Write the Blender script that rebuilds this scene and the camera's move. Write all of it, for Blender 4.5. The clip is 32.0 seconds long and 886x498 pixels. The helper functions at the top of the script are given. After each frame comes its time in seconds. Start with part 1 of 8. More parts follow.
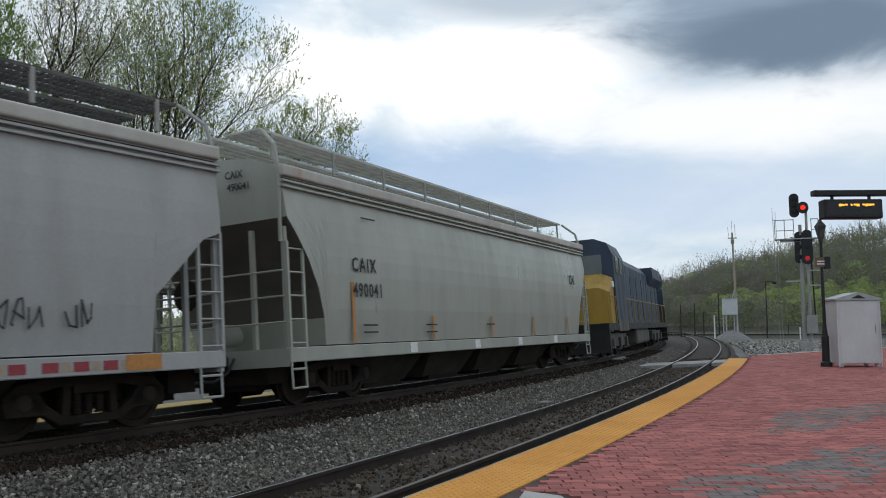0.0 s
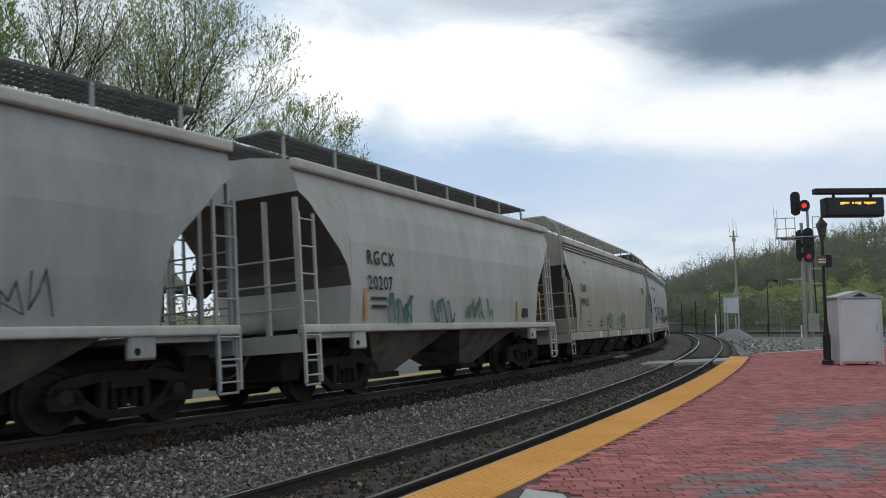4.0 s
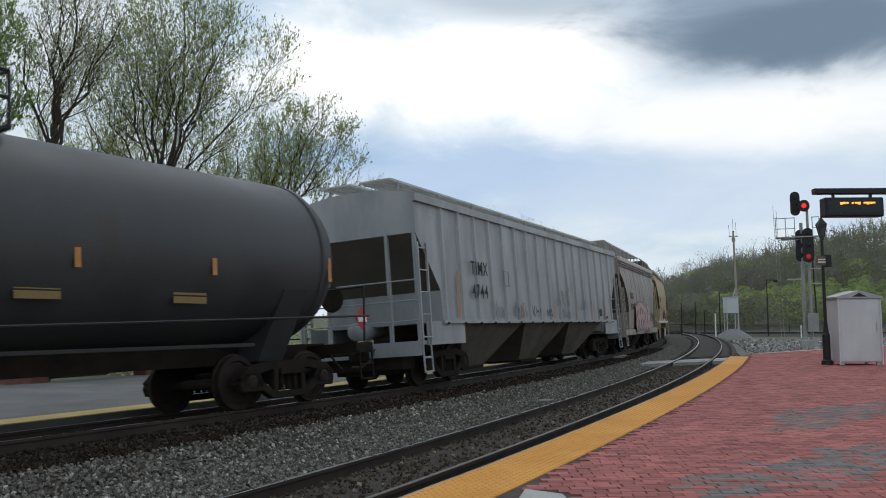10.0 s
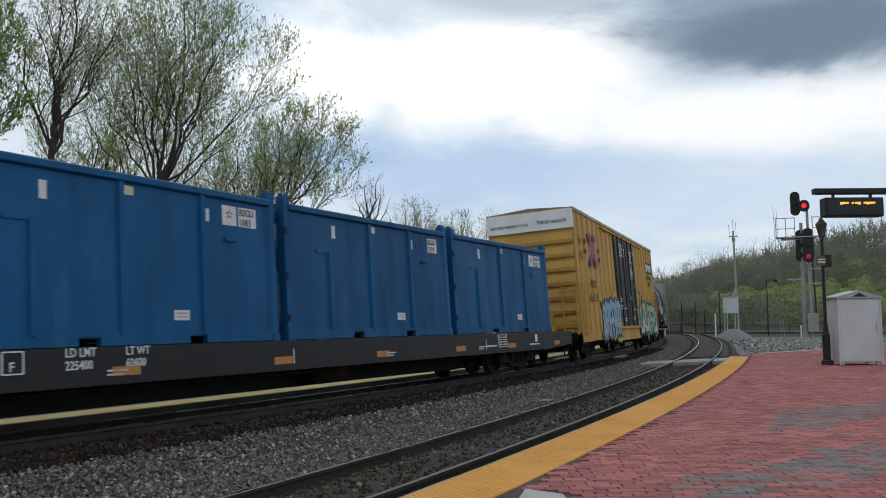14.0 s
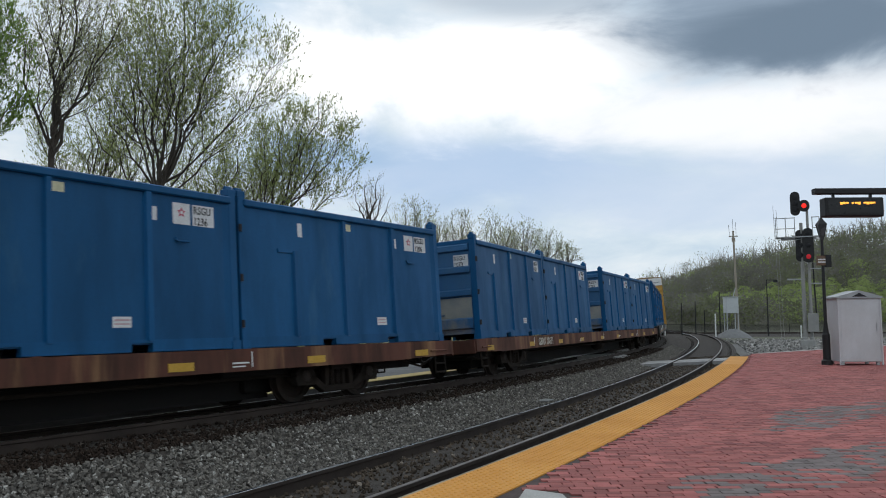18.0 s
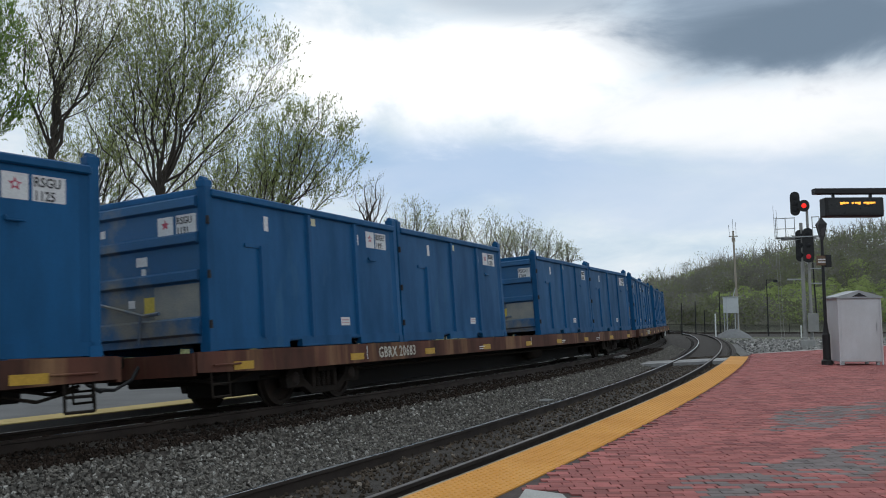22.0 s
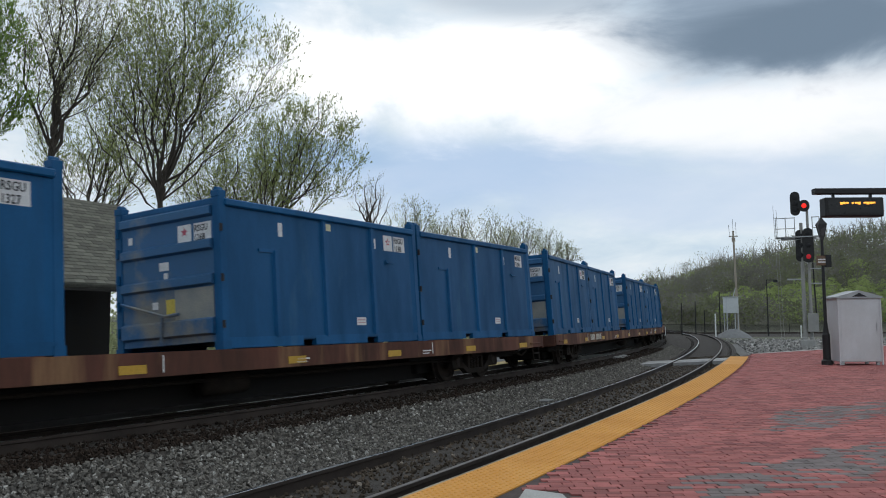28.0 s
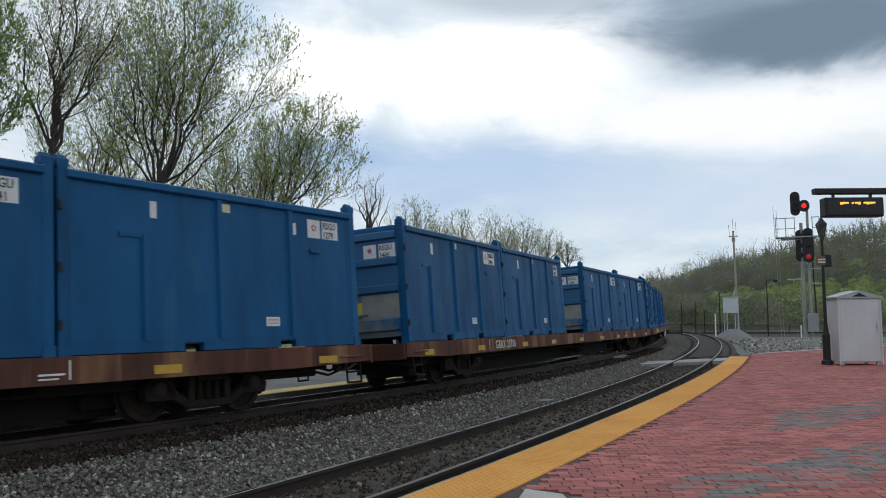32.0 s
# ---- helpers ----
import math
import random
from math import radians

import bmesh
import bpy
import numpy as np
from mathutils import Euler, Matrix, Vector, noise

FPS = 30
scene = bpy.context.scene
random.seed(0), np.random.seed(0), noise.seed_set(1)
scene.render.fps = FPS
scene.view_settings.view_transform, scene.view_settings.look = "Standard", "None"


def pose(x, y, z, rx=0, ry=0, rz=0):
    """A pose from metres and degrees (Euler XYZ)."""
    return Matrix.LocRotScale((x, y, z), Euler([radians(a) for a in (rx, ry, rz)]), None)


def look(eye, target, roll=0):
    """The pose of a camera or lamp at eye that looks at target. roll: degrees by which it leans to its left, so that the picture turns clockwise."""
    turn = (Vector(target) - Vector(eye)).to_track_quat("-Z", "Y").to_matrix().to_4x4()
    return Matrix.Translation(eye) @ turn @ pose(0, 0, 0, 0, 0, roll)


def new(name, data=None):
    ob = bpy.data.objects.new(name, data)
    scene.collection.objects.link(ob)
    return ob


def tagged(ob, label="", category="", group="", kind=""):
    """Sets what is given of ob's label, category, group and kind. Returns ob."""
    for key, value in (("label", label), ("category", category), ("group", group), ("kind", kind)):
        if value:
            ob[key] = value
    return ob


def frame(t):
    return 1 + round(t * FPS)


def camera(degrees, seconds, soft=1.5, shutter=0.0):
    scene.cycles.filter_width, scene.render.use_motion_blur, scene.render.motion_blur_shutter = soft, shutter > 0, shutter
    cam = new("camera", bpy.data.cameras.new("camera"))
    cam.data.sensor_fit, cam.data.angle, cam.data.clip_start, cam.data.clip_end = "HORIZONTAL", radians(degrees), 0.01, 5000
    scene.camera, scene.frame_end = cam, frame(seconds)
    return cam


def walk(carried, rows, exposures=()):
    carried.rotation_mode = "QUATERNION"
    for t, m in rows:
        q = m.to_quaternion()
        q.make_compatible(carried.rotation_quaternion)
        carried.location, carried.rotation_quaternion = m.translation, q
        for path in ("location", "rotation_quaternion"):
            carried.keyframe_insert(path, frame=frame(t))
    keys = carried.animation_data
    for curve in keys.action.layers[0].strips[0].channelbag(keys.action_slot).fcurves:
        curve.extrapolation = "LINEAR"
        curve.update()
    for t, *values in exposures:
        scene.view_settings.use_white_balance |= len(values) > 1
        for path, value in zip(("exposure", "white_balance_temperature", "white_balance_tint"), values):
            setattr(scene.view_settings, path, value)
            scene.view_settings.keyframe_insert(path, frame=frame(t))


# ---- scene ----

# ---- camera on a tripod; it settles during the first second ----
EYE = Vector((0.0, 0.0, 1.645))


def aim(up=0.0, right=0.0):
    """The camera's pose, turned up and right by small angles in degrees."""
    p, q = radians(4.888 + up), radians(right)
    return look(EYE, EYE + Vector((math.sin(q) * math.cos(p), math.cos(q) * math.cos(p), math.sin(p))), -0.354)


cam = camera(55.0, 32.0, 1.0, 0.1)
walk(cam, [(0.0, aim(0.12, 0.06)), (0.5, aim(0.05, 0.0)), (1.0, aim(0.0, -0.04)), (3.5, aim(0.0, -0.03)), (5.5, aim()), (16.0, aim()), (32.0, aim())])

# ---- track lines: curves in the plan ----
STEP = 0.25


def bend(x0, heading, k, lo, hi):
    """A line through (x0, 0): arc lengths, x, y, heading (clockwise from +y). k: curvature as a square law of the arc length."""
    s = np.arange(-430.0, 560.0, STEP)
    c = np.clip(s, lo, hi)
    kk = k[0] + k[1] * c + k[2] * c * c
    kk = np.where(s < -70, kk * np.clip(1 + (s + 70) / 60, 0, 1), kk)
    i = int(np.argmin(abs(s)))
    turn = np.cumsum(kk) * STEP
    a = radians(heading) - (turn - turn[i])
    x, y = np.cumsum(np.sin(a)) * STEP, np.cumsum(np.cos(a)) * STEP
    return s, x - x[i] + x0, y - y[i], a


def beside(line, left):
    """The line moved to its left, with its own arc length."""
    s, x, y, a = line
    x, y = x - np.cos(a) * left, y + np.sin(a) * left
    arc = np.concatenate([[0], np.cumsum(np.hypot(np.diff(x), np.diff(y)))])
    return arc - np.interp(0, s, arc), x, y, a


NEAR = bend(-5.7038, 29.5633, (0.0059, -1.1064e-4, 0.7394e-6), -10, 100)
FAR = beside(bend(-6.7465, 34.1686, (0.0067, -0.4934e-4, -0.0174e-6), -10, 100), 4.98)
NEAR_Z, FAR_Z, NEAR_BANK, FAR_BANK = 0.034, 0.21, 3.2, 3.92


def spot(line, s, side=0.0, z=0.0):
    """A point of a line, moved to the right by side."""
    x, y, a = (float(np.interp(s, line[0], q)) for q in line[1:])
    return Vector((x + math.cos(a) * side, y - math.sin(a) * side, z)), a


def banked(line, s, z, bank, side=0.0, up=0.0):
    """A point in the tilted plane of a track: side to the right, up off the rails."""
    b = radians(bank)
    p, a = spot(line, s, side * math.cos(b) - up * math.sin(b))
    p.z = z + side * math.sin(b) + up * math.cos(b)
    return p, a


def travelled(t):
    """Metres that the train has gone by t seconds: 12.35 m/s, slowing to 11.85 between 13 and 22 s."""
    if t < 13:
        return 12.35 * t
    if t < 22:
        u = t - 13
        return 160.55 + 12.35 * u - 0.5 * u * u / 9 * 0.5
    return 269.45 + 11.85 * (t - 22)


def car_pose(middle, half):
    """Where a car stands: its middle's arc length, half the distance of its trucks. x runs forward, y to the left."""
    a, _ = banked(FAR, middle + half, FAR_Z, FAR_BANK)
    b, _ = banked(FAR, middle - half, FAR_Z, FAR_BANK)
    fwd = (a - b).normalized()
    left = Vector((-fwd.y, fwd.x, 0)).normalized()
    up = fwd.cross(left)
    r = Matrix.Rotation(radians(-FAR_BANK), 3, fwd)
    left, up = r @ left, r @ up
    m = Matrix((fwd, left, up)).transposed().to_4x4()
    m.translation = (a + b) / 2
    return m

# ---- light: a bright, broken overcast ----
scene.view_settings.exposure = 0.0


def knot(tree, kind, **inputs):
    """A shader node; inputs by name (spaces as _) or by i0, i1 ..., other keys set its attributes."""
    n = tree.nodes.new(kind)
    for key, v in inputs.items():
        if key == "ramp":
            r = n.color_ramp
            while len(r.elements) < len(v):
                r.elements.new(0.5)
            for e, (at, c) in zip(r.elements, v):
                e.position, e.color = at, (*c, 1) if len(c) == 3 else c
        elif key in ("operation", "blend_type", "data_type", "distance", "noise_dimensions", "feature", "sky_type", "sun_disc", "sun_elevation", "sun_rotation", "air_density", "dust_density", "clamp", "interpolation_type"):
            if key == "operation":
                n.operation = v
            elif key == "blend_type":
                n.blend_type = v
            elif key == "data_type":
                n.data_type = v
            elif key == "feature":
                n.feature = v
            elif key == "sky_type":
                n.sky_type = v
            elif key == "sun_disc":
                n.sun_disc = v
            elif key == "sun_elevation":
                n.sun_elevation = v
            elif key == "sun_rotation":
                n.sun_rotation = v
            elif key == "interpolation_type":
                n.interpolation_type = v
        else:
            sock = n.inputs[int(key[1:])] if key[0] == "i" and key[1:].isdigit() else n.inputs[key.replace("_", " ")]
            if isinstance(v, bpy.types.NodeSocket):
                tree.links.new(v, sock)
            else:
                sock.default_value = (*v, 1) if isinstance(v, tuple) and len(v) == 3 and sock.type == "RGBA" else v
    return n


def mixed(tree, a, b, f, how="MIX"):
    n = tree.nodes.new("ShaderNodeMix")
    n.data_type, n.blend_type = "RGBA", how
    for sock, v in ((n.inputs[0], f), (n.inputs[6], a), (n.inputs[7], b)):
        if isinstance(v, bpy.types.NodeSocket):
            tree.links.new(v, sock)
        else:
            sock.default_value = (*v, 1) if isinstance(v, tuple) and len(v) == 3 else v
    return n.outputs[2]


def sky():
    """Nishita blue behind a broken cloud deck: white in the middle of the view, slate cloud high on one side, bluish gaps low down."""
    w = bpy.data.worlds.new("sky")
    scene.world = w
    w.use_nodes = True
    t = w.node_tree
    back = t.nodes["Background"]
    way = knot(t, "ShaderNodeTexCoord").outputs["Generated"]
    blue = knot(t, "ShaderNodeTexSky", sky_type="NISHITA", sun_disc=False, sun_elevation=radians(48), sun_rotation=radians(12)).outputs[0]
    blue = mixed(t, (0, 0, 0), blue, 0.07)
    # clouds lie in a level plane: way.xy / height
    sep = knot(t, "ShaderNodeSeparateXYZ", i0=way)
    high = knot(t, "ShaderNodeMath", operation="ADD", i0=knot(t, "ShaderNodeMath", operation="ABSOLUTE", i0=sep.outputs[2]).outputs[0], i1=0.22).outputs[0]
    px = knot(t, "ShaderNodeMath", operation="DIVIDE", i0=sep.outputs[0], i1=high).outputs[0]
    py = knot(t, "ShaderNodeMath", operation="DIVIDE", i0=sep.outputs[1], i1=high).outputs[0]
    flat = knot(t, "ShaderNodeCombineXYZ", i0=px, i1=py).outputs[0]
    n1 = knot(t, "ShaderNodeTexNoise", Vector=flat, Scale=1.5, Detail=9.0, Roughness=0.6, Distortion=0.25).outputs[0]
    n2 = knot(t, "ShaderNodeTexNoise", Vector=knot(t, "ShaderNodeMapping", Vector=way, Scale=(3.0, 3.0, 8.0)).outputs[0], Scale=1.6, Detail=9.0, Roughness=0.58, Distortion=0.4).outputs[0]

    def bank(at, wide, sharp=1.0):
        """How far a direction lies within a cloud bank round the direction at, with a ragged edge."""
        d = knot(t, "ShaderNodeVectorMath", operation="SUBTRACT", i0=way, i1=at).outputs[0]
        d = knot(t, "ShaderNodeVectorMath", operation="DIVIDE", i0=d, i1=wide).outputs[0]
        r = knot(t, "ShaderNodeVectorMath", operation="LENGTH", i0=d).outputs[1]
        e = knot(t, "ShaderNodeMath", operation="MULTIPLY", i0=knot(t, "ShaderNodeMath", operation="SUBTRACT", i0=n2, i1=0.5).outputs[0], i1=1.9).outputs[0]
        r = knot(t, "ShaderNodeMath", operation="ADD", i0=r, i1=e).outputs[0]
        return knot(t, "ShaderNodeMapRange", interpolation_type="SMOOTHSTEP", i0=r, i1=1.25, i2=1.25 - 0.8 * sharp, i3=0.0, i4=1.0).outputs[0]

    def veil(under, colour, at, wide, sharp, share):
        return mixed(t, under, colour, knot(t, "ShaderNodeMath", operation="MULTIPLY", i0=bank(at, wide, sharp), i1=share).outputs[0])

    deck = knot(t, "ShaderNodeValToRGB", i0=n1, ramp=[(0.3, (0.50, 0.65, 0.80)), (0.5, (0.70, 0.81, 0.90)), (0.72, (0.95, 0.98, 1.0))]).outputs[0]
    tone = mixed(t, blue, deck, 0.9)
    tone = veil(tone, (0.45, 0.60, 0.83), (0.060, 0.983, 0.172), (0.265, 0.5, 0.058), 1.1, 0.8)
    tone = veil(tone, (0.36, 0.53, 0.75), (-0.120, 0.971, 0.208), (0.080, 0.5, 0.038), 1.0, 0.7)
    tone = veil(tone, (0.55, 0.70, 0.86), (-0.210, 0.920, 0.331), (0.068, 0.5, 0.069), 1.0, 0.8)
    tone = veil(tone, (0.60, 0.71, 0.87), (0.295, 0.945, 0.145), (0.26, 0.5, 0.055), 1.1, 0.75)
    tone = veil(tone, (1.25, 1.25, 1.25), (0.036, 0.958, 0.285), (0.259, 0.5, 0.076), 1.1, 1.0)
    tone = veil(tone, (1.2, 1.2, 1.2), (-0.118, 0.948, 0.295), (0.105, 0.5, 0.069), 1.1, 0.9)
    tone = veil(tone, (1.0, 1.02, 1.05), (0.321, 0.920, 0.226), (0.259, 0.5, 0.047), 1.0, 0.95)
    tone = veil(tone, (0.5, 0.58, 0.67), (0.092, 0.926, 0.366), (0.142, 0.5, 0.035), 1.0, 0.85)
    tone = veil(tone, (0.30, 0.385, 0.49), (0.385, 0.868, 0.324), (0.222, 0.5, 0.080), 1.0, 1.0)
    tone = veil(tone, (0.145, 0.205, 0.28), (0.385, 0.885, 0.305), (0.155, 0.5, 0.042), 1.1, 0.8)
    low = knot(t, "ShaderNodeMapRange", i0=sep.outputs[2], i1=0.0, i2=0.09, i3=0.6, i4=0.0).outputs[0]
    tone = mixed(t, tone, (0.80, 0.86, 0.95), low)
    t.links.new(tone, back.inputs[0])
    back.inputs[1].default_value = 1.0


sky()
sun = new("sun", bpy.data.lights.new("sun", "SUN"))
sun.data.energy, sun.data.angle, sun.data.color = 0.4, radians(30), (1.0, 0.97, 0.93)
sun.matrix_world = look((20, 40, 80), (16, 24, 40))

# ---- materials ----
MATS = {}


def surface(name, base, other=None, amount=0.5, scale=3.0, stretch=(1, 1, 1), rough=0.6, metal=0.0, bump=0.15, grain=60.0, third=None, third_at=(0.58, 0.7), third_scale=1.2, third_stretch=(1, 1, 1), random=0.0, island=False, glow=0.0, depth=0.01, gloss=0.4, pale=None, thin=0.0, speck=0.18):
    """A material with stains (other), a second layer such as rust (third), fine grain and relief, and a tone that differs from piece to piece."""
    if name in MATS:
        return MATS[name]
    m = bpy.data.materials.new(name)
    m.use_nodes = True
    t = m.node_tree
    p = t.nodes["Principled BSDF"]
    where = knot(t, "ShaderNodeTexCoord").outputs["Object"]
    other = other or tuple(c * 0.6 for c in base)
    v1 = knot(t, "ShaderNodeMapping", Vector=where, Scale=stretch).outputs[0]
    n1 = knot(t, "ShaderNodeTexNoise", Vector=v1, Scale=scale, Detail=6.0, Roughness=0.6).outputs[0]
    f1 = knot(t, "ShaderNodeMapRange", i0=n1, i1=0.38, i2=0.68, i3=0.0, i4=amount).outputs[0]
    c = mixed(t, base, other, f1)
    if third:
        v3 = knot(t, "ShaderNodeMapping", Vector=where, Scale=third_stretch, Location=(3.1, 1.7, 0.4)).outputs[0]
        n3 = knot(t, "ShaderNodeTexNoise", Vector=v3, Scale=third_scale, Detail=5.0, Roughness=0.62).outputs[0]
        f3 = knot(t, "ShaderNodeMapRange", i0=n3, i1=third_at[0], i2=third_at[1], i3=0.0, i4=0.85).outputs[0]
        c = mixed(t, c, third, f3)
    n2 = knot(t, "ShaderNodeTexNoise", Vector=where, Scale=grain, Detail=3.0, Roughness=0.6).outputs[0]
    g = knot(t, "ShaderNodeMapRange", i0=n2, i1=0.25, i2=0.75, i3=1 - speck, i4=1 + speck).outputs[0]
    c = mixed(t, c, g, 1.0, "MULTIPLY")
    if random:
        src = knot(t, "ShaderNodeNewGeometry").outputs["Random Per Island"] if island else knot(t, "ShaderNodeObjectInfo").outputs["Random"]
        r = knot(t, "ShaderNodeMapRange", i0=src, i1=0.0, i2=1.0, i3=1 - random, i4=1 + random).outputs[0]
        c = mixed(t, c, r, 1.0, "MULTIPLY")
        if pale:
            k = knot(t, "ShaderNodeMath", operation="FRACT", i0=knot(t, "ShaderNodeMath", operation="MULTIPLY", i0=src, i1=37.0).outputs[0]).outputs[0]
            c = mixed(t, c, pale[0], knot(t, "ShaderNodeMapRange", i0=k, i1=1 - pale[1], i2=1.0, i3=0.0, i4=1.0).outputs[0])
    t.links.new(c, p.inputs["Base Color"])
    p.inputs["Metallic"].default_value = metal
    p.inputs["Specular IOR Level"].default_value = gloss
    rr = knot(t, "ShaderNodeMapRange", i0=n1, i1=0.3, i2=0.7, i3=max(0.05, rough - 0.12), i4=min(1.0, rough + 0.12)).outputs[0]
    t.links.new(rr, p.inputs["Roughness"])
    if bump:
        b = knot(t, "ShaderNodeBump", Strength=bump, Distance=depth, Height=n2)
        t.links.new(b.outputs[0], p.inputs["Normal"])
    if glow:
        p.inputs["Emission Color"].default_value = (*base, 1)
        p.inputs["Emission Strength"].default_value = glow
    if thin:
        through_leaf = knot(t, "ShaderNodeBsdfTranslucent", Color=c).outputs[0]
        both = knot(t, "ShaderNodeMixShader", i0=thin, i1=p.outputs[0], i2=through_leaf).outputs[0]
        t.links.new(both, t.nodes["Material Output"].inputs[0])
    MATS[name] = m
    return m


def paint(name, base, dirt=None, amount=0.55, rust=None, rust_at=(0.6, 0.72), rough=0.5, random=0.0, gloss=0.25, run=0.35):
    """Weathered paint on steel: streaks that run down, and rust in patches."""
    dirt = dirt or tuple(c * 0.62 for c in base)
    return surface(name, base, dirt, amount, 1.6, (1.0, 1.0, 0.28), rough, 0.0, 0.05, 25.0, rust, rust_at, 1.0 if run > 0.3 else 1.4, (1.1, 1.1, run), random, gloss=gloss, speck=0.05)


def plain(name, base, rough=0.6, metal=0.0):
    return surface(name, base, tuple(c * 0.8 for c in base), 0.4, 6.0, rough=rough, metal=metal, bump=0.03, grain=30.0)


# Pale base colour stands in for sky reflected in the cab windows.
PALE_GLASS = surface("dusty_window_glass", (0.16, 0.18, 0.19), (0.1, 0.11, 0.12), 0.5, 1.0, rough=0.12, bump=0, gloss=0.6)
BLACK = surface("black_paint", (0.012, 0.012, 0.013), (0.035, 0.032, 0.03), 0.6, 2.0, rough=0.6)
GRIME = surface("running_gear_grime", (0.015, 0.012, 0.01), (0.036, 0.027, 0.021), 0.7, 3.0, rough=0.9, bump=0.3, gloss=0.12)
WHEEL = surface("wheel_steel", (0.018, 0.014, 0.012), (0.045, 0.031, 0.024), 0.8, 4.0, rough=0.8, metal=0.1, gloss=0.2)
BRIGHT = surface("polished_tread", (0.38, 0.38, 0.38), (0.24, 0.22, 0.2), 0.5, 3.0, rough=0.3, metal=1.0, bump=0.02)
RAIL_RUST = surface("rail_rust", (0.036, 0.024, 0.018), (0.02, 0.015, 0.013), 0.7, 1.5, rough=0.85)
CONCRETE = surface("concrete", (0.42, 0.41, 0.39), (0.27, 0.26, 0.24), 0.7, 1.2, rough=0.9, bump=0.3)
GALV = surface("galvanised_steel", (0.42, 0.43, 0.43), (0.27, 0.27, 0.27), 0.6, 2.0, rough=0.5, metal=0.3)
INK = plain("black_lettering", (0.02, 0.02, 0.022), 0.7)
CHALK = plain("white_lettering", (0.72, 0.72, 0.70), 0.6)
RED_INK = plain("red_lettering", (0.47, 0.028, 0.04), 0.6)
ORANGE = plain("reflector_orange", (0.47, 0.2, 0.05), 0.5)
YELLOW_TAPE = plain("reflector_yellow", (0.5, 0.29, 0.03), 0.5)

# ---- shaping helpers ----


def mesh_of(name, bm, smooth=False):
    me = bpy.data.meshes.new(name)
    bmesh.ops.recalc_face_normals(bm, faces=bm.faces)
    bm.to_mesh(me)
    bm.free()
    if smooth:
        for f in me.polygons:
            f.use_smooth = True
    return me


def part(name, shape, material=None, parent=None, label="", at=None, smooth=False):
    """Links a bmesh or a mesh as ONE object, under a thing or a part."""
    me = mesh_of(name, shape, smooth) if isinstance(shape, bmesh.types.BMesh) else shape
    if material and not me.materials:
        me.materials.append(material)
    ob = new(name, me)
    if parent:
        ob.parent = parent
    if at is not None:
        ob.matrix_basis = at if isinstance(at, Matrix) else Matrix.Translation(at)
    if label:
        tagged(ob, label)
    return ob


def raw(name, verts, faces, material, parent=None, label="", smooth=False):
    me = bpy.data.meshes.new(name)
    me.from_pydata(verts, [], faces)
    me.update()
    if smooth:
        for f in me.polygons:
            f.use_smooth = True
    return part(name, me, material, parent, label)


def box(bm, lo, hi, m=None):
    """A box between two corners."""
    v = [bm.verts.new((m @ Vector(c)) if m else c) for c in [(x, y, z) for z in (lo[2], hi[2]) for y in (lo[1], hi[1]) for x in (lo[0], hi[0])]]
    for q in ((0, 2, 3, 1), (4, 5, 7, 6), (0, 1, 5, 4), (2, 6, 7, 3), (0, 4, 6, 2), (1, 3, 7, 5)):
        bm.faces.new([v[i] for i in q])
    return bm


def boxes(*pairs):
    bm = bmesh.new()
    for lo, hi in pairs:
        box(bm, lo, hi)
    return bm


def soft(bm, size, steps=1):
    """Rounds all edges."""
    bmesh.ops.bevel(bm, geom=list(bm.edges), offset=size, segments=steps, affect="EDGES", profile=0.6)
    return bm


def tube(bm, p, q, r, n=6, r2=None):
    """A round bar from p to q."""
    p, q = Vector(p), Vector(q)
    d = (q - p).normalized()
    a = d.orthogonal().normalized()
    b = d.cross(a)
    r2 = r if r2 is None else r2
    rings = [[bm.verts.new(c + (a * math.cos(2 * math.pi * i / n) + b * math.sin(2 * math.pi * i / n)) * k) for i in range(n)] for c, k in ((p, r), (q, r2))]
    for i in range(n):
        bm.faces.new((rings[0][i], rings[0][(i + 1) % n], rings[1][(i + 1) % n], rings[1][i]))
    bm.faces.new(rings[0][::-1])
    bm.faces.new(rings[1])
    return bm


def bars(r, *runs, n=6):
    """Round bars along runs of points."""
    bm = bmesh.new()
    for run in runs:
        for p, q in zip(run, run[1:]):
            tube(bm, p, q, r, n)
    return bm


def prism(bm, outline, lo, hi, axis="y"):
    """An outline in the plane across axis, drawn out from lo to hi."""
    def at(u, v, w):
        return {"y": (u, w, v), "x": (w, u, v), "z": (u, v, w)}[axis]
    a = [bm.verts.new(at(u, v, lo)) for u, v in outline]
    b = [bm.verts.new(at(u, v, hi)) for u, v in outline]
    n = len(outline)
    for i in range(n):
        bm.faces.new((a[i], a[(i + 1) % n], b[(i + 1) % n], b[i]))
    bm.faces.new(a[::-1])
    bm.faces.new(b)
    return bm


def hull(bm, rings, ends=True):
    """A skin over rings of equally many points."""
    vs = [[bm.verts.new(p) for p in r] for r in rings]
    n = len(vs[0])
    for a, b in zip(vs, vs[1:]):
        for i in range(n):
            bm.faces.new((a[i], a[(i + 1) % n], b[(i + 1) % n], b[i]))
    if ends:
        bm.faces.new(vs[0][::-1])
        bm.faces.new(vs[-1])
    return bm


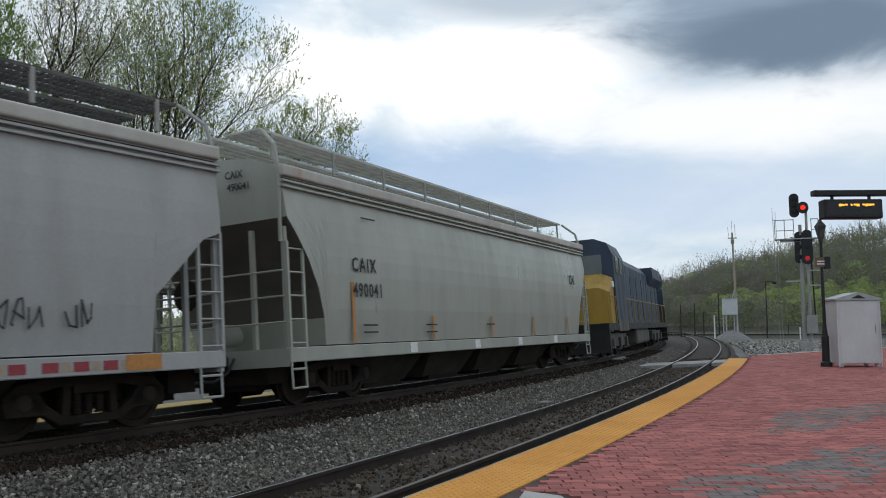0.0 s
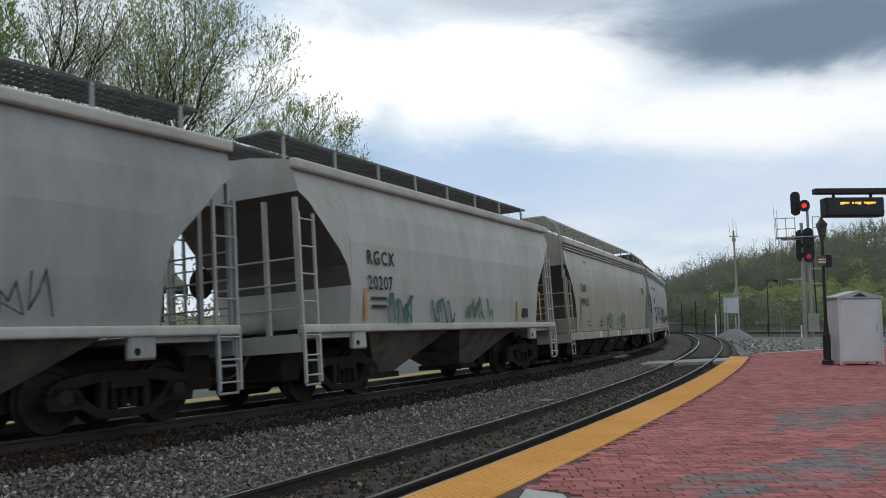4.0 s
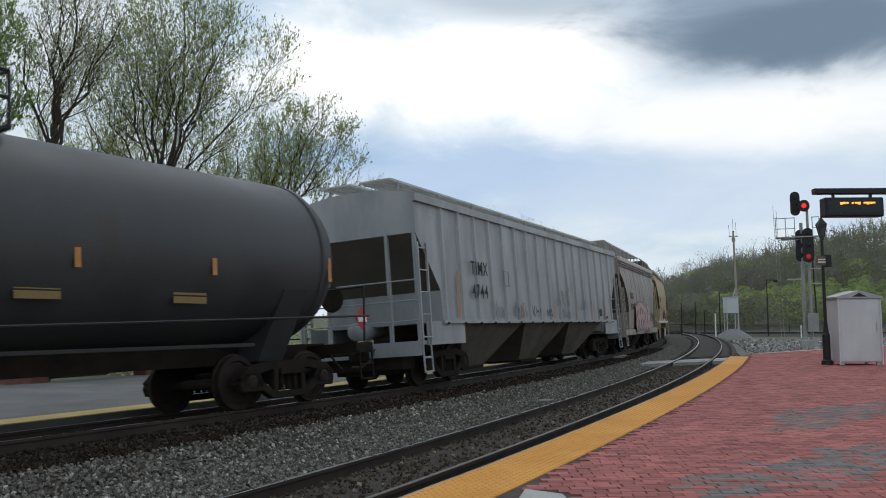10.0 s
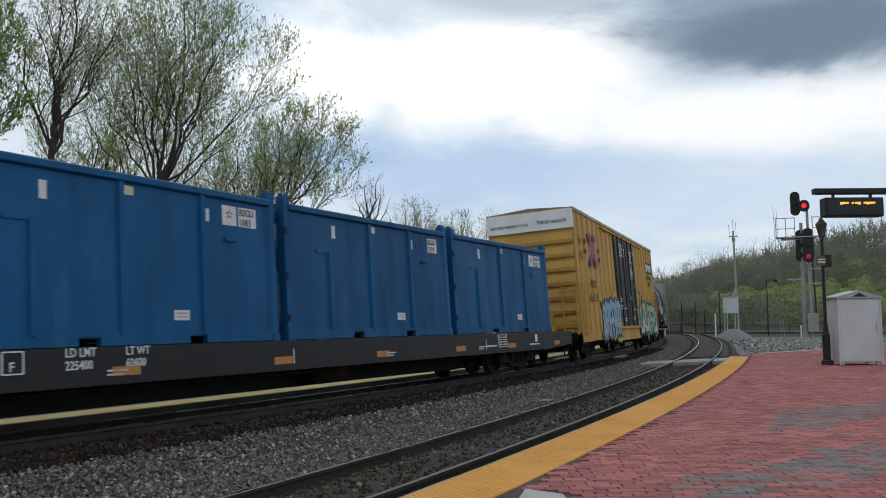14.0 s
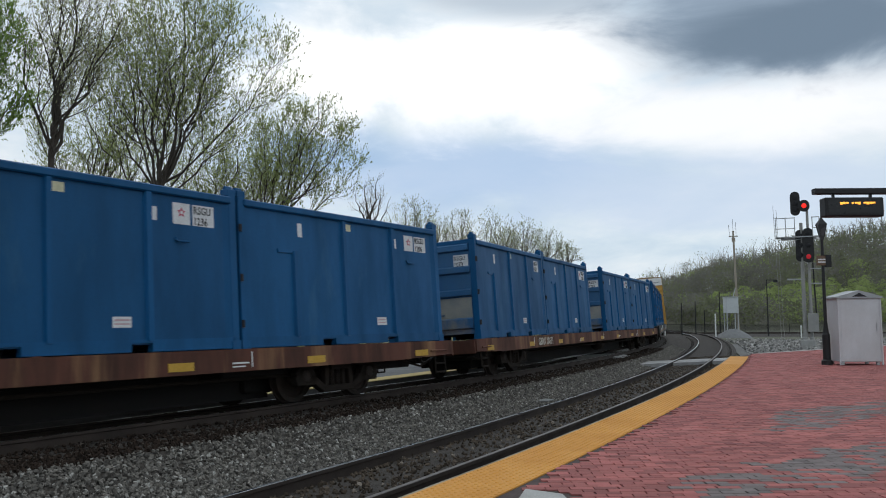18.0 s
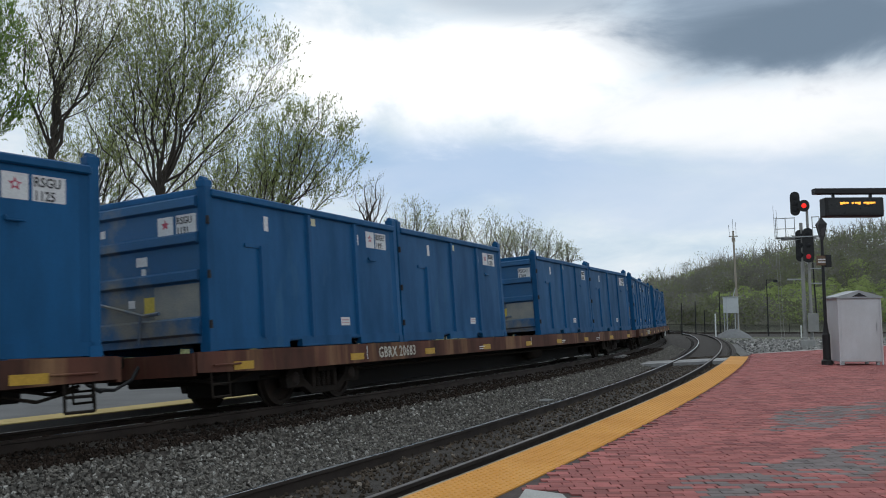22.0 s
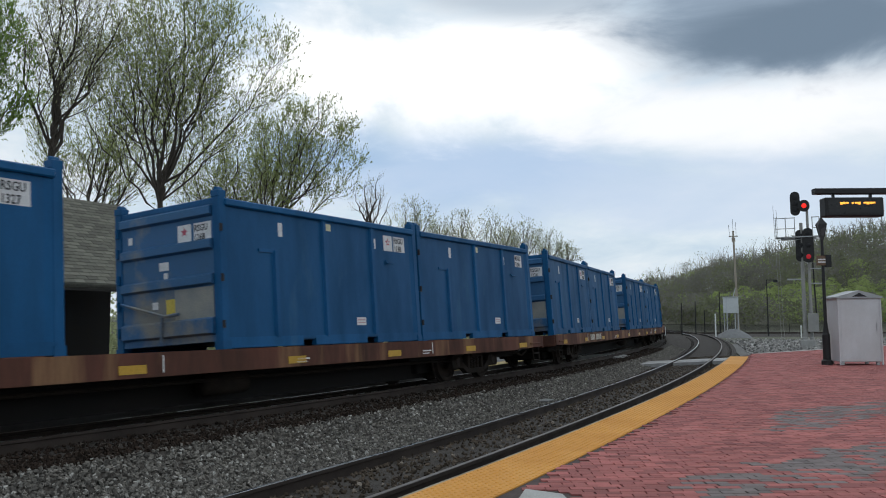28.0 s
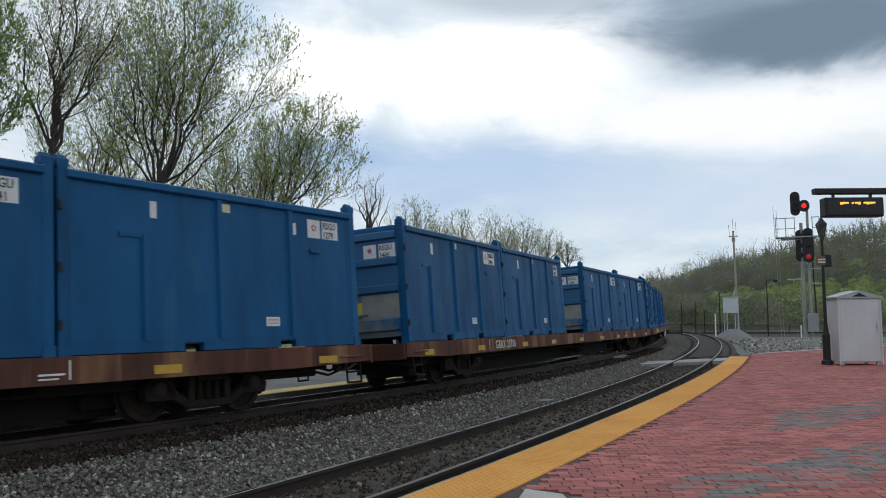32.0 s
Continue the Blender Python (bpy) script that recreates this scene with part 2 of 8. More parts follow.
def lathe(bm, profile, n=20, axis="y", at=(0, 0, 0)):
    """A body of revolution: profile of (radius, along)."""
    c = Vector(at)
    rings = []
    for r, h in profile:
        ring = []
        for i in range(n):
            u, v = r * math.cos(2 * math.pi * i / n), r * math.sin(2 * math.pi * i / n)
            ring.append(c + Vector({"y": (u, h, v), "x": (h, u, v), "z": (u, v, h)}[axis]))
        rings.append(ring)
    return hull(bm, rings)


FONTS = {}


def lettering(text, size, material, parent, at, wide=1.0, gap=1.0, name="lettering"):
    """Words painted on a side that faces -y: at is the lower left corner."""
    key = (text, size, material.name, wide, gap)
    if key not in FONTS:
        cu = bpy.data.curves.new("text", "FONT")
        cu.body, cu.size, cu.space_character, cu.extrude, cu.resolution_u, cu.offset = text, size, gap, 0.002, 2, size * 0.012
        ob = bpy.data.objects.new("text", cu)
        me = bpy.data.meshes.new_from_object(ob)
        bpy.data.objects.remove(ob)
        me.transform(Matrix.Diagonal((wide, 1, 1, 1)))
        me.materials.clear()
        FONTS[key] = me
    m = at if isinstance(at, Matrix) else pose(*at, 90)
    return part(name, FONTS[key], material, parent, at=m)


def plates(material, parent, name, *rects, y=-1.5, thick=0.006):
    """Flat pieces on a side that faces -y: (x0, z0, x1, z1)."""
    for x0, z0, x1, z1 in rects:
        part(name, boxes(((x0, y - thick, z0), (x1, y, z1))), material, parent)


def sweep(line, s0, s1, step, outline, z=None, bank=0.0, closed=True):
    """Vertices and faces of an outline (side, up) drawn along a track line."""
    n = max(2, int((s1 - s0) / step) + 1)
    verts, faces, k = [], [], len(outline)
    for i in range(n):
        s = s0 + (s1 - s0) * i / (n - 1)
        for u, w in outline:
            verts.append(banked(line, s, z or 0.0, bank, u, w)[0])
        if i:
            a, b = (i - 1) * k, i * k
            for j in range(k if closed else k - 1):
                faces.append((a + j, a + (j + 1) % k, b + (j + 1) % k, b + j))
    if closed:
        faces += [tuple(range(k))[::-1], tuple(range((n - 1) * k, n * k))]
    return verts, faces

# ---- ground, ballast, tracks ----
rng = np.random.default_rng(7)
BALLAST = surface("ballast_bed", (0.05, 0.041, 0.033), (0.028, 0.023, 0.019), 0.8, 5.0, rough=0.95, bump=0.9, grain=22.0, depth=0.05)
STONE = surface("ballast_stone", (0.146, 0.132, 0.114), (0.078, 0.069, 0.059), 0.7, 9.0, rough=0.9, random=0.5, island=True, pale=((0.42, 0.40, 0.36), 0.12))
# Oil stain plus the train's shade, both put into this dark brown.
SHADED_BROWN_STONE = surface("oily_ballast_stone", (0.03, 0.02, 0.0145), (0.017, 0.012, 0.0095), 0.7, 9.0, rough=0.95, random=0.5, island=True, pale=((0.12, 0.10, 0.085), 0.06), gloss=0.15)
# Dusty stone, paled further: light from the train's far side is in the colour.
LIT_DUSTY_STONE = surface("dusty_ballast_stone", (0.34, 0.33, 0.31), (0.2, 0.195, 0.18), 0.7, 9.0, rough=0.95, random=0.4, island=True)
RUSTY_STONE = surface("rusty_ballast_stone", (0.085, 0.065, 0.048), (0.045, 0.034, 0.026), 0.7, 9.0, rough=0.95, random=0.5, island=True, pale=((0.26, 0.22, 0.18), 0.1), gloss=0.15)
GRASS = surface("rough_ground", (0.095, 0.1, 0.06), (0.125, 0.115, 0.09), 0.8, 0.25, rough=1.0, bump=0.8, grain=3.0, depth=0.2)
TIE = surface("tarred_timber", (0.04, 0.031, 0.025), (0.022, 0.018, 0.016), 0.8, 3.0, (1, 8, 8), rough=0.9, bump=0.4, random=0.35)


def ridge(r):
    """Height of the wooded ridge, as a share of its distance, by bearing."""
    return float(np.interp(r, (-1.2, -0.5, 0.05, 0.16, 0.2, 0.27, 0.317, 0.364, 0.465, 0.524, 0.8, 1.4), (0.02, 0.015, 0.012, 0.012, 0.016, 0.026, 0.044, 0.054, 0.076, 0.092, 0.105, 0.08)))


def land(x, y):
    """Height of the open country: flat round the tracks, a wooded hill beyond."""
    d = math.hypot(x, y)
    if y < 60:
        return -0.42
    f = min(1.0, max(0.0, (y - 170) / 190))
    f = f * f * (3 - 2 * f)
    top = ridge(x / y) * 360
    back = 1.0 if y < 420 else max(0.35, 1 - (y - 420) / 900)
    return -0.42 + f * top * back


def ground():
    xs = np.concatenate([np.linspace(-3000, -500, 8), np.linspace(-420, 420, 57), np.linspace(500, 3000, 8)])
    ys = np.concatenate([np.linspace(-3000, -200, 8), np.linspace(-100, 150, 11), np.linspace(165, 480, 32), np.linspace(560, 3500, 10)])
    verts = [(float(x), float(y), land(float(x), float(y))) for y in ys for x in xs]
    k = len(xs)
    faces = [(j * k + i, j * k + i + 1, (j + 1) * k + i + 1, (j + 1) * k + i) for j in range(len(ys) - 1) for i in range(k - 1)]
    tagged(raw("ground", verts, faces, GRASS, smooth=True), "rough grass and gravel ground rising to a wooded hill", "ground", kind="structure")


def bed(s):
    """The cross-section of the ballast under both tracks, from the far side to the platform."""
    rows = []
    for line, z, bank, u in ((FAR, FAR_Z, FAR_BANK, -2.6), (FAR, FAR_Z, FAR_BANK, -1.45), (FAR, FAR_Z, FAR_BANK, -0.6), (FAR, FAR_Z, FAR_BANK, 0.6), (FAR, FAR_Z, FAR_BANK, 1.5), (None, 0, 0, 0), (NEAR, NEAR_Z, NEAR_BANK, -1.45), (NEAR, NEAR_Z, NEAR_BANK, -0.6), (NEAR, NEAR_Z, NEAR_BANK, 0.6), (NEAR, NEAR_Z, NEAR_BANK, 1.53)):
        if line is None:
            rows.append(None)
        else:
            p = banked(line, s, z, bank, u, -0.15 if abs(u) < 1 else -0.2)[0]
            if u == -2.6:
                p.z -= 0.3
            rows.append(p)
    rows[5] = (rows[4] + rows[6]) / 2 - Vector((0, 0, 0.07))
    return rows


def ballast():
    stations = list(np.arange(-120, 0, 4.0)) + list(np.arange(0, 60, 1.0)) + list(np.arange(60, 200, 4.0))
    rows = [bed(float(s)) for s in stations]
    verts = [p for r in rows for p in r]
    k = 10
    faces = [(j * k + i, j * k + i + 1, (j + 1) * k + i + 1, (j + 1) * k + i) for j in range(len(rows) - 1) for i in range(k - 1)]
    tagged(raw("ballast_bed", verts, faces, BALLAST), "dark grey crushed stone ballast under two curved tracks", "ballast", kind="structure")


STONES = [np.array([(1, 0.1, 0.1), (-0.9, 0.2, -0.1), (0.1, 1, 0.2), (-0.2, -0.9, 0.1), (0.1, 0.2, 0.8), (0, -0.1, -0.7)]), np.array([(0.8, 0.5, 0.3), (-1, -0.1, 0.2), (-0.1, 0.8, -0.4), (0.3, -1, 0.2), (-0.2, 0.1, 1), (0.1, 0, -0.8)])]
STONE_FACES = np.array([(0, 2, 4), (2, 1, 4), (1, 3, 4), (3, 0, 4), (2, 0, 5), (1, 2, 5), (3, 1, 5), (0, 3, 5)])


def scatter(name, spots, sizes, material, label, category):
    """Loose stones at the spots, joined into one heap."""
    verts, faces = [], []
    for i, (p, r) in enumerate(zip(spots, sizes)):
        q = rng.normal(size=4)
        q /= np.linalg.norm(q)
        w, x, y, z = q
        m = np.array([(1 - 2 * (y * y + z * z), 2 * (x * y - z * w), 2 * (x * z + y * w)), (2 * (x * y + z * w), 1 - 2 * (x * x + z * z), 2 * (y * z - x * w)), (2 * (x * z - y * w), 2 * (y * z + x * w), 1 - 2 * (x * x + y * y))])
        verts.append((STONES[i % 2] * r * rng.uniform(0.6, 1.2, 3)) @ m.T + np.array(p))
        faces.append(STONE_FACES + 6 * i)
    raw_ob = raw(name, np.concatenate(verts).tolist(), np.concatenate(faces).tolist(), material)
    return tagged(raw_ob, label, category, kind="stuff")


def loose_stones():
    def lay(n, s0, s1, segments, lift, power, part_of=(0.0, 1.0)):
        out, size = [], []
        near = {round(s, 2): bed(s) for s in np.arange(s0, s1 + 0.5, 0.5)}
        for _ in range(n):
            s = s0 + (s1 - s0) * rng.uniform() ** power
            r = near[round(s0 + 0.5 * int((s - s0) / 0.5), 2)]
            r2 = near.get(round(s0 + 0.5 * int((s - s0) / 0.5) + 0.5, 2), r)
            g = (s - s0) / 0.5 % 1
            i = segments[rng.integers(len(segments))]
            f = rng.uniform(*part_of) if i == 4 else rng.uniform()
            a = r[i].lerp(r2[i], g)
            b = r[i + 1].lerp(r2[i + 1], g)
            p = a.lerp(b, f)
            out.append((p.x, p.y, p.z + lift * rng.uniform(0.2, 1)))
            size.append(rng.uniform(0.017, 0.044))
        return out, size
    p, s = lay(38000, 5, 60, (4, 5, 5), 0.025, 1.7, (0.27, 1.0))
    scatter("ballast_stones", p, s, STONE, "loose grey ballast stones between the two tracks", "ballast stones")
    p, s = lay(9000, -12, 5, (4, 5, 5, 6, 7, 8), 0.025, 1.0)
    scatter("ballast_stones", p, s, STONE, "loose grey ballast stones beside the platform", "ballast stones")
    p, s = lay(16000, 5, 50, (1, 1, 2, 2, 2), 0.025, 1.6)
    scatter("ballast_stones", p, s, LIT_DUSTY_STONE, "dusty ballast stones between the rails under the train, backlight painted in", "ballast stones")
    p, s = lay(15000, 5, 45, (6, 7, 8, 8), 0.02, 1.7)
    scatter("oily_ballast_stones", p, s, RUSTY_STONE, "brown oil-stained ballast stones between the rails", "ballast stones")
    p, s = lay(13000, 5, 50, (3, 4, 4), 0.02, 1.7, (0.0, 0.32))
    scatter("oily_ballast_stones", p, s, SHADED_BROWN_STONE, "oil-stained ballast stones under the train, darkened for its shade", "ballast stones")


DULL = surface("dull_tread", (0.16, 0.14, 0.13), (0.09, 0.075, 0.065), 0.6, 2.0, rough=0.5, metal=0.6)
RAIL = [(-0.075, -0.185), (0.075, -0.185), (0.075, -0.172), (0.012, -0.15), (0.012, -0.05), (0.036, -0.04), (0.036, -0.004), (-0.036, -0.004), (-0.036, -0.04), (-0.012, -0.05), (-0.012, -0.15), (-0.075, -0.172)]


def track(line, z, bank, s0, s1, label, ties=(-4, 100)):
    base = new("track")
    tagged(base, label, "railway track")
    for side in (-0.7535, 0.7535):
        v, f = sweep(line, s0, s1, 2.0, [(side + u, w) for u, w in RAIL], z, bank)
        rail = raw("rail", v, f, RAIL_RUST, base, "rusty brown steel rail")
        v, f = sweep(line, s0, s1, 2.0, [(side - 0.03, -0.004), (side + 0.03, -0.004), (side + 0.026, 0.0), (side - 0.026, 0.0)], z, bank)
        raw("running_surface", v, f, DULL if line is NEAR and side > 0 else BRIGHT, rail, "worn running surface")
    me = mesh_of("tie", boxes(((-1.3, -0.115, -0.36), (1.3, 0.115, -0.186))))
    plate = mesh_of("tie_plate", boxes(((-0.19, -0.09, -0.187), (0.19, 0.09, -0.175))))
    s = ties[0]
    while s < ties[1]:
        p, a = banked(line, s, z + 0.012, bank)
        m = Matrix.Translation(p) @ Matrix.Rotation(-a, 4, "Z") @ Matrix.Rotation(radians(-bank), 4, "Y")
        t = part("tie", me, TIE, base, at=m)
        if s < 40:
            part("tie_plate", plate, RAIL_RUST, t, at=(-0.7535, 0, 0))
            part("tie_plate", plate, RAIL_RUST, t, at=(0.7535, 0, 0))
        s += 0.56
    return base


# ---- the brick platform ----
PLAT_Z = 0.2825
BRICK_RED = (0.335, 0.098, 0.085)
BRICK_GREY = (0.148, 0.12, 0.113)
TACTILE = surface("yellow_tactile_paving", (0.63, 0.285, 0.045), (0.5, 0.21, 0.04), 0.6, 1.2, rough=0.75, bump=0.2)
MORTAR = surface("sand_joint", (0.07, 0.048, 0.043), (0.04, 0.03, 0.027), 0.6, 4.0, rough=0.95)


def beside_near(x, y):
    """Arc length along the near track, and metres to the right of it."""
    d = np.hypot(NEAR[1] - x, NEAR[2] - y)
    i = int(d.argmin())
    return NEAR[0][i], (x - NEAR[1][i]) * math.cos(NEAR[3][i]) - (y - NEAR[2][i]) * math.sin(NEAR[3][i])


def past_end(x, y):
    """Whether a place lies beyond the platform's slanting far end."""
    return (y - 34.9) * 0.733 - (x - 12.73) * 0.68 > 0


def platform():
    base = new("platform")
    tagged(base, "red brick station platform with a yellow tactile edge", "platform", kind="structure")
    bm = bmesh.new()
    left = [spot(NEAR, float(s), 1.60)[0] for s in np.arange(-40, 36.4, 1.2)]
    rim = [(p.x, p.y) for p in left] + [(12.9, 35.05), (23.0, 44.45), (60, 52), (60, -45), (-10, -60)]
    prism(bm, rim, -0.45, PLAT_Z - 0.012, "z")
    part("platform_slab", bm, MORTAR, base)
    v, f = sweep(NEAR, -40, 36.3, 1.2, [(1.50, -0.45), (1.538, -0.45), (1.538, PLAT_Z - 0.002), (1.51, PLAT_Z - 0.002), (1.50, PLAT_Z - 0.012)])
    raw("platform_edge", v, f, surface("grimy_concrete_edge", (0.3, 0.26, 0.2), (0.1, 0.085, 0.07), 0.8, 2.0, rough=0.95, bump=0.4), base, "weathered concrete platform nosing")
    # yellow tiles along the edge, with their rows of domes
    s, domes = -19.94, []
    while s < 36.0:
        v, f = sweep(NEAR, s, min(s + 1.213, 36.2), 0.41, [(1.542, PLAT_Z - 0.03), (2.18, PLAT_Z - 0.03), (2.18, PLAT_Z), (1.542, PLAT_Z)])
        raw("tactile_tile", v, f, TACTILE, base)
        s += 1.219
    for s in np.arange(-3.0, 30, 0.0762):
        for u in np.arange(1.585, 2.16, 0.0635):
            p, a = spot(NEAR, float(s), float(u), PLAT_Z)
            domes.append((p, a))
    verts, faces = [], []
    for p, a in domes:
        b = len(verts)
        for r, h in ((0.019, 0.0), (0.012, 0.006)):
            verts += [(p.x + r * math.cos(a + k * 1.0472), p.y + r * math.sin(a + k * 1.0472), p.z + h) for k in range(6)]
        faces += [(b + k, b + (k + 1) % 6, b + 6 + (k + 1) % 6, b + 6 + k) for k in range(6)] + [tuple(range(b + 6, b + 12))]
    tagged(raw("tactile_domes", verts, faces, TACTILE, base), "rows of raised yellow tactile domes", kind="stuff")
    # the pale concrete patch in the paving
    part("utility_slab", prism(bmesh.new(), [(0.40, 6.0), (0.66, 7.07), (0.93, 6.86), (1.0, 6.0)], PLAT_Z - 0.02, PLAT_Z + 0.004, "z"), CONCRETE, base, "pale concrete utility cover slab")
    part("end_kerb", prism(bmesh.new(), [(12.66, 34.95), (12.9, 34.85), (23.1, 44.3), (22.95, 44.6)], -0.4, PLAT_Z + 0.004, "z"), CONCRETE, base, "grey concrete kerb across the platform's end")


def grey_band(x, y):
    """Grey-blue bricks lie in two slanting bands across the red paving."""
    along = x * 0.80 + y * 0.60
    across = y * 0.80 - x * 0.60
    wob = 0.25 * math.sin(along * 1.7) + 0.15 * math.sin(along * 4.1)
    s, u = beside_near(x, y)
    if u < 3.5 + 0.15 * math.sin(s * 3):
        return False
    fray = rng.uniform(-0.16, 0.16)
    return abs(across - 4.35 - 0.08 * wob) < 0.45 + fray or abs(across - 6.55 - 0.1 * wob) < 0.6 + fray and u > 3.7


def bricks():
    """Running bond, each brick with its own edges."""
    base = bpy.data.objects["platform"]
    red = surface("red_brick", BRICK_RED, (0.25, 0.085, 0.08), 0.8, 1.1, rough=0.85, bump=0.25, random=0.34)
    grey = surface("grey_brick", BRICK_GREY, (0.165, 0.135, 0.13), 0.6, 2.0, rough=0.85, bump=0.25, random=0.25)
    reds = surface("red_bricks_joined", BRICK_RED, (0.25, 0.085, 0.08), 0.8, 1.1, rough=0.85, bump=0.25, random=0.34, island=True)
    greys = surface("grey_bricks_joined", BRICK_GREY, (0.165, 0.135, 0.13), 0.6, 2.0, rough=0.85, bump=0.25, random=0.25, island=True)
    l, w, h, c = 0.0958, 0.0488, 0.018, 0.001
    k = 0.008  # tumbled corners
    plan = [(-l + k, -w), (l - k, -w), (l, -w + k), (l, w - k), (l - k, w), (-l + k, w), (-l, w - k), (-l, -w + k)]
    shape = [(x, y, -h) for x, y in plan] + [(x * (1 - c / l), y * (1 - c / w), 0) for x, y in plan]
    skin = [tuple(range(8, 16))] + [(i, (i + 1) % 8, 8 + (i + 1) % 8, 8 + i) for i in range(8)]
    me = bpy.data.meshes.new("brick")
    me.from_pydata(shape, [], skin)
    me.materials.append(red)
    me2 = me.copy()
    me2.materials.clear()
    me2.materials.append(grey)
    heaps = {True: ([], []), False: ([], [])}
    single = 0
    j = 0
    y = -6.0
    while y < 44.5:
        x = (-8.0 if y < 5.2 else -0.2) + (0.1 if j % 2 else 0.0) + float(rng.uniform(-0.035, 0.035))
        edge = max(3.6, 0.56 * y + 0.4)
        while x < edge:
            s, u = beside_near(x, y)
            if u > 2.25 and not past_end(x, y) and not (0.38 < x < 1.0 and 5.9 < y < 7.1):
                z = PLAT_Z + rng.uniform(-0.0016, 0.0016)
                dx, dy = rng.uniform(-0.006, 0.006), rng.uniform(-0.0008, 0.0008)
                g = grey_band(x, y) and rng.uniform() < 0.72
                if single < 300 and y > 6.3 and x < 0.56 * y + 0.4:
                    ob = part("brick", me2 if g else me, None, base)
                    ob.location = (x + dx, y + dy, z)
                    ob.rotation_euler = (rng.uniform(-0.012, 0.012), rng.uniform(-0.006, 0.006), rng.uniform(-0.008, 0.008))
                    single += 1
                else:
                    v, f = heaps[g]
                    b = len(v)
                    tx, ty = rng.uniform(-0.02, 0.02, 2)
                    v += [(x + dx + p[0], y + dy + p[1], z + p[2] + tx * p[0] * 0.5 + ty * p[1]) for p in shape]
                    f += [tuple(b + k for k in q) for q in skin]
            x += 0.2
        y += 0.0985
        j += 1
    tagged(raw("red_bricks", *heaps[False], reds, base), "red clay paving bricks in running bond", kind="stuff")
    tagged(raw("grey_bricks", *heaps[True], greys, base), "grey-blue paving bricks in slanting bands", kind="stuff")


def crossing():
    """The boarded foot crossing over both tracks."""
    base = new("track_crossing")
    tagged(base, "weathered grey boarded crossing over the tracks", "crossing")
    wood = surface("grey_boards", (0.36, 0.35, 0.34), (0.2, 0.19, 0.18), 0.7, 1.5, (1, 6, 1), rough=0.9, random=0.15)
    dark = surface("dark_timber", (0.05, 0.045, 0.04), (0.03, 0.026, 0.024), 0.7, 2.0, rough=0.9)
    for k in range(4):
        s = 37.0 + k * 0.66
        for line, z, bank, runs in ((NEAR, NEAR_Z, NEAR_BANK, ((-3.2, -0.83), (-0.66, 0.66), (0.83, 1.48))), (FAR, FAR_Z, FAR_BANK, ((-0.66, 0.66), (-1.7, -0.83)))):
            for u0, u1 in runs:
                v, f = sweep(line, s, s + 0.62, 0.62, [(u0, -0.2), (u1, -0.2), (u1, -0.02), (u0, -0.02)], z, bank)
                raw("board", v, f, wood, base)
        v, f = sweep(FAR, s, s + 0.62, 0.62, [(0.83, -0.28), (1.55, -0.45), (1.55, -0.27), (0.83, -0.1)], FAR_Z, FAR_BANK)
        raw("board", v, f, wood, base, "sloping board between the tracks")
    for line, z, bank, u0, u1 in ((NEAR, NEAR_Z, NEAR_BANK, -2.9, 1.48),):
        v, f = sweep(line, 36.7, 36.98, 0.28, [(u0, -0.32), (u1, -0.32), (u1, -0.16), (u0, -0.16)], z, bank)
        raw("header_timber", v, f, dark, base, "dark tarred end timber")


# ---- the far side: platform, shelter, railing ----
ASPHALT = surface("platform_asphalt", (0.16, 0.158, 0.155), (0.10, 0.1, 0.1), 0.7, 0.8, rough=0.95, bump=0.4)


def far_platform():
    base = new("far_platform")
    tagged(base, "grey asphalt platform with a yellow edge behind the train", "platform", kind="structure")
    v, f = sweep(FAR, -60, 60, 2.0, [(-1.75, -0.5), (-1.75, 0.15), (-9.5, 0.15), (-9.5, -0.5)])
    raw("platform_slab", v, f, ASPHALT, base)
    s = -12.0
    while s < 58:
        v, f = sweep(FAR, s, s + 1.21, 1.21, [(-1.74, 0.14), (-1.74, 0.157), (-2.36, 0.157), (-2.36, 0.14)])
        raw("tactile_tile", v, f, surface("faded_yellow_edge", (0.52, 0.39, 0.15), (0.4, 0.3, 0.13), 0.6, 1.2, rough=0.8), base)
        s += 1.22
    rail = new("railing")
    tagged(rail, "black steel railing along the back of the far platform", "railing")
    post = mesh_of("post", boxes(((-0.025, -0.025, 0), (0.025, 0.025, 1.05))))
    for s in np.arange(19.0, 58, 1.5):
        p, a = spot(FAR, float(s), -5.4, 0.15)
        part("post", post, BLACK, rail, at=Matrix.Translation(p) @ Matrix.Rotation(-a, 4, "Z"))
    for z in (0.35, 0.7, 1.14):
        v, f = sweep(FAR, 19.0, 57.5, 1.5, [(-5.42, z), (-5.38, z), (-5.38, z + 0.04), (-5.42, z + 0.04)])
        raw("rail_bar", v, f, BLACK, rail)


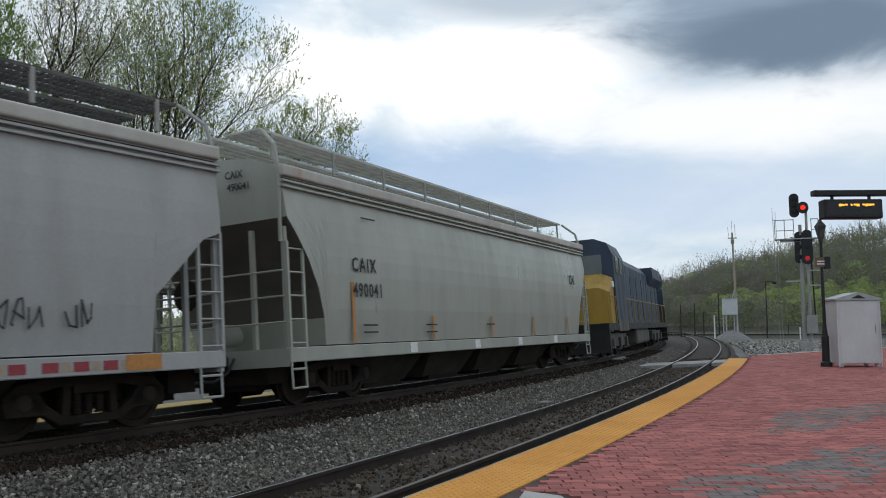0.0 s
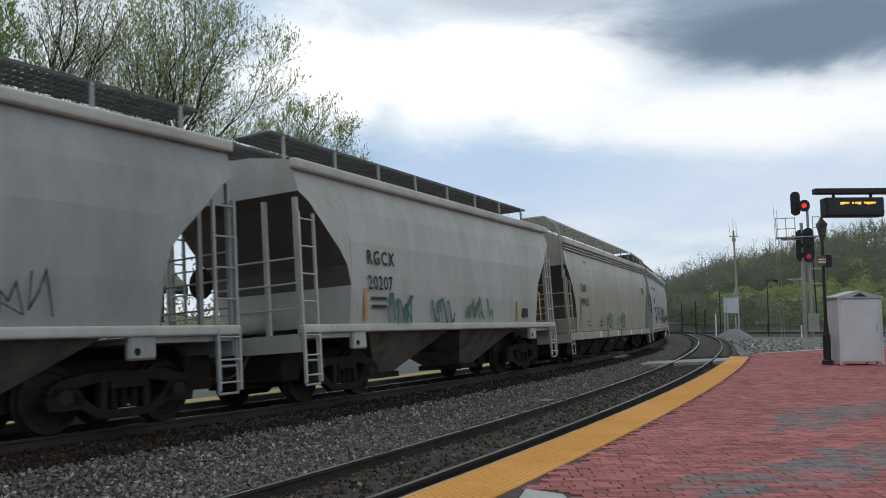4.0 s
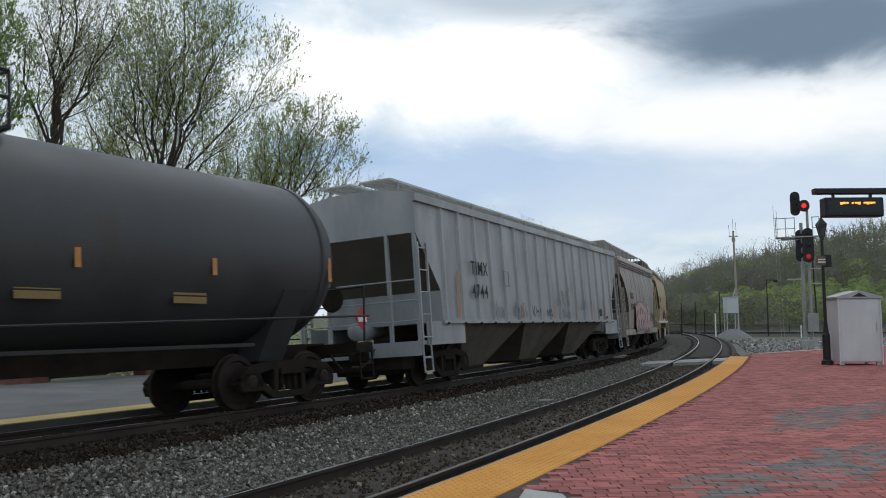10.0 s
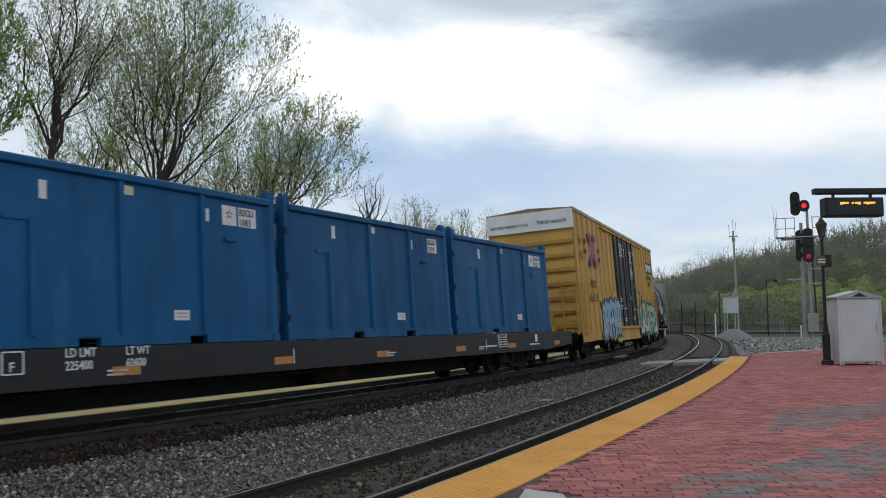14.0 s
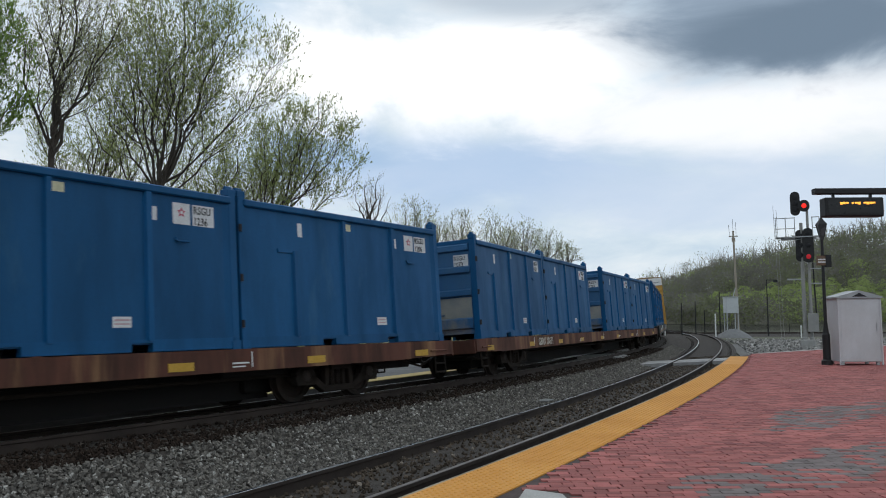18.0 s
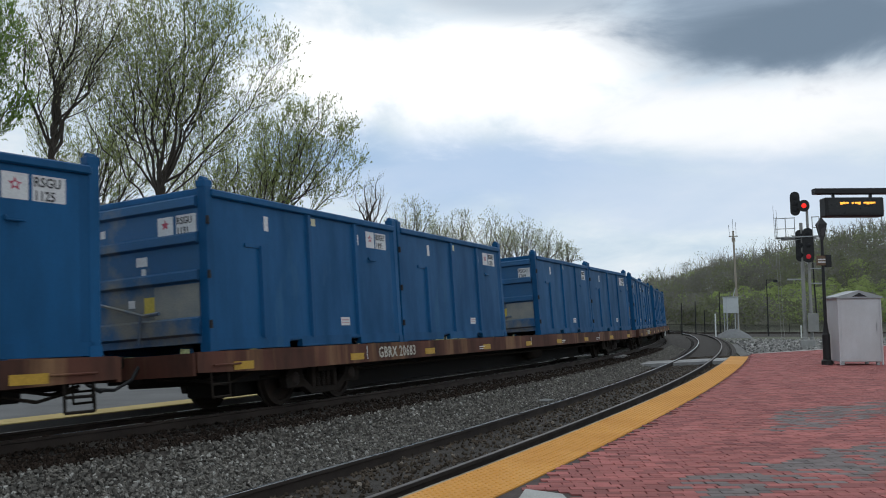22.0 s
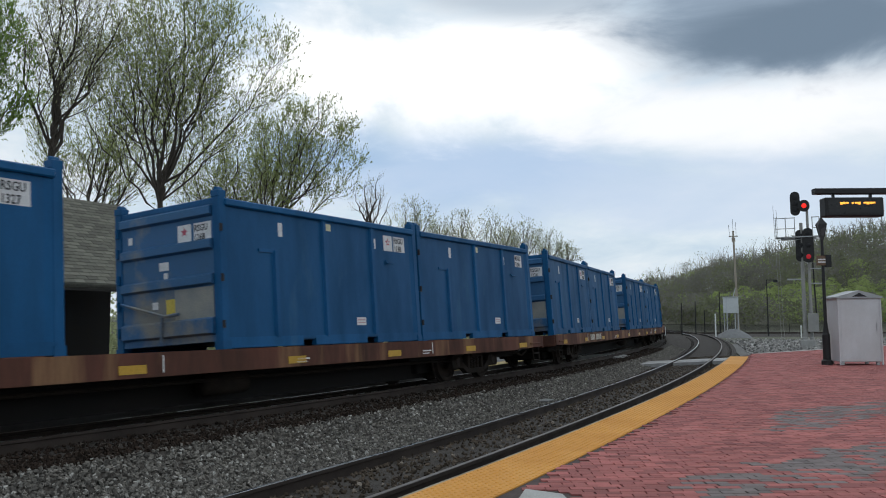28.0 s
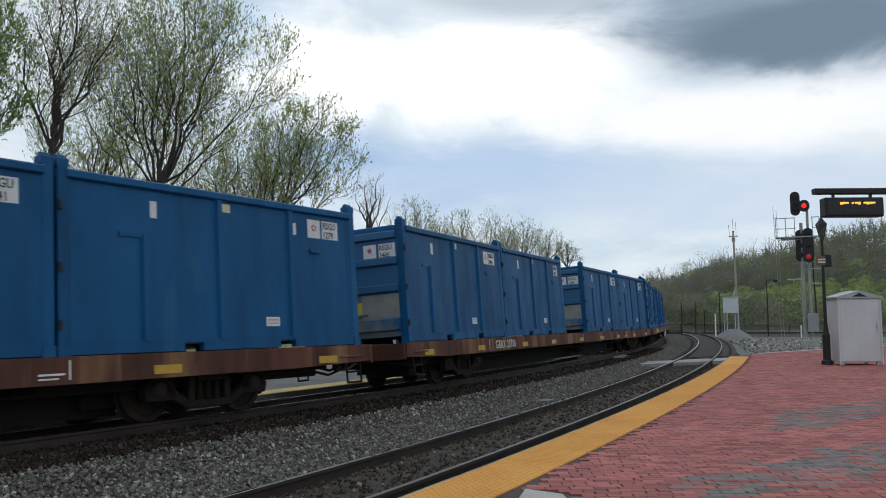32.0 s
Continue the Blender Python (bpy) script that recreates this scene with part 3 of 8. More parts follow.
def shelter():
    """A brick and timber shelter with a hipped shingle roof, its long side along the track."""
    base = new("platform_shelter")
    tagged(base, "brick station shelter with a hipped grey shingle roof and dark opening", "shelter")
    m = Matrix.Translation((-10.2, 21.0, 0)) @ Matrix.Rotation(radians(-27.5), 4, "Z")
    base.matrix_basis = m
    brick = surface("dull_red_brickwork", (0.17, 0.07, 0.05), (0.1, 0.045, 0.035), 0.7, 6.0, rough=0.9, bump=0.4)
    shingle = surface("grey_shingle", (0.13, 0.125, 0.10), (0.075, 0.075, 0.06), 0.7, 2.0, rough=0.95, bump=0.5, random=0.3)
    # Near-black walls: the darkness inside the opening is put into their colour.
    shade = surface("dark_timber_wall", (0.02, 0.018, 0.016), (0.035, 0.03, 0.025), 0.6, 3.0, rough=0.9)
    # local: y along the track from the near eave corner, x towards the track
    ln, wd, ez, rz = 5.35, 6.2, 2.72, 5.43
    part("brick_pier", boxes(((-1.0, 0.5, 0.1), (-0.5, 1.0, ez - 0.12))), brick, base)
    part("brick_pier", boxes(((-1.0, ln - 1.1, 0.1), (-0.5, ln - 0.6, ez - 0.12))), brick, base)
    part("end_wall", prism(bmesh.new(), [(-wd + 0.5, 0.1), (-1.0, 0.1), (-1.0, ez), (-wd / 2, rz - 0.55), (-wd + 0.5, ez)], 0.5, 0.75), brick, base)
    part("end_wall", prism(bmesh.new(), [(-wd + 0.5, 0.1), (-2.6, 0.1), (-2.6, ez), (-wd / 2, rz - 0.55), (-wd + 0.5, ez)], ln - 0.85, ln - 0.6), shade, base)
    part("back_wall", boxes(((-wd + 0.5, 0.76, 0.1), (-wd + 0.75, ln - 0.86, ez))), shade, base)
    part("inner_wall", boxes(((-2.6, 0.76, 0.1), (-2.4, ln - 0.86, ez + 0.2))), shade, base, "inner wall coloured near-black for the unlit opening")
    part("fascia", boxes(((-0.05, 0.0, ez - 0.2), (0.0, ln, ez - 0.03))), shade, base)
    slab = 0.14
    roof = part("roof", prism(bmesh.new(), [(0, ez), (-wd / 2, rz), (-wd, ez), (-wd, ez - slab), (-wd / 2, rz - slab), (0, ez - slab)], 0, ln), shingle, base)
    pitch = math.atan2(rz - ez, wd / 2)
    one = mesh_of("shingle", boxes(((-0.16, 0.004, 0.0), (0.02, 0.326, 0.016))))
    rows, cols = 27, 16
    for k in range(rows):
        g = (k + 0.1) / rows
        for j in range(cols):
            y = ln * j / cols + (0.16 if k % 2 else 0.0)
            if y + 0.33 > ln + 0.01:
                continue
            part("shingle", one, shingle, roof, at=Matrix.Translation((-wd / 2 * g, y, ez + (rz - ez) * g + 0.004)) @ Matrix.Rotation(pitch - 0.06, 4, "Y"))


def scrap():
    ob = part("scrap_plate", soft(boxes(((-0.12, -0.15, 0.0), (0.12, 0.15, 0.025))), 0.006), surface("grey_scrap", (0.2, 0.2, 0.19), (0.13, 0.13, 0.12), 0.6, 6.0, rough=0.9))
    ob.matrix_basis = Matrix.Translation((2.27, 19.07, bed(19.0)[5].z + 0.025)) @ Matrix.Rotation(radians(-35), 4, "Z") @ Matrix.Rotation(radians(4), 4, "X")
    tagged(ob, "small flat grey concrete slab lying on the ballast", "slab")


ground()
scrap()
ballast()
track(NEAR, NEAR_Z, NEAR_BANK, -110, 190, "curved empty railway track with rusty rails beside the platform")
track(FAR, FAR_Z, FAR_BANK, -425, 470, "curved railway track under the passing freight train")
platform()
crossing()
far_platform()
shelter()

# ---- the freight train: x forward, y to the far side, z up from the rails ----
GRATE = surface("weathered_grating", (0.12, 0.115, 0.11), (0.07, 0.068, 0.065), 0.6, 3.0, rough=0.7, metal=0.2)
MOVING, WHEELSETS = [], {-1: [], 1: []}
SHAPES = {}


def shape(name, build, smooth=False):
    """A mesh built once and shared."""
    if name not in SHAPES:
        SHAPES[name] = mesh_of(name.split(":")[0], build(), smooth)
    return SHAPES[name]


def wheelset_mesh():
    bm = bmesh.new()
    lathe(bm, [(0.07, -1.0), (0.075, -0.8), (0.085, 0.0), (0.075, 0.8), (0.07, 1.0)], 10)
    for g in (-1, 1):
        rim = [(0.1, 0.66), (0.13, 0.69), (0.34, 0.72), (0.36, 0.685), (0.46, 0.685), (0.462, 0.715), (0.432, 0.73), (0.425, 0.815), (0.35, 0.82), (0.33, 0.785), (0.15, 0.80), (0.13, 0.86), (0.1, 0.86)]
        lathe(bm, [(r, g * y) for r, y in rim], 28)
        lathe(bm, [(0.06, g * 0.98), (0.115, g * 0.985), (0.115, g * 1.13), (0.085, g * 1.15), (0.05, g * 1.155)], 12)
    return bm


def side_frame_mesh():
    bm = bmesh.new()
    for q in ([(-1.16, 0.50), (-0.98, 0.66), (-0.5, 0.74), (0.5, 0.74), (0.98, 0.66), (1.16, 0.50), (1.08, 0.42), (0.92, 0.53), (0.45, 0.61), (-0.45, 0.61), (-0.92, 0.53), (-1.08, 0.42)],
              [(-0.98, 0.47), (-0.82, 0.55), (-0.36, 0.24), (-0.44, 0.15)], [(0.98, 0.47), (0.82, 0.55), (0.36, 0.24), (0.44, 0.15)],
              [(-0.46, 0.14), (0.46, 0.14), (0.38, 0.25), (-0.38, 0.25)], [(-0.40, 0.24), (-0.29, 0.24), (-0.27, 0.62), (-0.38, 0.62)], [(0.40, 0.24), (0.29, 0.24), (0.27, 0.62), (0.38, 0.62)],
              [(-1.12, 0.28), (-0.66, 0.28), (-0.62, 0.42), (-0.72, 0.58), (-1.06, 0.58), (-1.16, 0.42)], [(1.12, 0.28), (0.66, 0.28), (0.62, 0.42), (0.72, 0.58), (1.06, 0.58), (1.16, 0.42)]):
        prism(bm, q, -0.07, 0.07)
    return soft(bm, 0.012)


def spring_mesh():
    bm = bmesh.new()
    for x in (-0.16, 0.0, 0.16):
        prof = []
        for k in range(7):
            z = 0.26 + k * 0.04
            prof += [(0.062, z), (0.062, z + 0.022), (0.046, z + 0.024), (0.046, z + 0.038)]
        lathe(bm, prof, 8, "z", (x, 0, 0))
    box(bm, (-0.26, -0.11, 0.52), (0.26, 0.11, 0.62))
    return bm


def truck(car, x):
    """A three-piece freight truck: bolster, two side frames with springs, two wheelsets."""
    body = part("truck", shape("truck", lambda: soft(boxes(((-0.2, -1.0, 0.36), (0.2, 1.0, 0.60)), ((-0.35, -0.32, 0.55), (0.35, 0.32, 0.70)), ((-0.62, -0.9, 0.36), (-0.55, 0.9, 0.46)), ((0.55, -0.9, 0.36), (0.62, 0.9, 0.46))), 0.015)), GRIME, car, at=(x, 0, 0))
    for y in (-1.06, 1.06):
        f = part("side_frame", shape("side_frame", side_frame_mesh), GRIME, body, at=(0, y, 0))
        part("spring_nest", shape("spring_nest", spring_mesh), GRIME, body, at=(0, y, 0))
    for g in (-1, 1):
        w = part("wheelset", shape("wheelset", wheelset_mesh), WHEEL, body, at=(0.89 * g, 0, 0.432))
        WHEELSETS[g].append(w)
    return body


def coupler(car, x, g):
    """Knuckle coupler with its shank and air hose at one end (g: 1 front, -1 rear)."""
    c = part("coupler", shape("coupler:%d" % g, lambda: soft(boxes(((min(0, g * 0.62), -0.09, 0.78), (max(0, g * 0.62), 0.09, 0.96)), ((min(g * 0.42, g * 0.66), -0.16, 0.74), (max(g * 0.42, g * 0.66), 0.14, 1.0))), 0.03)), GRIME, car, at=(x, 0, 0))
    part("air_hose", shape("air_hose:%d" % g, lambda: bars(0.025, [(0, -0.35, 0.85), (g * 0.2, -0.37, 0.62), (g * 0.45, -0.3, 0.5), (g * 0.62, -0.16, 0.52)])), BLACK, c)


def ladder_mesh(width, z0, z1, rungs, r=0.022):
    bm = bmesh.new()
    for x in (0, width):
        box(bm, (x - 0.025, -0.03, z0), (x + 0.025, 0.012, z1))
    for k in range(rungs):
        z = z0 + 0.12 + (z1 - z0 - 0.24) * k / max(1, rungs - 1)
        tube(bm, (0, -0.02, z), (width, -0.02, z), r * 0.7, 5)
    return bm


def stirrup(car, x, y, mat, z0=0.3, z1=0.75, w=0.38):
    part("step", bars(0.02, [(x, y, z1), (x, y - 0.02, z0), (x + w, y - 0.02, z0), (x + w, y, z1)], [(x, y - 0.01, (z0 + z1) / 2), (x + w, y - 0.01, (z0 + z1) / 2)]), mat, car)


def walkway(car, length, z, half, mat, posts, high=0.24, board=None):
    """The gridded running board on a roof: two planks on brackets, open down the middle, with end rails."""
    grid = bmesh.new()
    for y0, y1 in ((-half, -0.12), (0.12, half)):
        n = int(length / 0.11)
        for k in range(n + 1):
            x = -length / 2 + length * k / n
            box(grid, (x - 0.018, y0, z), (x + 0.018, y1, z + 0.035))
        for k in range(5):
            y = y0 + (y1 - y0) * k / 4
            box(grid, (-length / 2, y - 0.014, z - 0.01), (length / 2, y + 0.014, z + 0.04))
    part("running_board", grid, board or GRATE, car, "galvanised roof running board of open grating")
    leg = mesh_of("bracket", boxes(((-0.03, -0.02, 0), (0.03, 0.02, high))))
    for k in range(posts):
        x = -length / 2 + 0.35 + (length - 0.7) * k / (posts - 1)
        for y in (-half, half):
            part("bracket", leg, mat, car, at=(x, y, z - high + 0.02))


def side_at(z, prof):
    return float(np.interp(z, [p[0] for p in prof], [p[1] for p in prof]))


def hopper_body(length, prof, roof, cuts):
    """Curved sides, sloped ends. prof: (z, half width); roof: (half width, z) to the ridge; cuts: (x from the end, lowest z)."""
    ze = prof[-1][0]

    def ring(x, zb):
        zs = [zb + (ze - zb) * k / 9 for k in range(10)]
        one = [(side_at(z, prof), z) for z in zs] + list(roof)
        other = [(-y, z) for y, z in one if y > 0][::-1]
        return [Vector((x, y, z)) for y, z in one + other]
    st = [(-length / 2 + d, zb) for d, zb in cuts] + [(length / 2 - d, zb) for d, zb in cuts[::-1]]
    return hull(bmesh.new(), [ring(x, zb) for x, zb in st])


def shade_slopes(ob):
    """Gives downward-facing sheets under the ends a dark colour: painted-in shade and some road dirt."""
    ob.data.materials.append(SLOPE_SHADE)
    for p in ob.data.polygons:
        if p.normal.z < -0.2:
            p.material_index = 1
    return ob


# Shade of the overhung ends, with road dirt, put into one dark tone.
SLOPE_SHADE = surface("road_dirt_on_steel", (0.085, 0.074, 0.062), (0.13, 0.112, 0.09), 0.6, 1.2, rough=0.9)
PALE_GRATE = surface("pale_grating", (0.5, 0.49, 0.45), (0.34, 0.33, 0.3), 0.6, 3.0, rough=0.7)
DULL_POST = surface("dull_bracket_paint", (0.33, 0.32, 0.295), (0.22, 0.21, 0.19), 0.6, 3.0, rough=0.7)
CHORD = paint("chalky_top_chord", (0.48, 0.46, 0.42), (0.34, 0.30, 0.26), 0.6, (0.36, 0.22, 0.14), (0.62, 0.78))


def outlet(bm, x, top, bottom, z1, z0, y1, y0):
    """One funnel: top and bottom lengths along x, half widths y."""
    hull(bm, [[Vector((x + a * t / 2, b * y, z)) for a, b in ((-1, -1), (1, -1), (1, 1), (-1, 1))] for t, y, z in ((top, y1, z1), (bottom, y0, z0))])


def ends(car, length, mat, z0, ztop, dark, posts=True):
    """End platforms, posts, side and end ladders, brake wheel, steps."""
    for g in (-1, 1):
        x = g * length / 2
        inner = x - g * 1.9
        part("end_platform", boxes(((min(x, inner), -1.42, z0 - 0.08), (max(x, inner), 1.42, z0)), ((min(x, x - g * 0.12), -1.45, z0 - 0.3), (max(x, x - g * 0.12), 1.45, z0 - 0.06))), mat, car)
        part("center_sill", boxes(((min(x + g * 0.1, x - g * 3.6), -0.22, 0.62), (max(x + g * 0.1, x - g * 3.6), 0.22, z0 - 0.09))), dark, car)
        if posts:
            for y in (-1.40, 1.40, -0.75, 0.75):
                part("end_post", boxes(((x - g * 0.08 - 0.04, y - 0.035, z0), (x - g * 0.08 + 0.04, y + 0.035, ztop + 0.25))), mat, car)
        for k in (1, 2, 3):
            part("grab_rail", shape("grab_rail:" + mat.name, lambda: bars(0.016, [(0, -1.4, 0), (0, 1.4, 0)])), mat, car, at=(x - g * 0.03, 0, z0 + k * 0.42))
        for y, f in ((-1.47, 1), (1.47, -1)):
            lx = x + 0.04 if g < 0 else x - 0.46
            part("ladder", shape("ladder:%.2f:%.2f:%s" % (z0, ztop, mat.name), lambda: ladder_mesh(0.42, z0 - 0.05, ztop, 5)), mat, car, at=(lx, y, 0))
            stirrup(car, lx, y - 0.0, mat, 0.32, z0 - 0.05)
        part("underframe", boxes(((min(x - g * 0.2, x - g * 3.5), -0.6, 0.3), (max(x - g * 0.2, x - g * 3.5), 0.6, 0.9))), dark, car, "dark brake rigging under the end")
        part("draft_pocket", boxes(((min(x - g * 0.1, x - g * 0.6), -0.95, 0.4), (max(x - g * 0.1, x - g * 0.6), 0.95, 0.9))), dark, car)
        coupler(car, x, g)
        for y in (-0.5, 0.5):
            part("brake_rod", bars(0.03, [(x - g * 0.3, y, z0 - 0.2), (x - g * 2.6, y * 0.8, 0.55)]), dark, car)
        if g < 0:
            wheel = lathe(bmesh.new(), [(0.25, -0.015), (0.28, 0.0), (0.25, 0.015)], 16, "x", (x - 0.1, 0.55, z0 + 1.0))
            part("brake_wheel", wheel, dark, car)
    part("air_reservoir", lathe(bmesh.new(), [(0.05, -0.55), (0.2, -0.5), (0.2, 0.5), (0.05, 0.55)], 12, "x", (-length / 2 + 1.2, 0.5, z0 + 0.3)), mat, car, smooth=True)


def sill_hopper(front, rear, skin, label, bays=4, seams=False, walk_mat=None, board=None, cuts=((0.05, 3.1), (0.25, 2.85), (0.55, 2.45), (0.85, 1.95), (1.02, 1.45), (1.1, 0.99))):
    """A long covered hopper with full side sills and gently curved sides."""
    walk_mat = walk_mat or DULL_POST
    length = front - rear
    car = new("covered_hopper_car")
    tagged(car, label, "hopper car", "freight train")
    prof = [(0.97, 1.44), (1.6, 1.50), (2.4, 1.54), (3.0, 1.52), (3.5, 1.45), (3.75, 1.40)]
    body = part("body", hopper_body(length, prof, [(1.44, 3.76), (1.44, 3.86), (1.30, 3.98), (0.75, 4.18), (0.0, 4.26)], cuts), skin, car)
    shade_slopes(body)
    for y in (-1.46, 1.46):
        part("side_plate", soft(boxes(((-length / 2, y - 0.06, 3.78), (length / 2, y + 0.06, 3.98))), 0.045, 3), CHORD, car, "chalky rounded top chord")
        g = 1 if y > 0 else -1
        for z in (3.60, 3.69):
            part("top_angle", boxes(((-length / 2, min(g * 1.36, g * 1.5), z), (length / 2, max(g * 1.36, g * 1.5), z + 0.035))), skin, car, "pressed rib under the top chord")
        part("side_sill", soft(boxes(((-length / 2, y - 0.04, 0.73), (length / 2, y + 0.04, 0.97))), 0.012), skin, car)
    seam_mat = surface("dirty_weld_seam", (0.27, 0.25, 0.22), (0.2, 0.185, 0.16), 0.6, 2.0, rough=0.8)
    if seams:
        for k in range(1, 9):
            x = -length / 2 + length * k / 9
            for g in (-1, 1):
                part("seam", hull(bmesh.new(), [[Vector((x + d, g * (side_at(z, prof) + o), z)) for d, o in ((-0.016, 0), (0.016, 0), (0.01, 0.008), (-0.01, 0.008))] for z in (1.0, 1.6, 2.4, 3.0, 3.5, 3.58)]), seam_mat, car)
    for k in range(bays):
        x = (k - (bays - 1) / 2) * (length - 5.4) / bays
        bm = bmesh.new()
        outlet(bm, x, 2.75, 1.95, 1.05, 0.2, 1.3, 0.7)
        part("outlet_funnel", bm, surface("grey_dusty_funnel", (0.05, 0.045, 0.038), (0.025, 0.022, 0.018), 0.7, 1.2, rough=0.95, gloss=0.1), car, "dark grey-brown discharge funnel")
        part("gate", boxes(((x - 0.75, -0.75, 0.12), (x + 0.75, 0.75, 0.22))), GRIME, car)
    ends(car, length, skin, 0.97, 2.7, GRIME)
    walkway(car, length - 0.5, 4.7, 0.85, walk_mat, 9, 0.48, board)
    part("roof_hatch", boxes(((-length / 2 + 0.8, -0.25, 4.22), (length / 2 - 0.8, 0.25, 4.33))), skin, car, "long trough hatch along the roof")
    for g in (-1, 1):
        x = g * length / 2
        for k in (-1, 1):
            part("roof_hoop", bars(0.035, [(x - g * 0.02, k * 1.38, 2.7), (x - g * 0.02, k * 1.40, 3.85), (x - g * 0.08, k * 1.3, 4.34), (x - g * 0.25, k * 0.9, 4.7)]), skin, car, "bent end handrail")
    for x in (-length / 2 + 1.95, length / 2 - 1.95):
        truck(car, x)
    MOVING.append((car, (front + rear) / 2, length / 2 - 1.95))
    return car, length


def cement_hopper(front, rear, skin, label, streaks=None):
    """A short two-bay covered hopper with round-shouldered ends and open V funnels."""
    length = front - rear
    car = new("covered_hopper_car")
    tagged(car, label, "hopper car", "freight train")
    prof = [(1.28, 1.47), (2.0, 1.56), (2.8, 1.58), (3.4, 1.52), (3.85, 1.42), (4.0, 1.37)]
    body = part("body", hopper_body(length, prof, [(1.43, 4.01), (1.43, 4.08), (1.1, 4.16), (0.5, 4.26), (0.0, 4.28)], [(0.06, 3.55), (0.32, 3.38), (0.72, 2.97), (1.1, 2.62), (1.32, 2.36), (1.43, 2.0), (1.46, 1.3)]), skin, car)
    shade_slopes(body)
    for y in (-1.43, 1.43):
        part("side_plate", soft(boxes(((-length / 2, y - 0.08, 3.93), (length / 2, y + 0.08, 4.12))), 0.06, 3), CHORD, car, "chalky rounded top chord")
        part("side_sill", soft(boxes(((-length / 2, y - 0.1 * (1 if y < 0 else 0.3), 1.16), (length / 2, y + 0.1 * (1 if y > 0 else 0.3), 1.31))), 0.045, 3), CHORD, car, "chalky rounded side sill")
        for g in (-1, 1):
            x = g * (length / 2 - 1.75)
            part("bolster_plate", soft(boxes(((x - 0.22, y - 0.06, 0.86), (x + 0.22, y + 0.06, 1.2))), 0.03), skin, car, "hanging jacking plate with a round hole")
            part("jacking_hole", lathe(bmesh.new(), [(0.05, y * 1.045 - 0.004), (0.05, y * 1.045 + 0.004)], 12, "y", (x - 0.1, 0, 0.97)), GRIME, car)
    dusty = surface("dusty_funnel", (0.16, 0.14, 0.115), (0.06, 0.052, 0.045), 0.8, 1.5, rough=0.9)
    for g in (-1, 1):
        bm = bmesh.new()
        outlet(bm, g * 2.0, 3.9, 0.7, 1.32, 0.34, 1.36, 0.5)
        part("outlet_funnel", bm, dusty, car, "dust-caked V-shaped discharge funnel")
        part("gate", boxes(((g * 2.0 - 0.45, -0.6, 0.24), (g * 2.0 + 0.45, 0.6, 0.36))), GRIME, car)
    part("center_sill", boxes(((-length / 2 + 1, -0.22, 0.7), (length / 2 - 1, 0.22, 1.05))), GRIME, car)
    ends(car, length, skin, 1.16, 3.2, GRIME)
    for g in (-1, 1):
        lx = -length / 2 + 0.02 if g < 0 else length / 2 - 0.46
        part("lower_ladder", shape("lower_ladder:" + skin.name, lambda: ladder_mesh(0.42, 0.36, 1.25, 3)), skin, car, at=(lx, -1.5, 0))
    walkway(car, length - 0.3, 4.66, 0.9, DULL_POST, 8, 0.46)
    part("roof_hatch", boxes(*[((x - 0.35, -0.3, 4.24), (x + 0.35, 0.3, 4.36)) for x in (-4, -2, 0, 2, 4)]), skin, car, "row of round-cornered loading hatches")
    for x in (-length / 2 + 1.75, length / 2 - 1.75):
        truck(car, x)
    MOVING.append((car, (front + rear) / 2, length / 2 - 1.75))
    return car, length


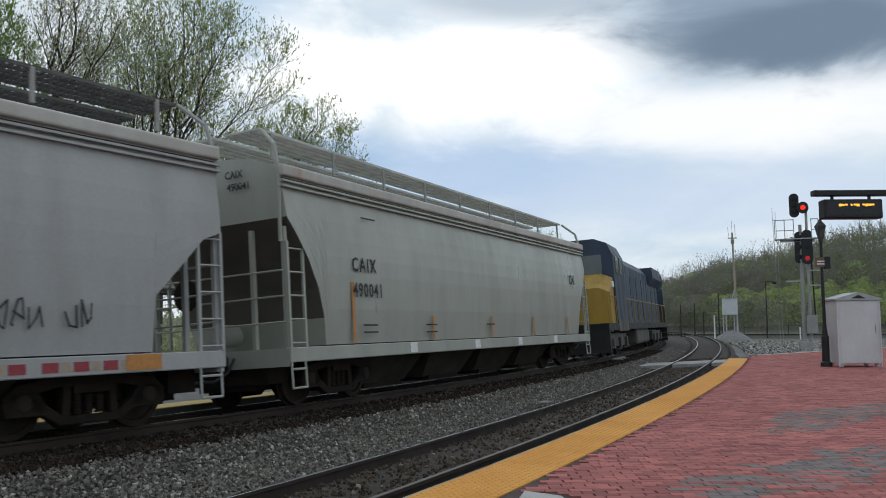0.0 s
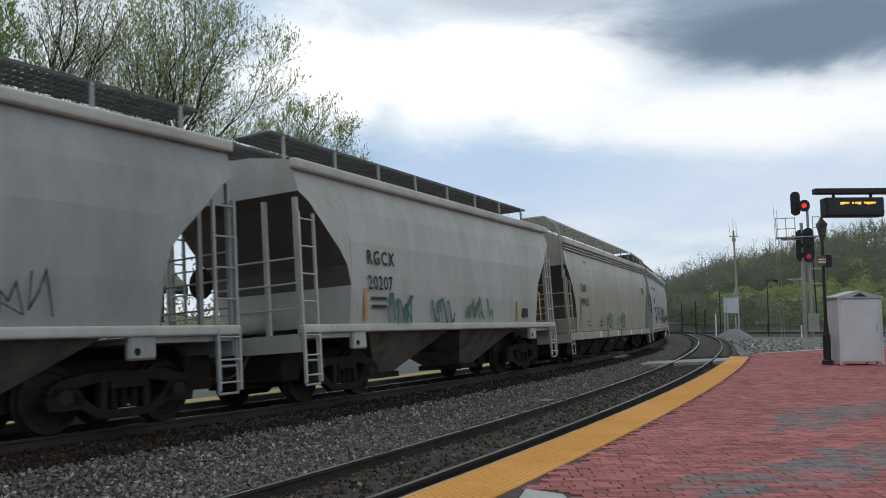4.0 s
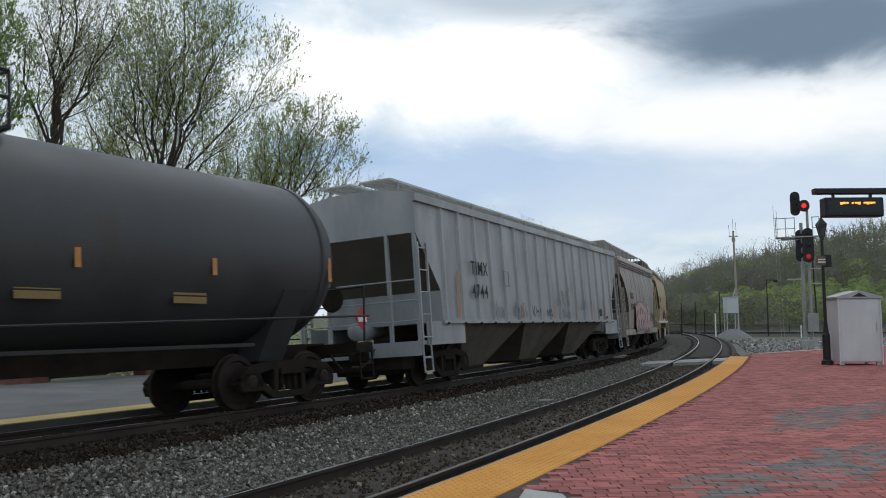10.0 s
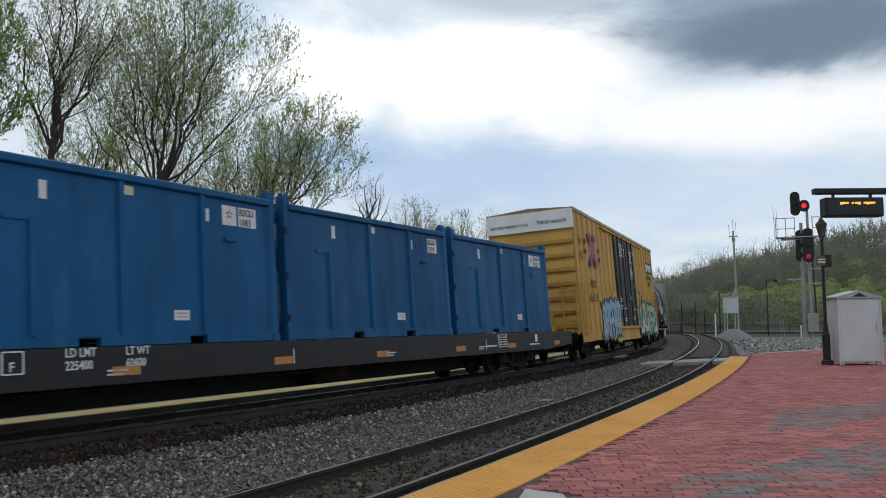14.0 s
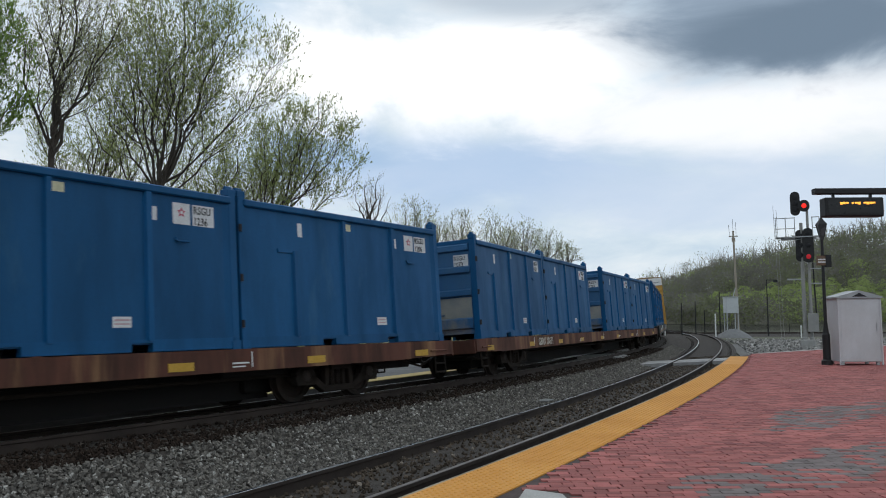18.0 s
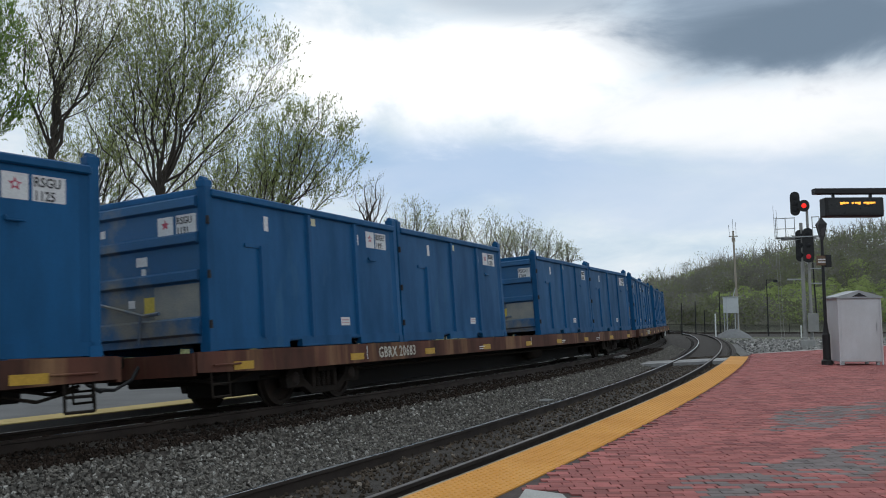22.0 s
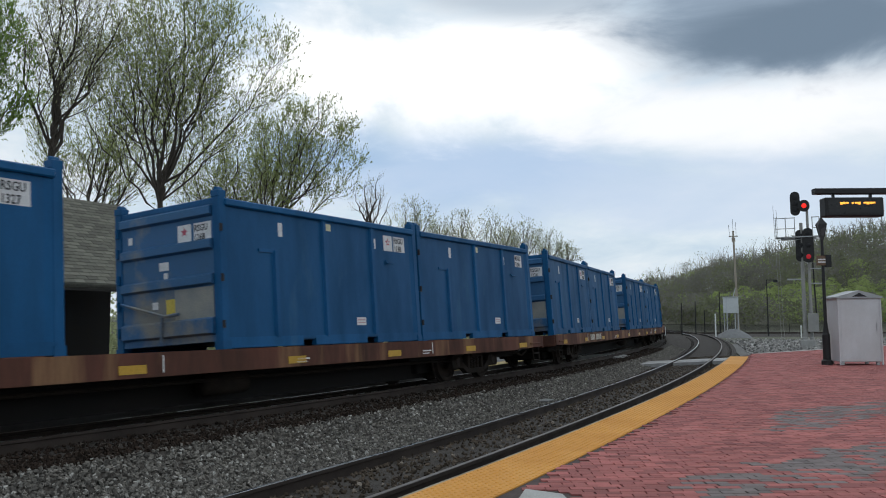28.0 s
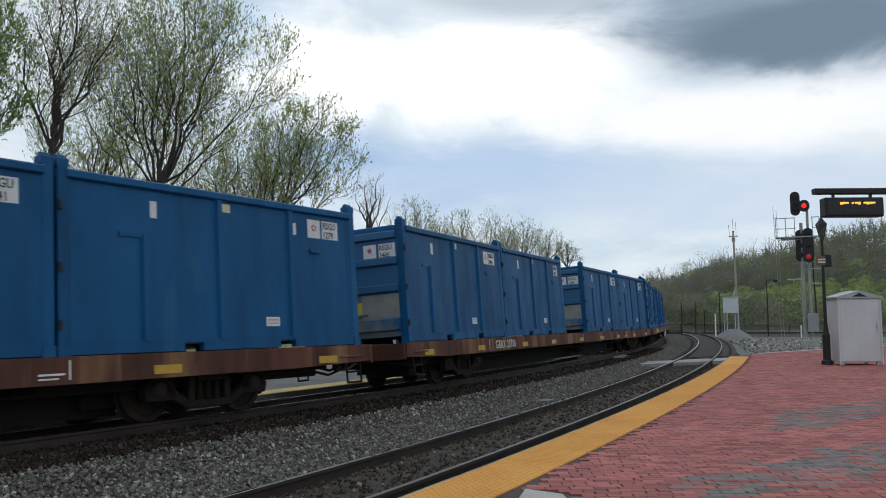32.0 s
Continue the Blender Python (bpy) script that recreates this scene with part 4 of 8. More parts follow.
def ribbed_hopper(front, rear):
    """A three-bay covered hopper with outside posts."""
    length = front - rear
    skin = paint("pale_grey_hopper_paint", (0.33, 0.34, 0.345), (0.22, 0.225, 0.225), 0.8, rough=0.45, gloss=0.35)
    car = new("covered_hopper_car")
    tagged(car, "pale grey ribbed three-bay covered hopper wagon with scribbled marks", "hopper car", "freight train")
    prof = [(1.32, 1.45), (3.95, 1.45)]
    body = part("body", hopper_body(length, prof, [(1.50, 3.96), (1.50, 4.04), (1.2, 4.1), (0.6, 4.2), (0.0, 4.22)], [(0.05, 3.2), (0.55, 2.65), (1.12, 2.02), (1.16, 1.34)]), skin, car)
    shade_slopes(body)
    for g in (-1, 1):
        part("side_plate", boxes(((-length / 2, min(g * 1.45, g * 1.52), 3.86), (length / 2, max(g * 1.45, g * 1.52), 4.0))), skin, car)
        part("side_sill", boxes(((-length / 2 + 1.1, min(g * 1.44, g * 1.51), 1.30), (length / 2 - 1.1, max(g * 1.44, g * 1.51), 1.38))), skin, car)
    rib = mesh_of("side_post", hull(bmesh.new(), [[(-0.07, 0, z), (-0.035, -0.06, z), (0.035, -0.06, z), (0.07, 0, z)] for z in (1.36, 3.87)]))
    n = 17
    for k in range(n):
        x = -length / 2 + 1.3 + (length - 2.6) * k / (n - 1)
        part("side_post", rib, skin, car, at=(x, -1.45, 0))
        if k % 2 == 0:
            part("side_post", rib, skin, car, at=pose(x, 1.45, 0, 0, 0, 180))
        part("post_foot", boxes(((x - 0.04, -1.53, 1.28), (x + 0.04, -1.45, 1.33))), GRIME, car)
    dusty = surface("brown_dusty_funnel", (0.13, 0.11, 0.085), (0.04, 0.036, 0.032), 0.7, 0.8, rough=0.9)
    for k in (-1, 0, 1):
        bm = bmesh.new()
        outlet(bm, k * 4.3, 4.2, 1.5, 1.36, 0.26, 1.38, 0.6)
        part("outlet_funnel", bm, dusty, car, "brown dust-caked discharge funnel")
        part("gate", boxes(((k * 4.3 - 0.7, -0.65, 0.2), (k * 4.3 + 0.7, 0.65, 0.28))), GRIME, car)
    part("center_sill", boxes(((-length / 2 + 1, -0.22, 0.7), (length / 2 - 1, 0.22, 1.1))), GRIME, car)
    for g in (-1, 1):
        x = g * length / 2
        for y in (-1.44, 1.44):
            part("shear_plate", boxes(((min(x - g * 0.35, x - g * 2.3), y - 0.015, 0.86), (max(x - g * 0.35, x - g * 2.3), y + 0.015, 1.36))), skin, car, "pale end shear plate")
    ends(car, length, skin, 0.96, 3.0, GRIME)
    walkway(car, length - 0.4, 4.42, 0.85, DULL_POST, 9, 0.3, PALE_GRATE)
    for x in (-length / 2 + 2.0, length / 2 - 2.0):
        truck(car, x)
    lettering("TIMX", 0.46, INK, car, (-length / 2 + 2.75, -1.52, 2.45), 0.85, 1.2)
    lettering("4744", 0.46, INK, car, (-length / 2 + 2.75, -1.52, 1.9), 0.9, 1.25)
    plates(ORANGE, car, "reflector", *[(-length / 2 + d, 1.42, -length / 2 + d + 0.09, 1.42 + h) for d, h in ((1.9, 1.05), (6.2, 0.42), (9.0, 0.42), (11.4, 0.42), (13.6, 0.42), (15.2, 0.7))], y=-1.515)
    scrawl(car, INK, -length / 2 + 7.0, 1.45, 2.2, 0.35, 46, 11, y=-1.52, thick=0.02)
    fade = plain("faded_grey_spray", (0.2, 0.2, 0.205))
    for x, z, wide, tall, seed in ((4.0, 1.4, 2.6, 0.5, 51), (9.3, 1.75, 1.9, 0.7, 52), (9.8, 1.42, 1.0, 0.35, 53), (12.0, 1.7, 1.5, 0.45, 54)):
        scrawl(car, fade, -length / 2 + x, z, wide, tall, 40, seed, y=-1.52, thick=0.028)
    plates(INK, car, "stencil_bar", (-length / 2 + 14.4, 1.5, -length / 2 + 14.75, 1.75), (-length / 2 + 15.3, 1.42, -length / 2 + 15.6, 1.5), y=-1.515)
    part("stencil_frame", bars(0.012, [(-length / 2 + 4.9, -1.52, 2.25), (-length / 2 + 5.25, -1.52, 2.25), (-length / 2 + 5.25, -1.52, 2.62), (-length / 2 + 4.9, -1.52, 2.62), (-length / 2 + 4.9, -1.52, 2.25)], n=4), fade, car)
    MOVING.append((car, (front + rear) / 2, length / 2 - 2.0))


def scrawl(car, mat, x0, z0, width, height, strokes, seed, y=-1.5, thick=0.03, name="scribble"):
    """Spray-can scribble that cannot be read: groups of short painted strokes."""
    r = random.Random(seed)
    bm = bmesh.new()
    cell = height * 0.5
    x = x0
    k = 0
    while x < x0 + width - cell:
        for _ in range(r.randint(3, 5)):
            if x > x0 + width - cell:
                break
            tall = height * r.uniform(0.6, 1.0)
            up = [r.uniform(0, 0.15), r.uniform(0.85, 1), r.uniform(0.3, 0.6), r.uniform(0.7, 1), r.uniform(0, 0.2)]
            r.shuffle(up)
            pts = [(x + cell * (0.1 + 0.9 * a) + r.uniform(-0.1, 0.1) * cell, z0 + tall * b) for a, b in zip((0.1, 0.15, 0.5, 0.85, 0.9), up)]
            if r.random() < 0.5:
                pts.append((x + cell * 0.3, z0 + tall * r.uniform(0.3, 0.6)))
            for (a, b), (c, d) in zip(pts, pts[1:]):
                t = thick * r.uniform(0.45, 0.75)
                n = Vector((d - b, -(c - a))).normalized() * t / 2
                e = Vector((c - a, d - b)).normalized() * t / 2
                q = [(a + n.x - e.x, b + n.y - e.y), (c + n.x + e.x, d + n.y + e.y), (c - n.x + e.x, d - n.y + e.y), (a - n.x - e.x, b - n.y - e.y)]
                prism(bm, q, y - 0.004 - 0.0006 * (k % 5), y, "y")
                k += 1
            x += cell * 1.05
        x += cell * r.uniform(0.6, 3.5) * max(1.0, 8.0 / strokes)
    tagged(part(name, bm, mat, car), "spray-can scribble that cannot be read", kind="stuff")


def blob(bm, cx, cz, rx, rz, y, n=14, wob=0.12, seed=0, thick=0.004):
    """A rounded painted patch on a side that faces -y."""
    r = random.Random(seed)
    prism(bm, [(cx + rx * (1 + wob * r.uniform(-1, 1)) * math.cos(2 * math.pi * i / n), cz + rz * (1 + wob * r.uniform(-1, 1)) * math.sin(2 * math.pi * i / n)) for i in range(n)], y - thick, y)


def tank_car():
    length, front, rear = 16.3, -107.35, -123.65
    car = new("tank_car")
    tagged(car, "black steel tank car with yellow marks and pale spray paint", "tank car", "freight train")
    skin = surface("sooty_black_tank", (0.035, 0.036, 0.04), (0.07, 0.068, 0.065), 0.7, 0.7, (1, 1, 0.4), rough=0.5, third=(0.05, 0.035, 0.025), third_at=(0.6, 0.75))
    zc, r, hl = 2.5, 1.45, 7.1
    prof = [(0.05, -hl - 0.42), (0.6, -hl - 0.37), (1.05, -hl - 0.25), (1.33, -hl - 0.06), (r, -hl + 0.2)] + [(r, -hl + 0.2 + (2 * hl - 0.4) * k / 4) for k in range(1, 5)] + [(1.33, hl + 0.06), (1.05, hl + 0.25), (0.6, hl + 0.37), (0.05, hl + 0.42)]
    part("tank_shell", lathe(bmesh.new(), prof, 48, "x", (0, 0, zc)), skin, car, smooth=True)
    for x in (-hl + 0.3, -0.4, 0.4, hl - 0.3):
        part("tank_band", lathe(bmesh.new(), [(r, x - 0.06), (r + 0.015, x - 0.06), (r + 0.015, x + 0.06), (r, x + 0.06)], 40, "x", (0, 0, zc)), skin, car, smooth=True)
    part("dome", lathe(bmesh.new(), [(0.3, 3.8), (0.3, 4.28), (0.27, 4.33), (0.02, 4.34)], 20, "z", (-0.45, 0, 0)), BLACK, car)
    part("valve_cover", lathe(bmesh.new(), [(0.14, 3.8), (0.14, 4.1), (0.02, 4.13)], 12, "z", (-1.2, 0, 0)), BLACK, car)
    plat = bmesh.new()
    for k in range(12):
        box(plat, (-0.9 + k * 0.2, -0.95, 3.8), (-0.82 + k * 0.2, -0.35, 3.85))
        box(plat, (-0.9 + k * 0.2, 0.35, 3.8), (-0.82 + k * 0.2, 0.95, 3.85))
    part("platform", plat, BLACK, car, "dark gridded dome platform")
    part("platform_railing", bars(0.024, *[[(x, y, 3.8), (x, y, 4.55)] for x in (-0.85, 0.0, 0.7, 1.35) for y in (-0.95, 0.95)], [(-0.85, -0.95, 4.55), (1.35, -0.95, 4.55), (1.35, 0.95, 4.55), (-0.85, 0.95, 4.55), (-0.85, -0.95, 4.55)], [(-0.85, -0.95, 4.2), (1.35, -0.95, 4.2)]), BLACK, car, "black pipe railing round the dome")
    part("side_ladder", part_ladder_tank(), BLACK, car)
    part("center_sill", boxes(((-length / 2, -0.25, 0.72), (length / 2, 0.25, 1.02))), GRIME, car)
    for g in (-1, 1):
        x = g * (length / 2 - 2.0)
        part("saddle", hull(bmesh.new(), [[(x - 0.3, -w, z), (x + 0.3, -w, z), (x + 0.3, w, z), (x - 0.3, w, z)] for w, z in ((0.7, 0.75), (1.35, 1.9))]), skin, car)
        e = g * length / 2
        part("end_sill", boxes(((min(e, e - g * 0.5), -1.4, 0.8), (max(e, e - g * 0.5), 1.4, 0.98))), GRIME, car)
        part("end_handrail", bars(0.022, [(e - g * 0.25, -1.4, 0.95), (e - g * 0.25, -1.45, 2.0), (e - g * 0.25, 1.45, 2.0), (e - g * 0.25, 1.4, 0.95)]), BLACK, car)
        part("side_handrail", bars(0.02, [(e - g * 0.3, -1.56, 1.45), (g * 0.5, -1.56, 1.3)]), BLACK, car)
        for y in (-1.42, 1.42):
            stirrup(car, e - g * 0.25 - 0.2, y, GRIME, 0.32, 0.85)
        coupler(car, e, g)
        truck(car, x)
        m = Matrix.Translation((e - g * 0.15, -1.30, 1.42)) @ Matrix.Rotation(radians(45), 4, "Y")
        part("hazard_placard", boxes(((-0.15, -0.004, -0.15), (0.15, 0.004, 0.15))), RED_INK, car, "red diamond placard", at=m)
        part("placard_bar", boxes(((e - g * 0.15 - 0.13, -1.314, 1.36), (e - g * 0.15 + 0.13, -1.306, 1.46))), CHALK, car)
        part("running_step", boxes(((min(g * 0.6, e - g * 3.2), -1.5, 0.98), (max(g * 0.6, e - g * 3.2), -1.42, 1.03))), BLACK, car)
    gold = plain("dull_gold_lettering", (0.22, 0.15, 0.05))
    lettering("UTLX 661748", 0.42, plain("gold_lettering", (0.36, 0.25, 0.06)), car, pose(-6.0, -1.385, 1.98, 108), 0.78, 1.1)
    for x, z in ((1.2, 1.78), (3.6, 1.76)):
        plates(gold, car, "stencil_bar", (x, z, x + 0.62, z + 0.1), (x, z - 0.12, x + 0.62, z - 0.02), y=-1.26)
    for x in (-7.0, -2.8, -0.9, 1.9, 4.2, 6.9):
        plates(ORANGE, car, "reflector", (x, 2.05, x + 0.09, 2.05 + 0.42), y=-1.43)
    pale = plain("pale_blue_spray", (0.36, 0.48, 0.5))
    for k, (cx, cz, rx, rz, a0, a1) in enumerate(((-2.9, 2.0, 0.42, 0.2, 0.4, 6.2), (-2.2, 2.2, 0.28, 0.34, -1.6, 3.0), (-1.75, 2.1, 0.26, 0.3, -2.2, 2.4), (-0.9, 1.95, 0.2, 0.26, 2.6, 6.0), (-0.45, 2.0, 0.18, 0.2, 0.6, 4.6))):
        run = [(cx + rx * math.cos(a0 + (a1 - a0) * i / 10), -1.425, cz + rz * math.sin(a0 + (a1 - a0) * i / 10)) for i in range(11)]
        part("spray_stroke", bars(0.045 if k < 3 else 0.03, run, n=5), pale, car, "pale blue spray stroke that cannot be read" if not k else "")
    part("spray_stroke", bars(0.04, [(-2.65, -1.41, 2.65), (-2.5, -1.425, 1.75)], [(-2.65, -1.41, 2.65), (-1.9, -1.41, 2.62)], [(-0.1, -1.42, 2.3), (-0.15, -1.42, 1.7)], [(0.25, -1.42, 2.4), (-0.1, -1.42, 2.0), (0.15, -1.42, 1.75)], n=5), pale, car)
    MOVING.append((car, (front + rear) / 2, length / 2 - 2.0))


def part_ladder_tank():
    bm = bmesh.new()
    zc, r = 2.5, 1.5
    for x in (-0.22, 0.22):
        pts = [(x, -r * math.sin(a), zc + r * math.cos(a)) for a in [0.25 + k * 0.28 for k in range(7)]] + [(x, -1.5, 0.9)]
        for p, q in zip(pts, pts[1:]):
            tube(bm, p, q, 0.022, 5)
    for k in range(7):
        a = 0.3 + k * 0.27
        tube(bm, (-0.22, -r * math.sin(a), zc + r * math.cos(a)), (0.22, -r * math.sin(a), zc + r * math.cos(a)), 0.016, 5)
    return bm


def boxcar():
    length, front, rear = 18.9, -124.9, -143.8
    car = new("boxcar")
    tagged(car, "tall ochre-yellow boxcar with black plug doors and bright graffiti", "boxcar", "freight train")
    skin = paint("ochre_boxcar_paint", (0.52, 0.295, 0.065), (0.36, 0.20, 0.06), 0.6, (0.2, 0.1, 0.05), (0.68, 0.8))
    white = paint("white_end_paint", (0.82, 0.81, 0.79), (0.66, 0.64, 0.6), 0.5)
    black = paint("black_door_paint", (0.022, 0.022, 0.024), (0.06, 0.05, 0.04), 0.6)
    h, w, z0, z1 = length / 2, 1.47, 0.95, 5.1
    part("body", boxes(((-h, -w, z0), (h, w, z1 - 0.12))), skin, car)
    part("roof", hull(bmesh.new(), [[(-h - 0.02, -w - 0.05, z1 - 0.12), (-h - 0.02, w + 0.05, z1 - 0.12), (-h - 0.02, w + 0.03, z1), (-h - 0.02, 0, z1 + 0.1), (-h - 0.02, -w - 0.03, z1)], [(h + 0.02, -w - 0.05, z1 - 0.12), (h + 0.02, w + 0.05, z1 - 0.12), (h + 0.02, w + 0.03, z1), (h + 0.02, 0, z1 + 0.1), (h + 0.02, -w - 0.03, z1)]]), paint("rusty_roof_edge", (0.3, 0.19, 0.1), (0.2, 0.12, 0.07), 0.6), car)
    rib = mesh_of("side_post", hull(bmesh.new(), [[(-0.09, 0, z), (-0.05, -0.055, z), (0.05, -0.055, z), (0.09, 0, z)] for z in (0.95, 4.96)]))
    door0, door1 = -2.3, 2.65
    for k in range(22):
        x = -h + 0.5 + (length - 1.0) * k / 21
        if door0 - 0.15 < x < door1 + 0.15:
            continue
        part("side_post", rib, skin, car, at=(x, -w, 0))
        part("side_post", rib, skin, car, at=pose(x, w, 0, 0, 0, 180))
    for x0, x1 in ((door0, (door0 + door1) / 2 - 0.03), ((door0 + door1) / 2 + 0.03, door1)):
        d = part("plug_door", boxes(((x0, -w - 0.05, 1.15), (x1, -w, 4.8))), black, car, "black plug door")
        for z, tall in ((1.3, 0.66), (2.05, 0.66), (2.8, 0.66), (3.55, 1.1)):
            part("door_panel", boxes(((x0 + 0.12, -w - 0.075, z), (x1 - 0.12, -w - 0.05, z + tall))), black, d)
        for z in (1.98, 2.73, 3.48):
            part("door_rib", hull(bmesh.new(), [[(x, -w - 0.05, z - 0.05), (x, -w - 0.1, z - 0.02), (x, -w - 0.1, z + 0.02), (x, -w - 0.05, z + 0.05)] for x in (x0 + 0.04, x1 - 0.04)]), black, d)
        mid = (x0 + x1) / 2
        part("locking_bar", bars(0.028, [(mid - 0.55, -w - 0.1, 1.1), (mid - 0.55, -w - 0.1, 4.85)], [(mid + 0.55, -w - 0.1, 1.1), (mid + 0.55, -w - 0.1, 4.85)]), black, d)
        part("handle", bars(0.022, [(mid - 0.55, -w - 0.13, 1.8), (mid + 0.2, -w - 0.13, 1.85)]), GALV, d)
    part("door_track", boxes(((-3.2, -w - 0.12, 1.02), (3.5, -w, 1.1)), ((-5.0, -w - 0.1, 4.82), (5.3, -w, 4.88))), skin, car)
    part("side_sill", boxes(((-h + 1.2, -w - 0.02, 0.66), (h - 1.2, -w + 0.06, 0.97)), ((-h + 1.2, w - 0.06, 0.66), (h - 1.2, w + 0.02, 0.97)), ((-3.0, -w - 0.02, 0.54), (3.4, -w + 0.06, 0.66))), skin, car)
    for g in (-1, 1):
        e = g * h
        for y in (-w, w):
            part("corner_skirt", boxes(((min(e, e - g * 1.3), y - 0.02, 0.64), (max(e, e - g * 1.3), y + 0.02, 0.97))), skin, car)
        # pressed end: broad horizontal ribs under a white cap
        for k in range(7):
            z = 1.12 + k * 0.465
            part("end_rib", hull(bmesh.new(), [[(e, y, z + 0.02), (e + g * 0.1, y, z + 0.02), (e + g * 0.12, y, z + 0.14), (e + g * 0.06, y, z + 0.36), (e, y, z + 0.43)] for y in (-w + 0.06, w - 0.06)]), skin, car)
        part("end_cap", boxes(((min(e, e + g * 0.09), -w, 4.42), (max(e, e + g * 0.09), w, 5.06))), white, car, "white-painted top of the end")
        part("end_ladder", ladder_end(e + g * 0.14, -w + 0.1, 0.9, 2.5, g), skin, car)
        part("side_ladder", ladder_mesh(0.45, 0.85, 2.6, 5), skin, car, at=(e + 0.1 if g < 0 else e - 0.55, -w - 0.05, 0))
        stirrup(car, e + 0.12 if g < 0 else e - 0.52, -w, GRIME, 0.42, 0.75)
        part("end_platform", boxes(((min(e, e + g * 0.4), -1.2, 0.98), (max(e, e + g * 0.4), 1.2, 1.03))), skin, car)
        part("center_sill", boxes(((min(e + g * 0.2, e - g * 3), -0.25, 0.62), (max(e + g * 0.2, e - g * 3), 0.25, 0.95))), GRIME, car)
        part("underframe", boxes(((min(e, e - g * 0.3), -1.3, 0.72), (max(e, e - g * 0.3), 1.3, 0.95))), GRIME, car)
        coupler(car, e + g * 0.1, g)
        truck(car, g * (h - 2.35))
        if g < 0:
            part("hand_brake", lathe(bmesh.new(), [(0.22, -0.02), (0.28, 0.0), (0.22, 0.02)], 16, "x", (e - 0.3, 0.75, 1.75)), GRIME, car)
            part("brake_gear", boxes(((e - 0.28, 0.5, 1.15), (e - 0.08, 1.0, 2.0)), ((e - 0.25, -0.6, 1.05), (e - 0.08, 0.3, 1.6))), skin, car)
    part("floor_beam", boxes(((-h + 3.4, -1.3, 0.75), (h - 3.4, 1.3, 0.95))), GRIME, car)
    part("center_beam", boxes(((-3.5, -0.4, 0.4), (3.5, 0.4, 0.75))), GRIME, car)
    # emblem: two crossed arrows in red and blue, drawn as plain shapes
    y = -w - 0.06
    red, blue = plain("emblem_red", (0.5, 0.05, 0.05)), plain("emblem_blue", (0.05, 0.07, 0.3))
    ex, ez, a = -h + 2.55, 3.82, 0.52
    for mat, s, o in ((blue, 1, 0.11), (red, 1, -0.11), (blue, -1, -0.11), (red, -1, 0.11)):
        bm = bmesh.new()
        prism(bm, [(ex - a - 0.1 + o, ez + s * a), (ex - a + 0.12 + o, ez + s * a), (ex + a + 0.1 + o, ez - s * a), (ex + a - 0.12 + o, ez - s * a)], y - 0.003 - (0.002 if s < 0 else 0), y)
        part("emblem", bm, mat, car)
    for mat, s, o in ((blue, 1, 0.11), (red, -1, 0.11), (red, 1, -0.11), (blue, -1, -0.11)):
        for e in (-1, 1):
            tip = (ex + o + e * (a + 0.02), ez - s * e * (a + 0.1))
            part("emblem", prism(bmesh.new(), [tip, (tip[0] - e * 0.26, tip[1] + s * e * 0.06), (tip[0] - e * 0.06, tip[1] + s * e * 0.3)], y - 0.007, y - 0.005), mat, car)
    lettering("next\nload", 0.34, INK, car, (ex - 1.45, y, 3.98), 0.62)
    lettering("any\nroad", 0.34, INK, car, (ex + 0.95, y, 3.82), 0.62)
    lettering("TBOX", 0.4, INK, car, (-h + 1.78, y, 2.5), 0.72, 1.35)
    lettering("666559", 0.4, INK, car, (-h + 1.3, y, 2.0), 0.9, 1.55)
    # the pool mark at the leading end: a black plate with plain white shapes
    px = h - 3.05
    part("mark_plate", boxes(((px, y - 0.004, 3.72), (px + 2.2, y, 4.25))), INK, car, "black mark plate")
    for k in range(3):
        part("mark_shape", prism(bmesh.new(), [(px + 0.14 + k * 0.68, 3.8), (px + 0.44 + k * 0.68, 3.8), (px + 0.62 + k * 0.68, 4.16), (px + 0.18 + k * 0.68, 4.16)], y - 0.008, y - 0.004), CHALK, car)
    lettering("Rail Car Pooling\n      Experts", 0.3, INK, car, (px + 0.1, y, 3.4), 0.8)
    # stencils on the doors
    for x, z, text in ((door0 + 1.0, 4.45, "IMPORTANT\nCLOSE THIS DOOR\nBEFORE CLOSING\nMAIN DOOR"), (door0 + 3.5, 4.3, "CLOSE AND LOCK\nBOTH DOORS\nBEFORE\nMOVING CAR")):
        lettering(text, 0.145, CHALK, car, (x, -w - 0.09, z), 1.0)
    for x, z in ((-2.0, 2.2), (-2.0, 1.9), (-1.2, 1.4), (0.6, 2.35), (1.8, 2.9), (2.0, 1.75), (1.0, 1.45)):
        plates(CHALK, car, "stencil_bar", (x, z, x + 0.42, z + 0.05), (x, z - 0.1, x + 0.34, z - 0.05), y=-w - 0.09)
    lettering("EXCESS HEIGHT CAR", 0.14, INK, car, pose(-h - 0.095, 1.35, 4.6, 90, 0, -90), 1.0)
    lettering("TBOX 666559", 0.17, INK, car, pose(-h - 0.095, -0.25, 4.62, 90, 0, -90), 1.0)
    scrawl(car, INK, -h + 0.12, 3.85, 0.75, 0.5, 30, 3, y=y, thick=0.03)
    scrawl(car, INK, -h + 0.15, 3.3, 0.7, 0.42, 30, 5, y=y, thick=0.03)
    scrawl(car, INK, 3.0, 2.5, 0.9, 0.6, 9, 8, y=y, thick=0.035)
    scrawl(car, CHALK, 0.9, 3.1, 0.9, 0.8, 10, 21, y=-w - 0.1, thick=0.045)
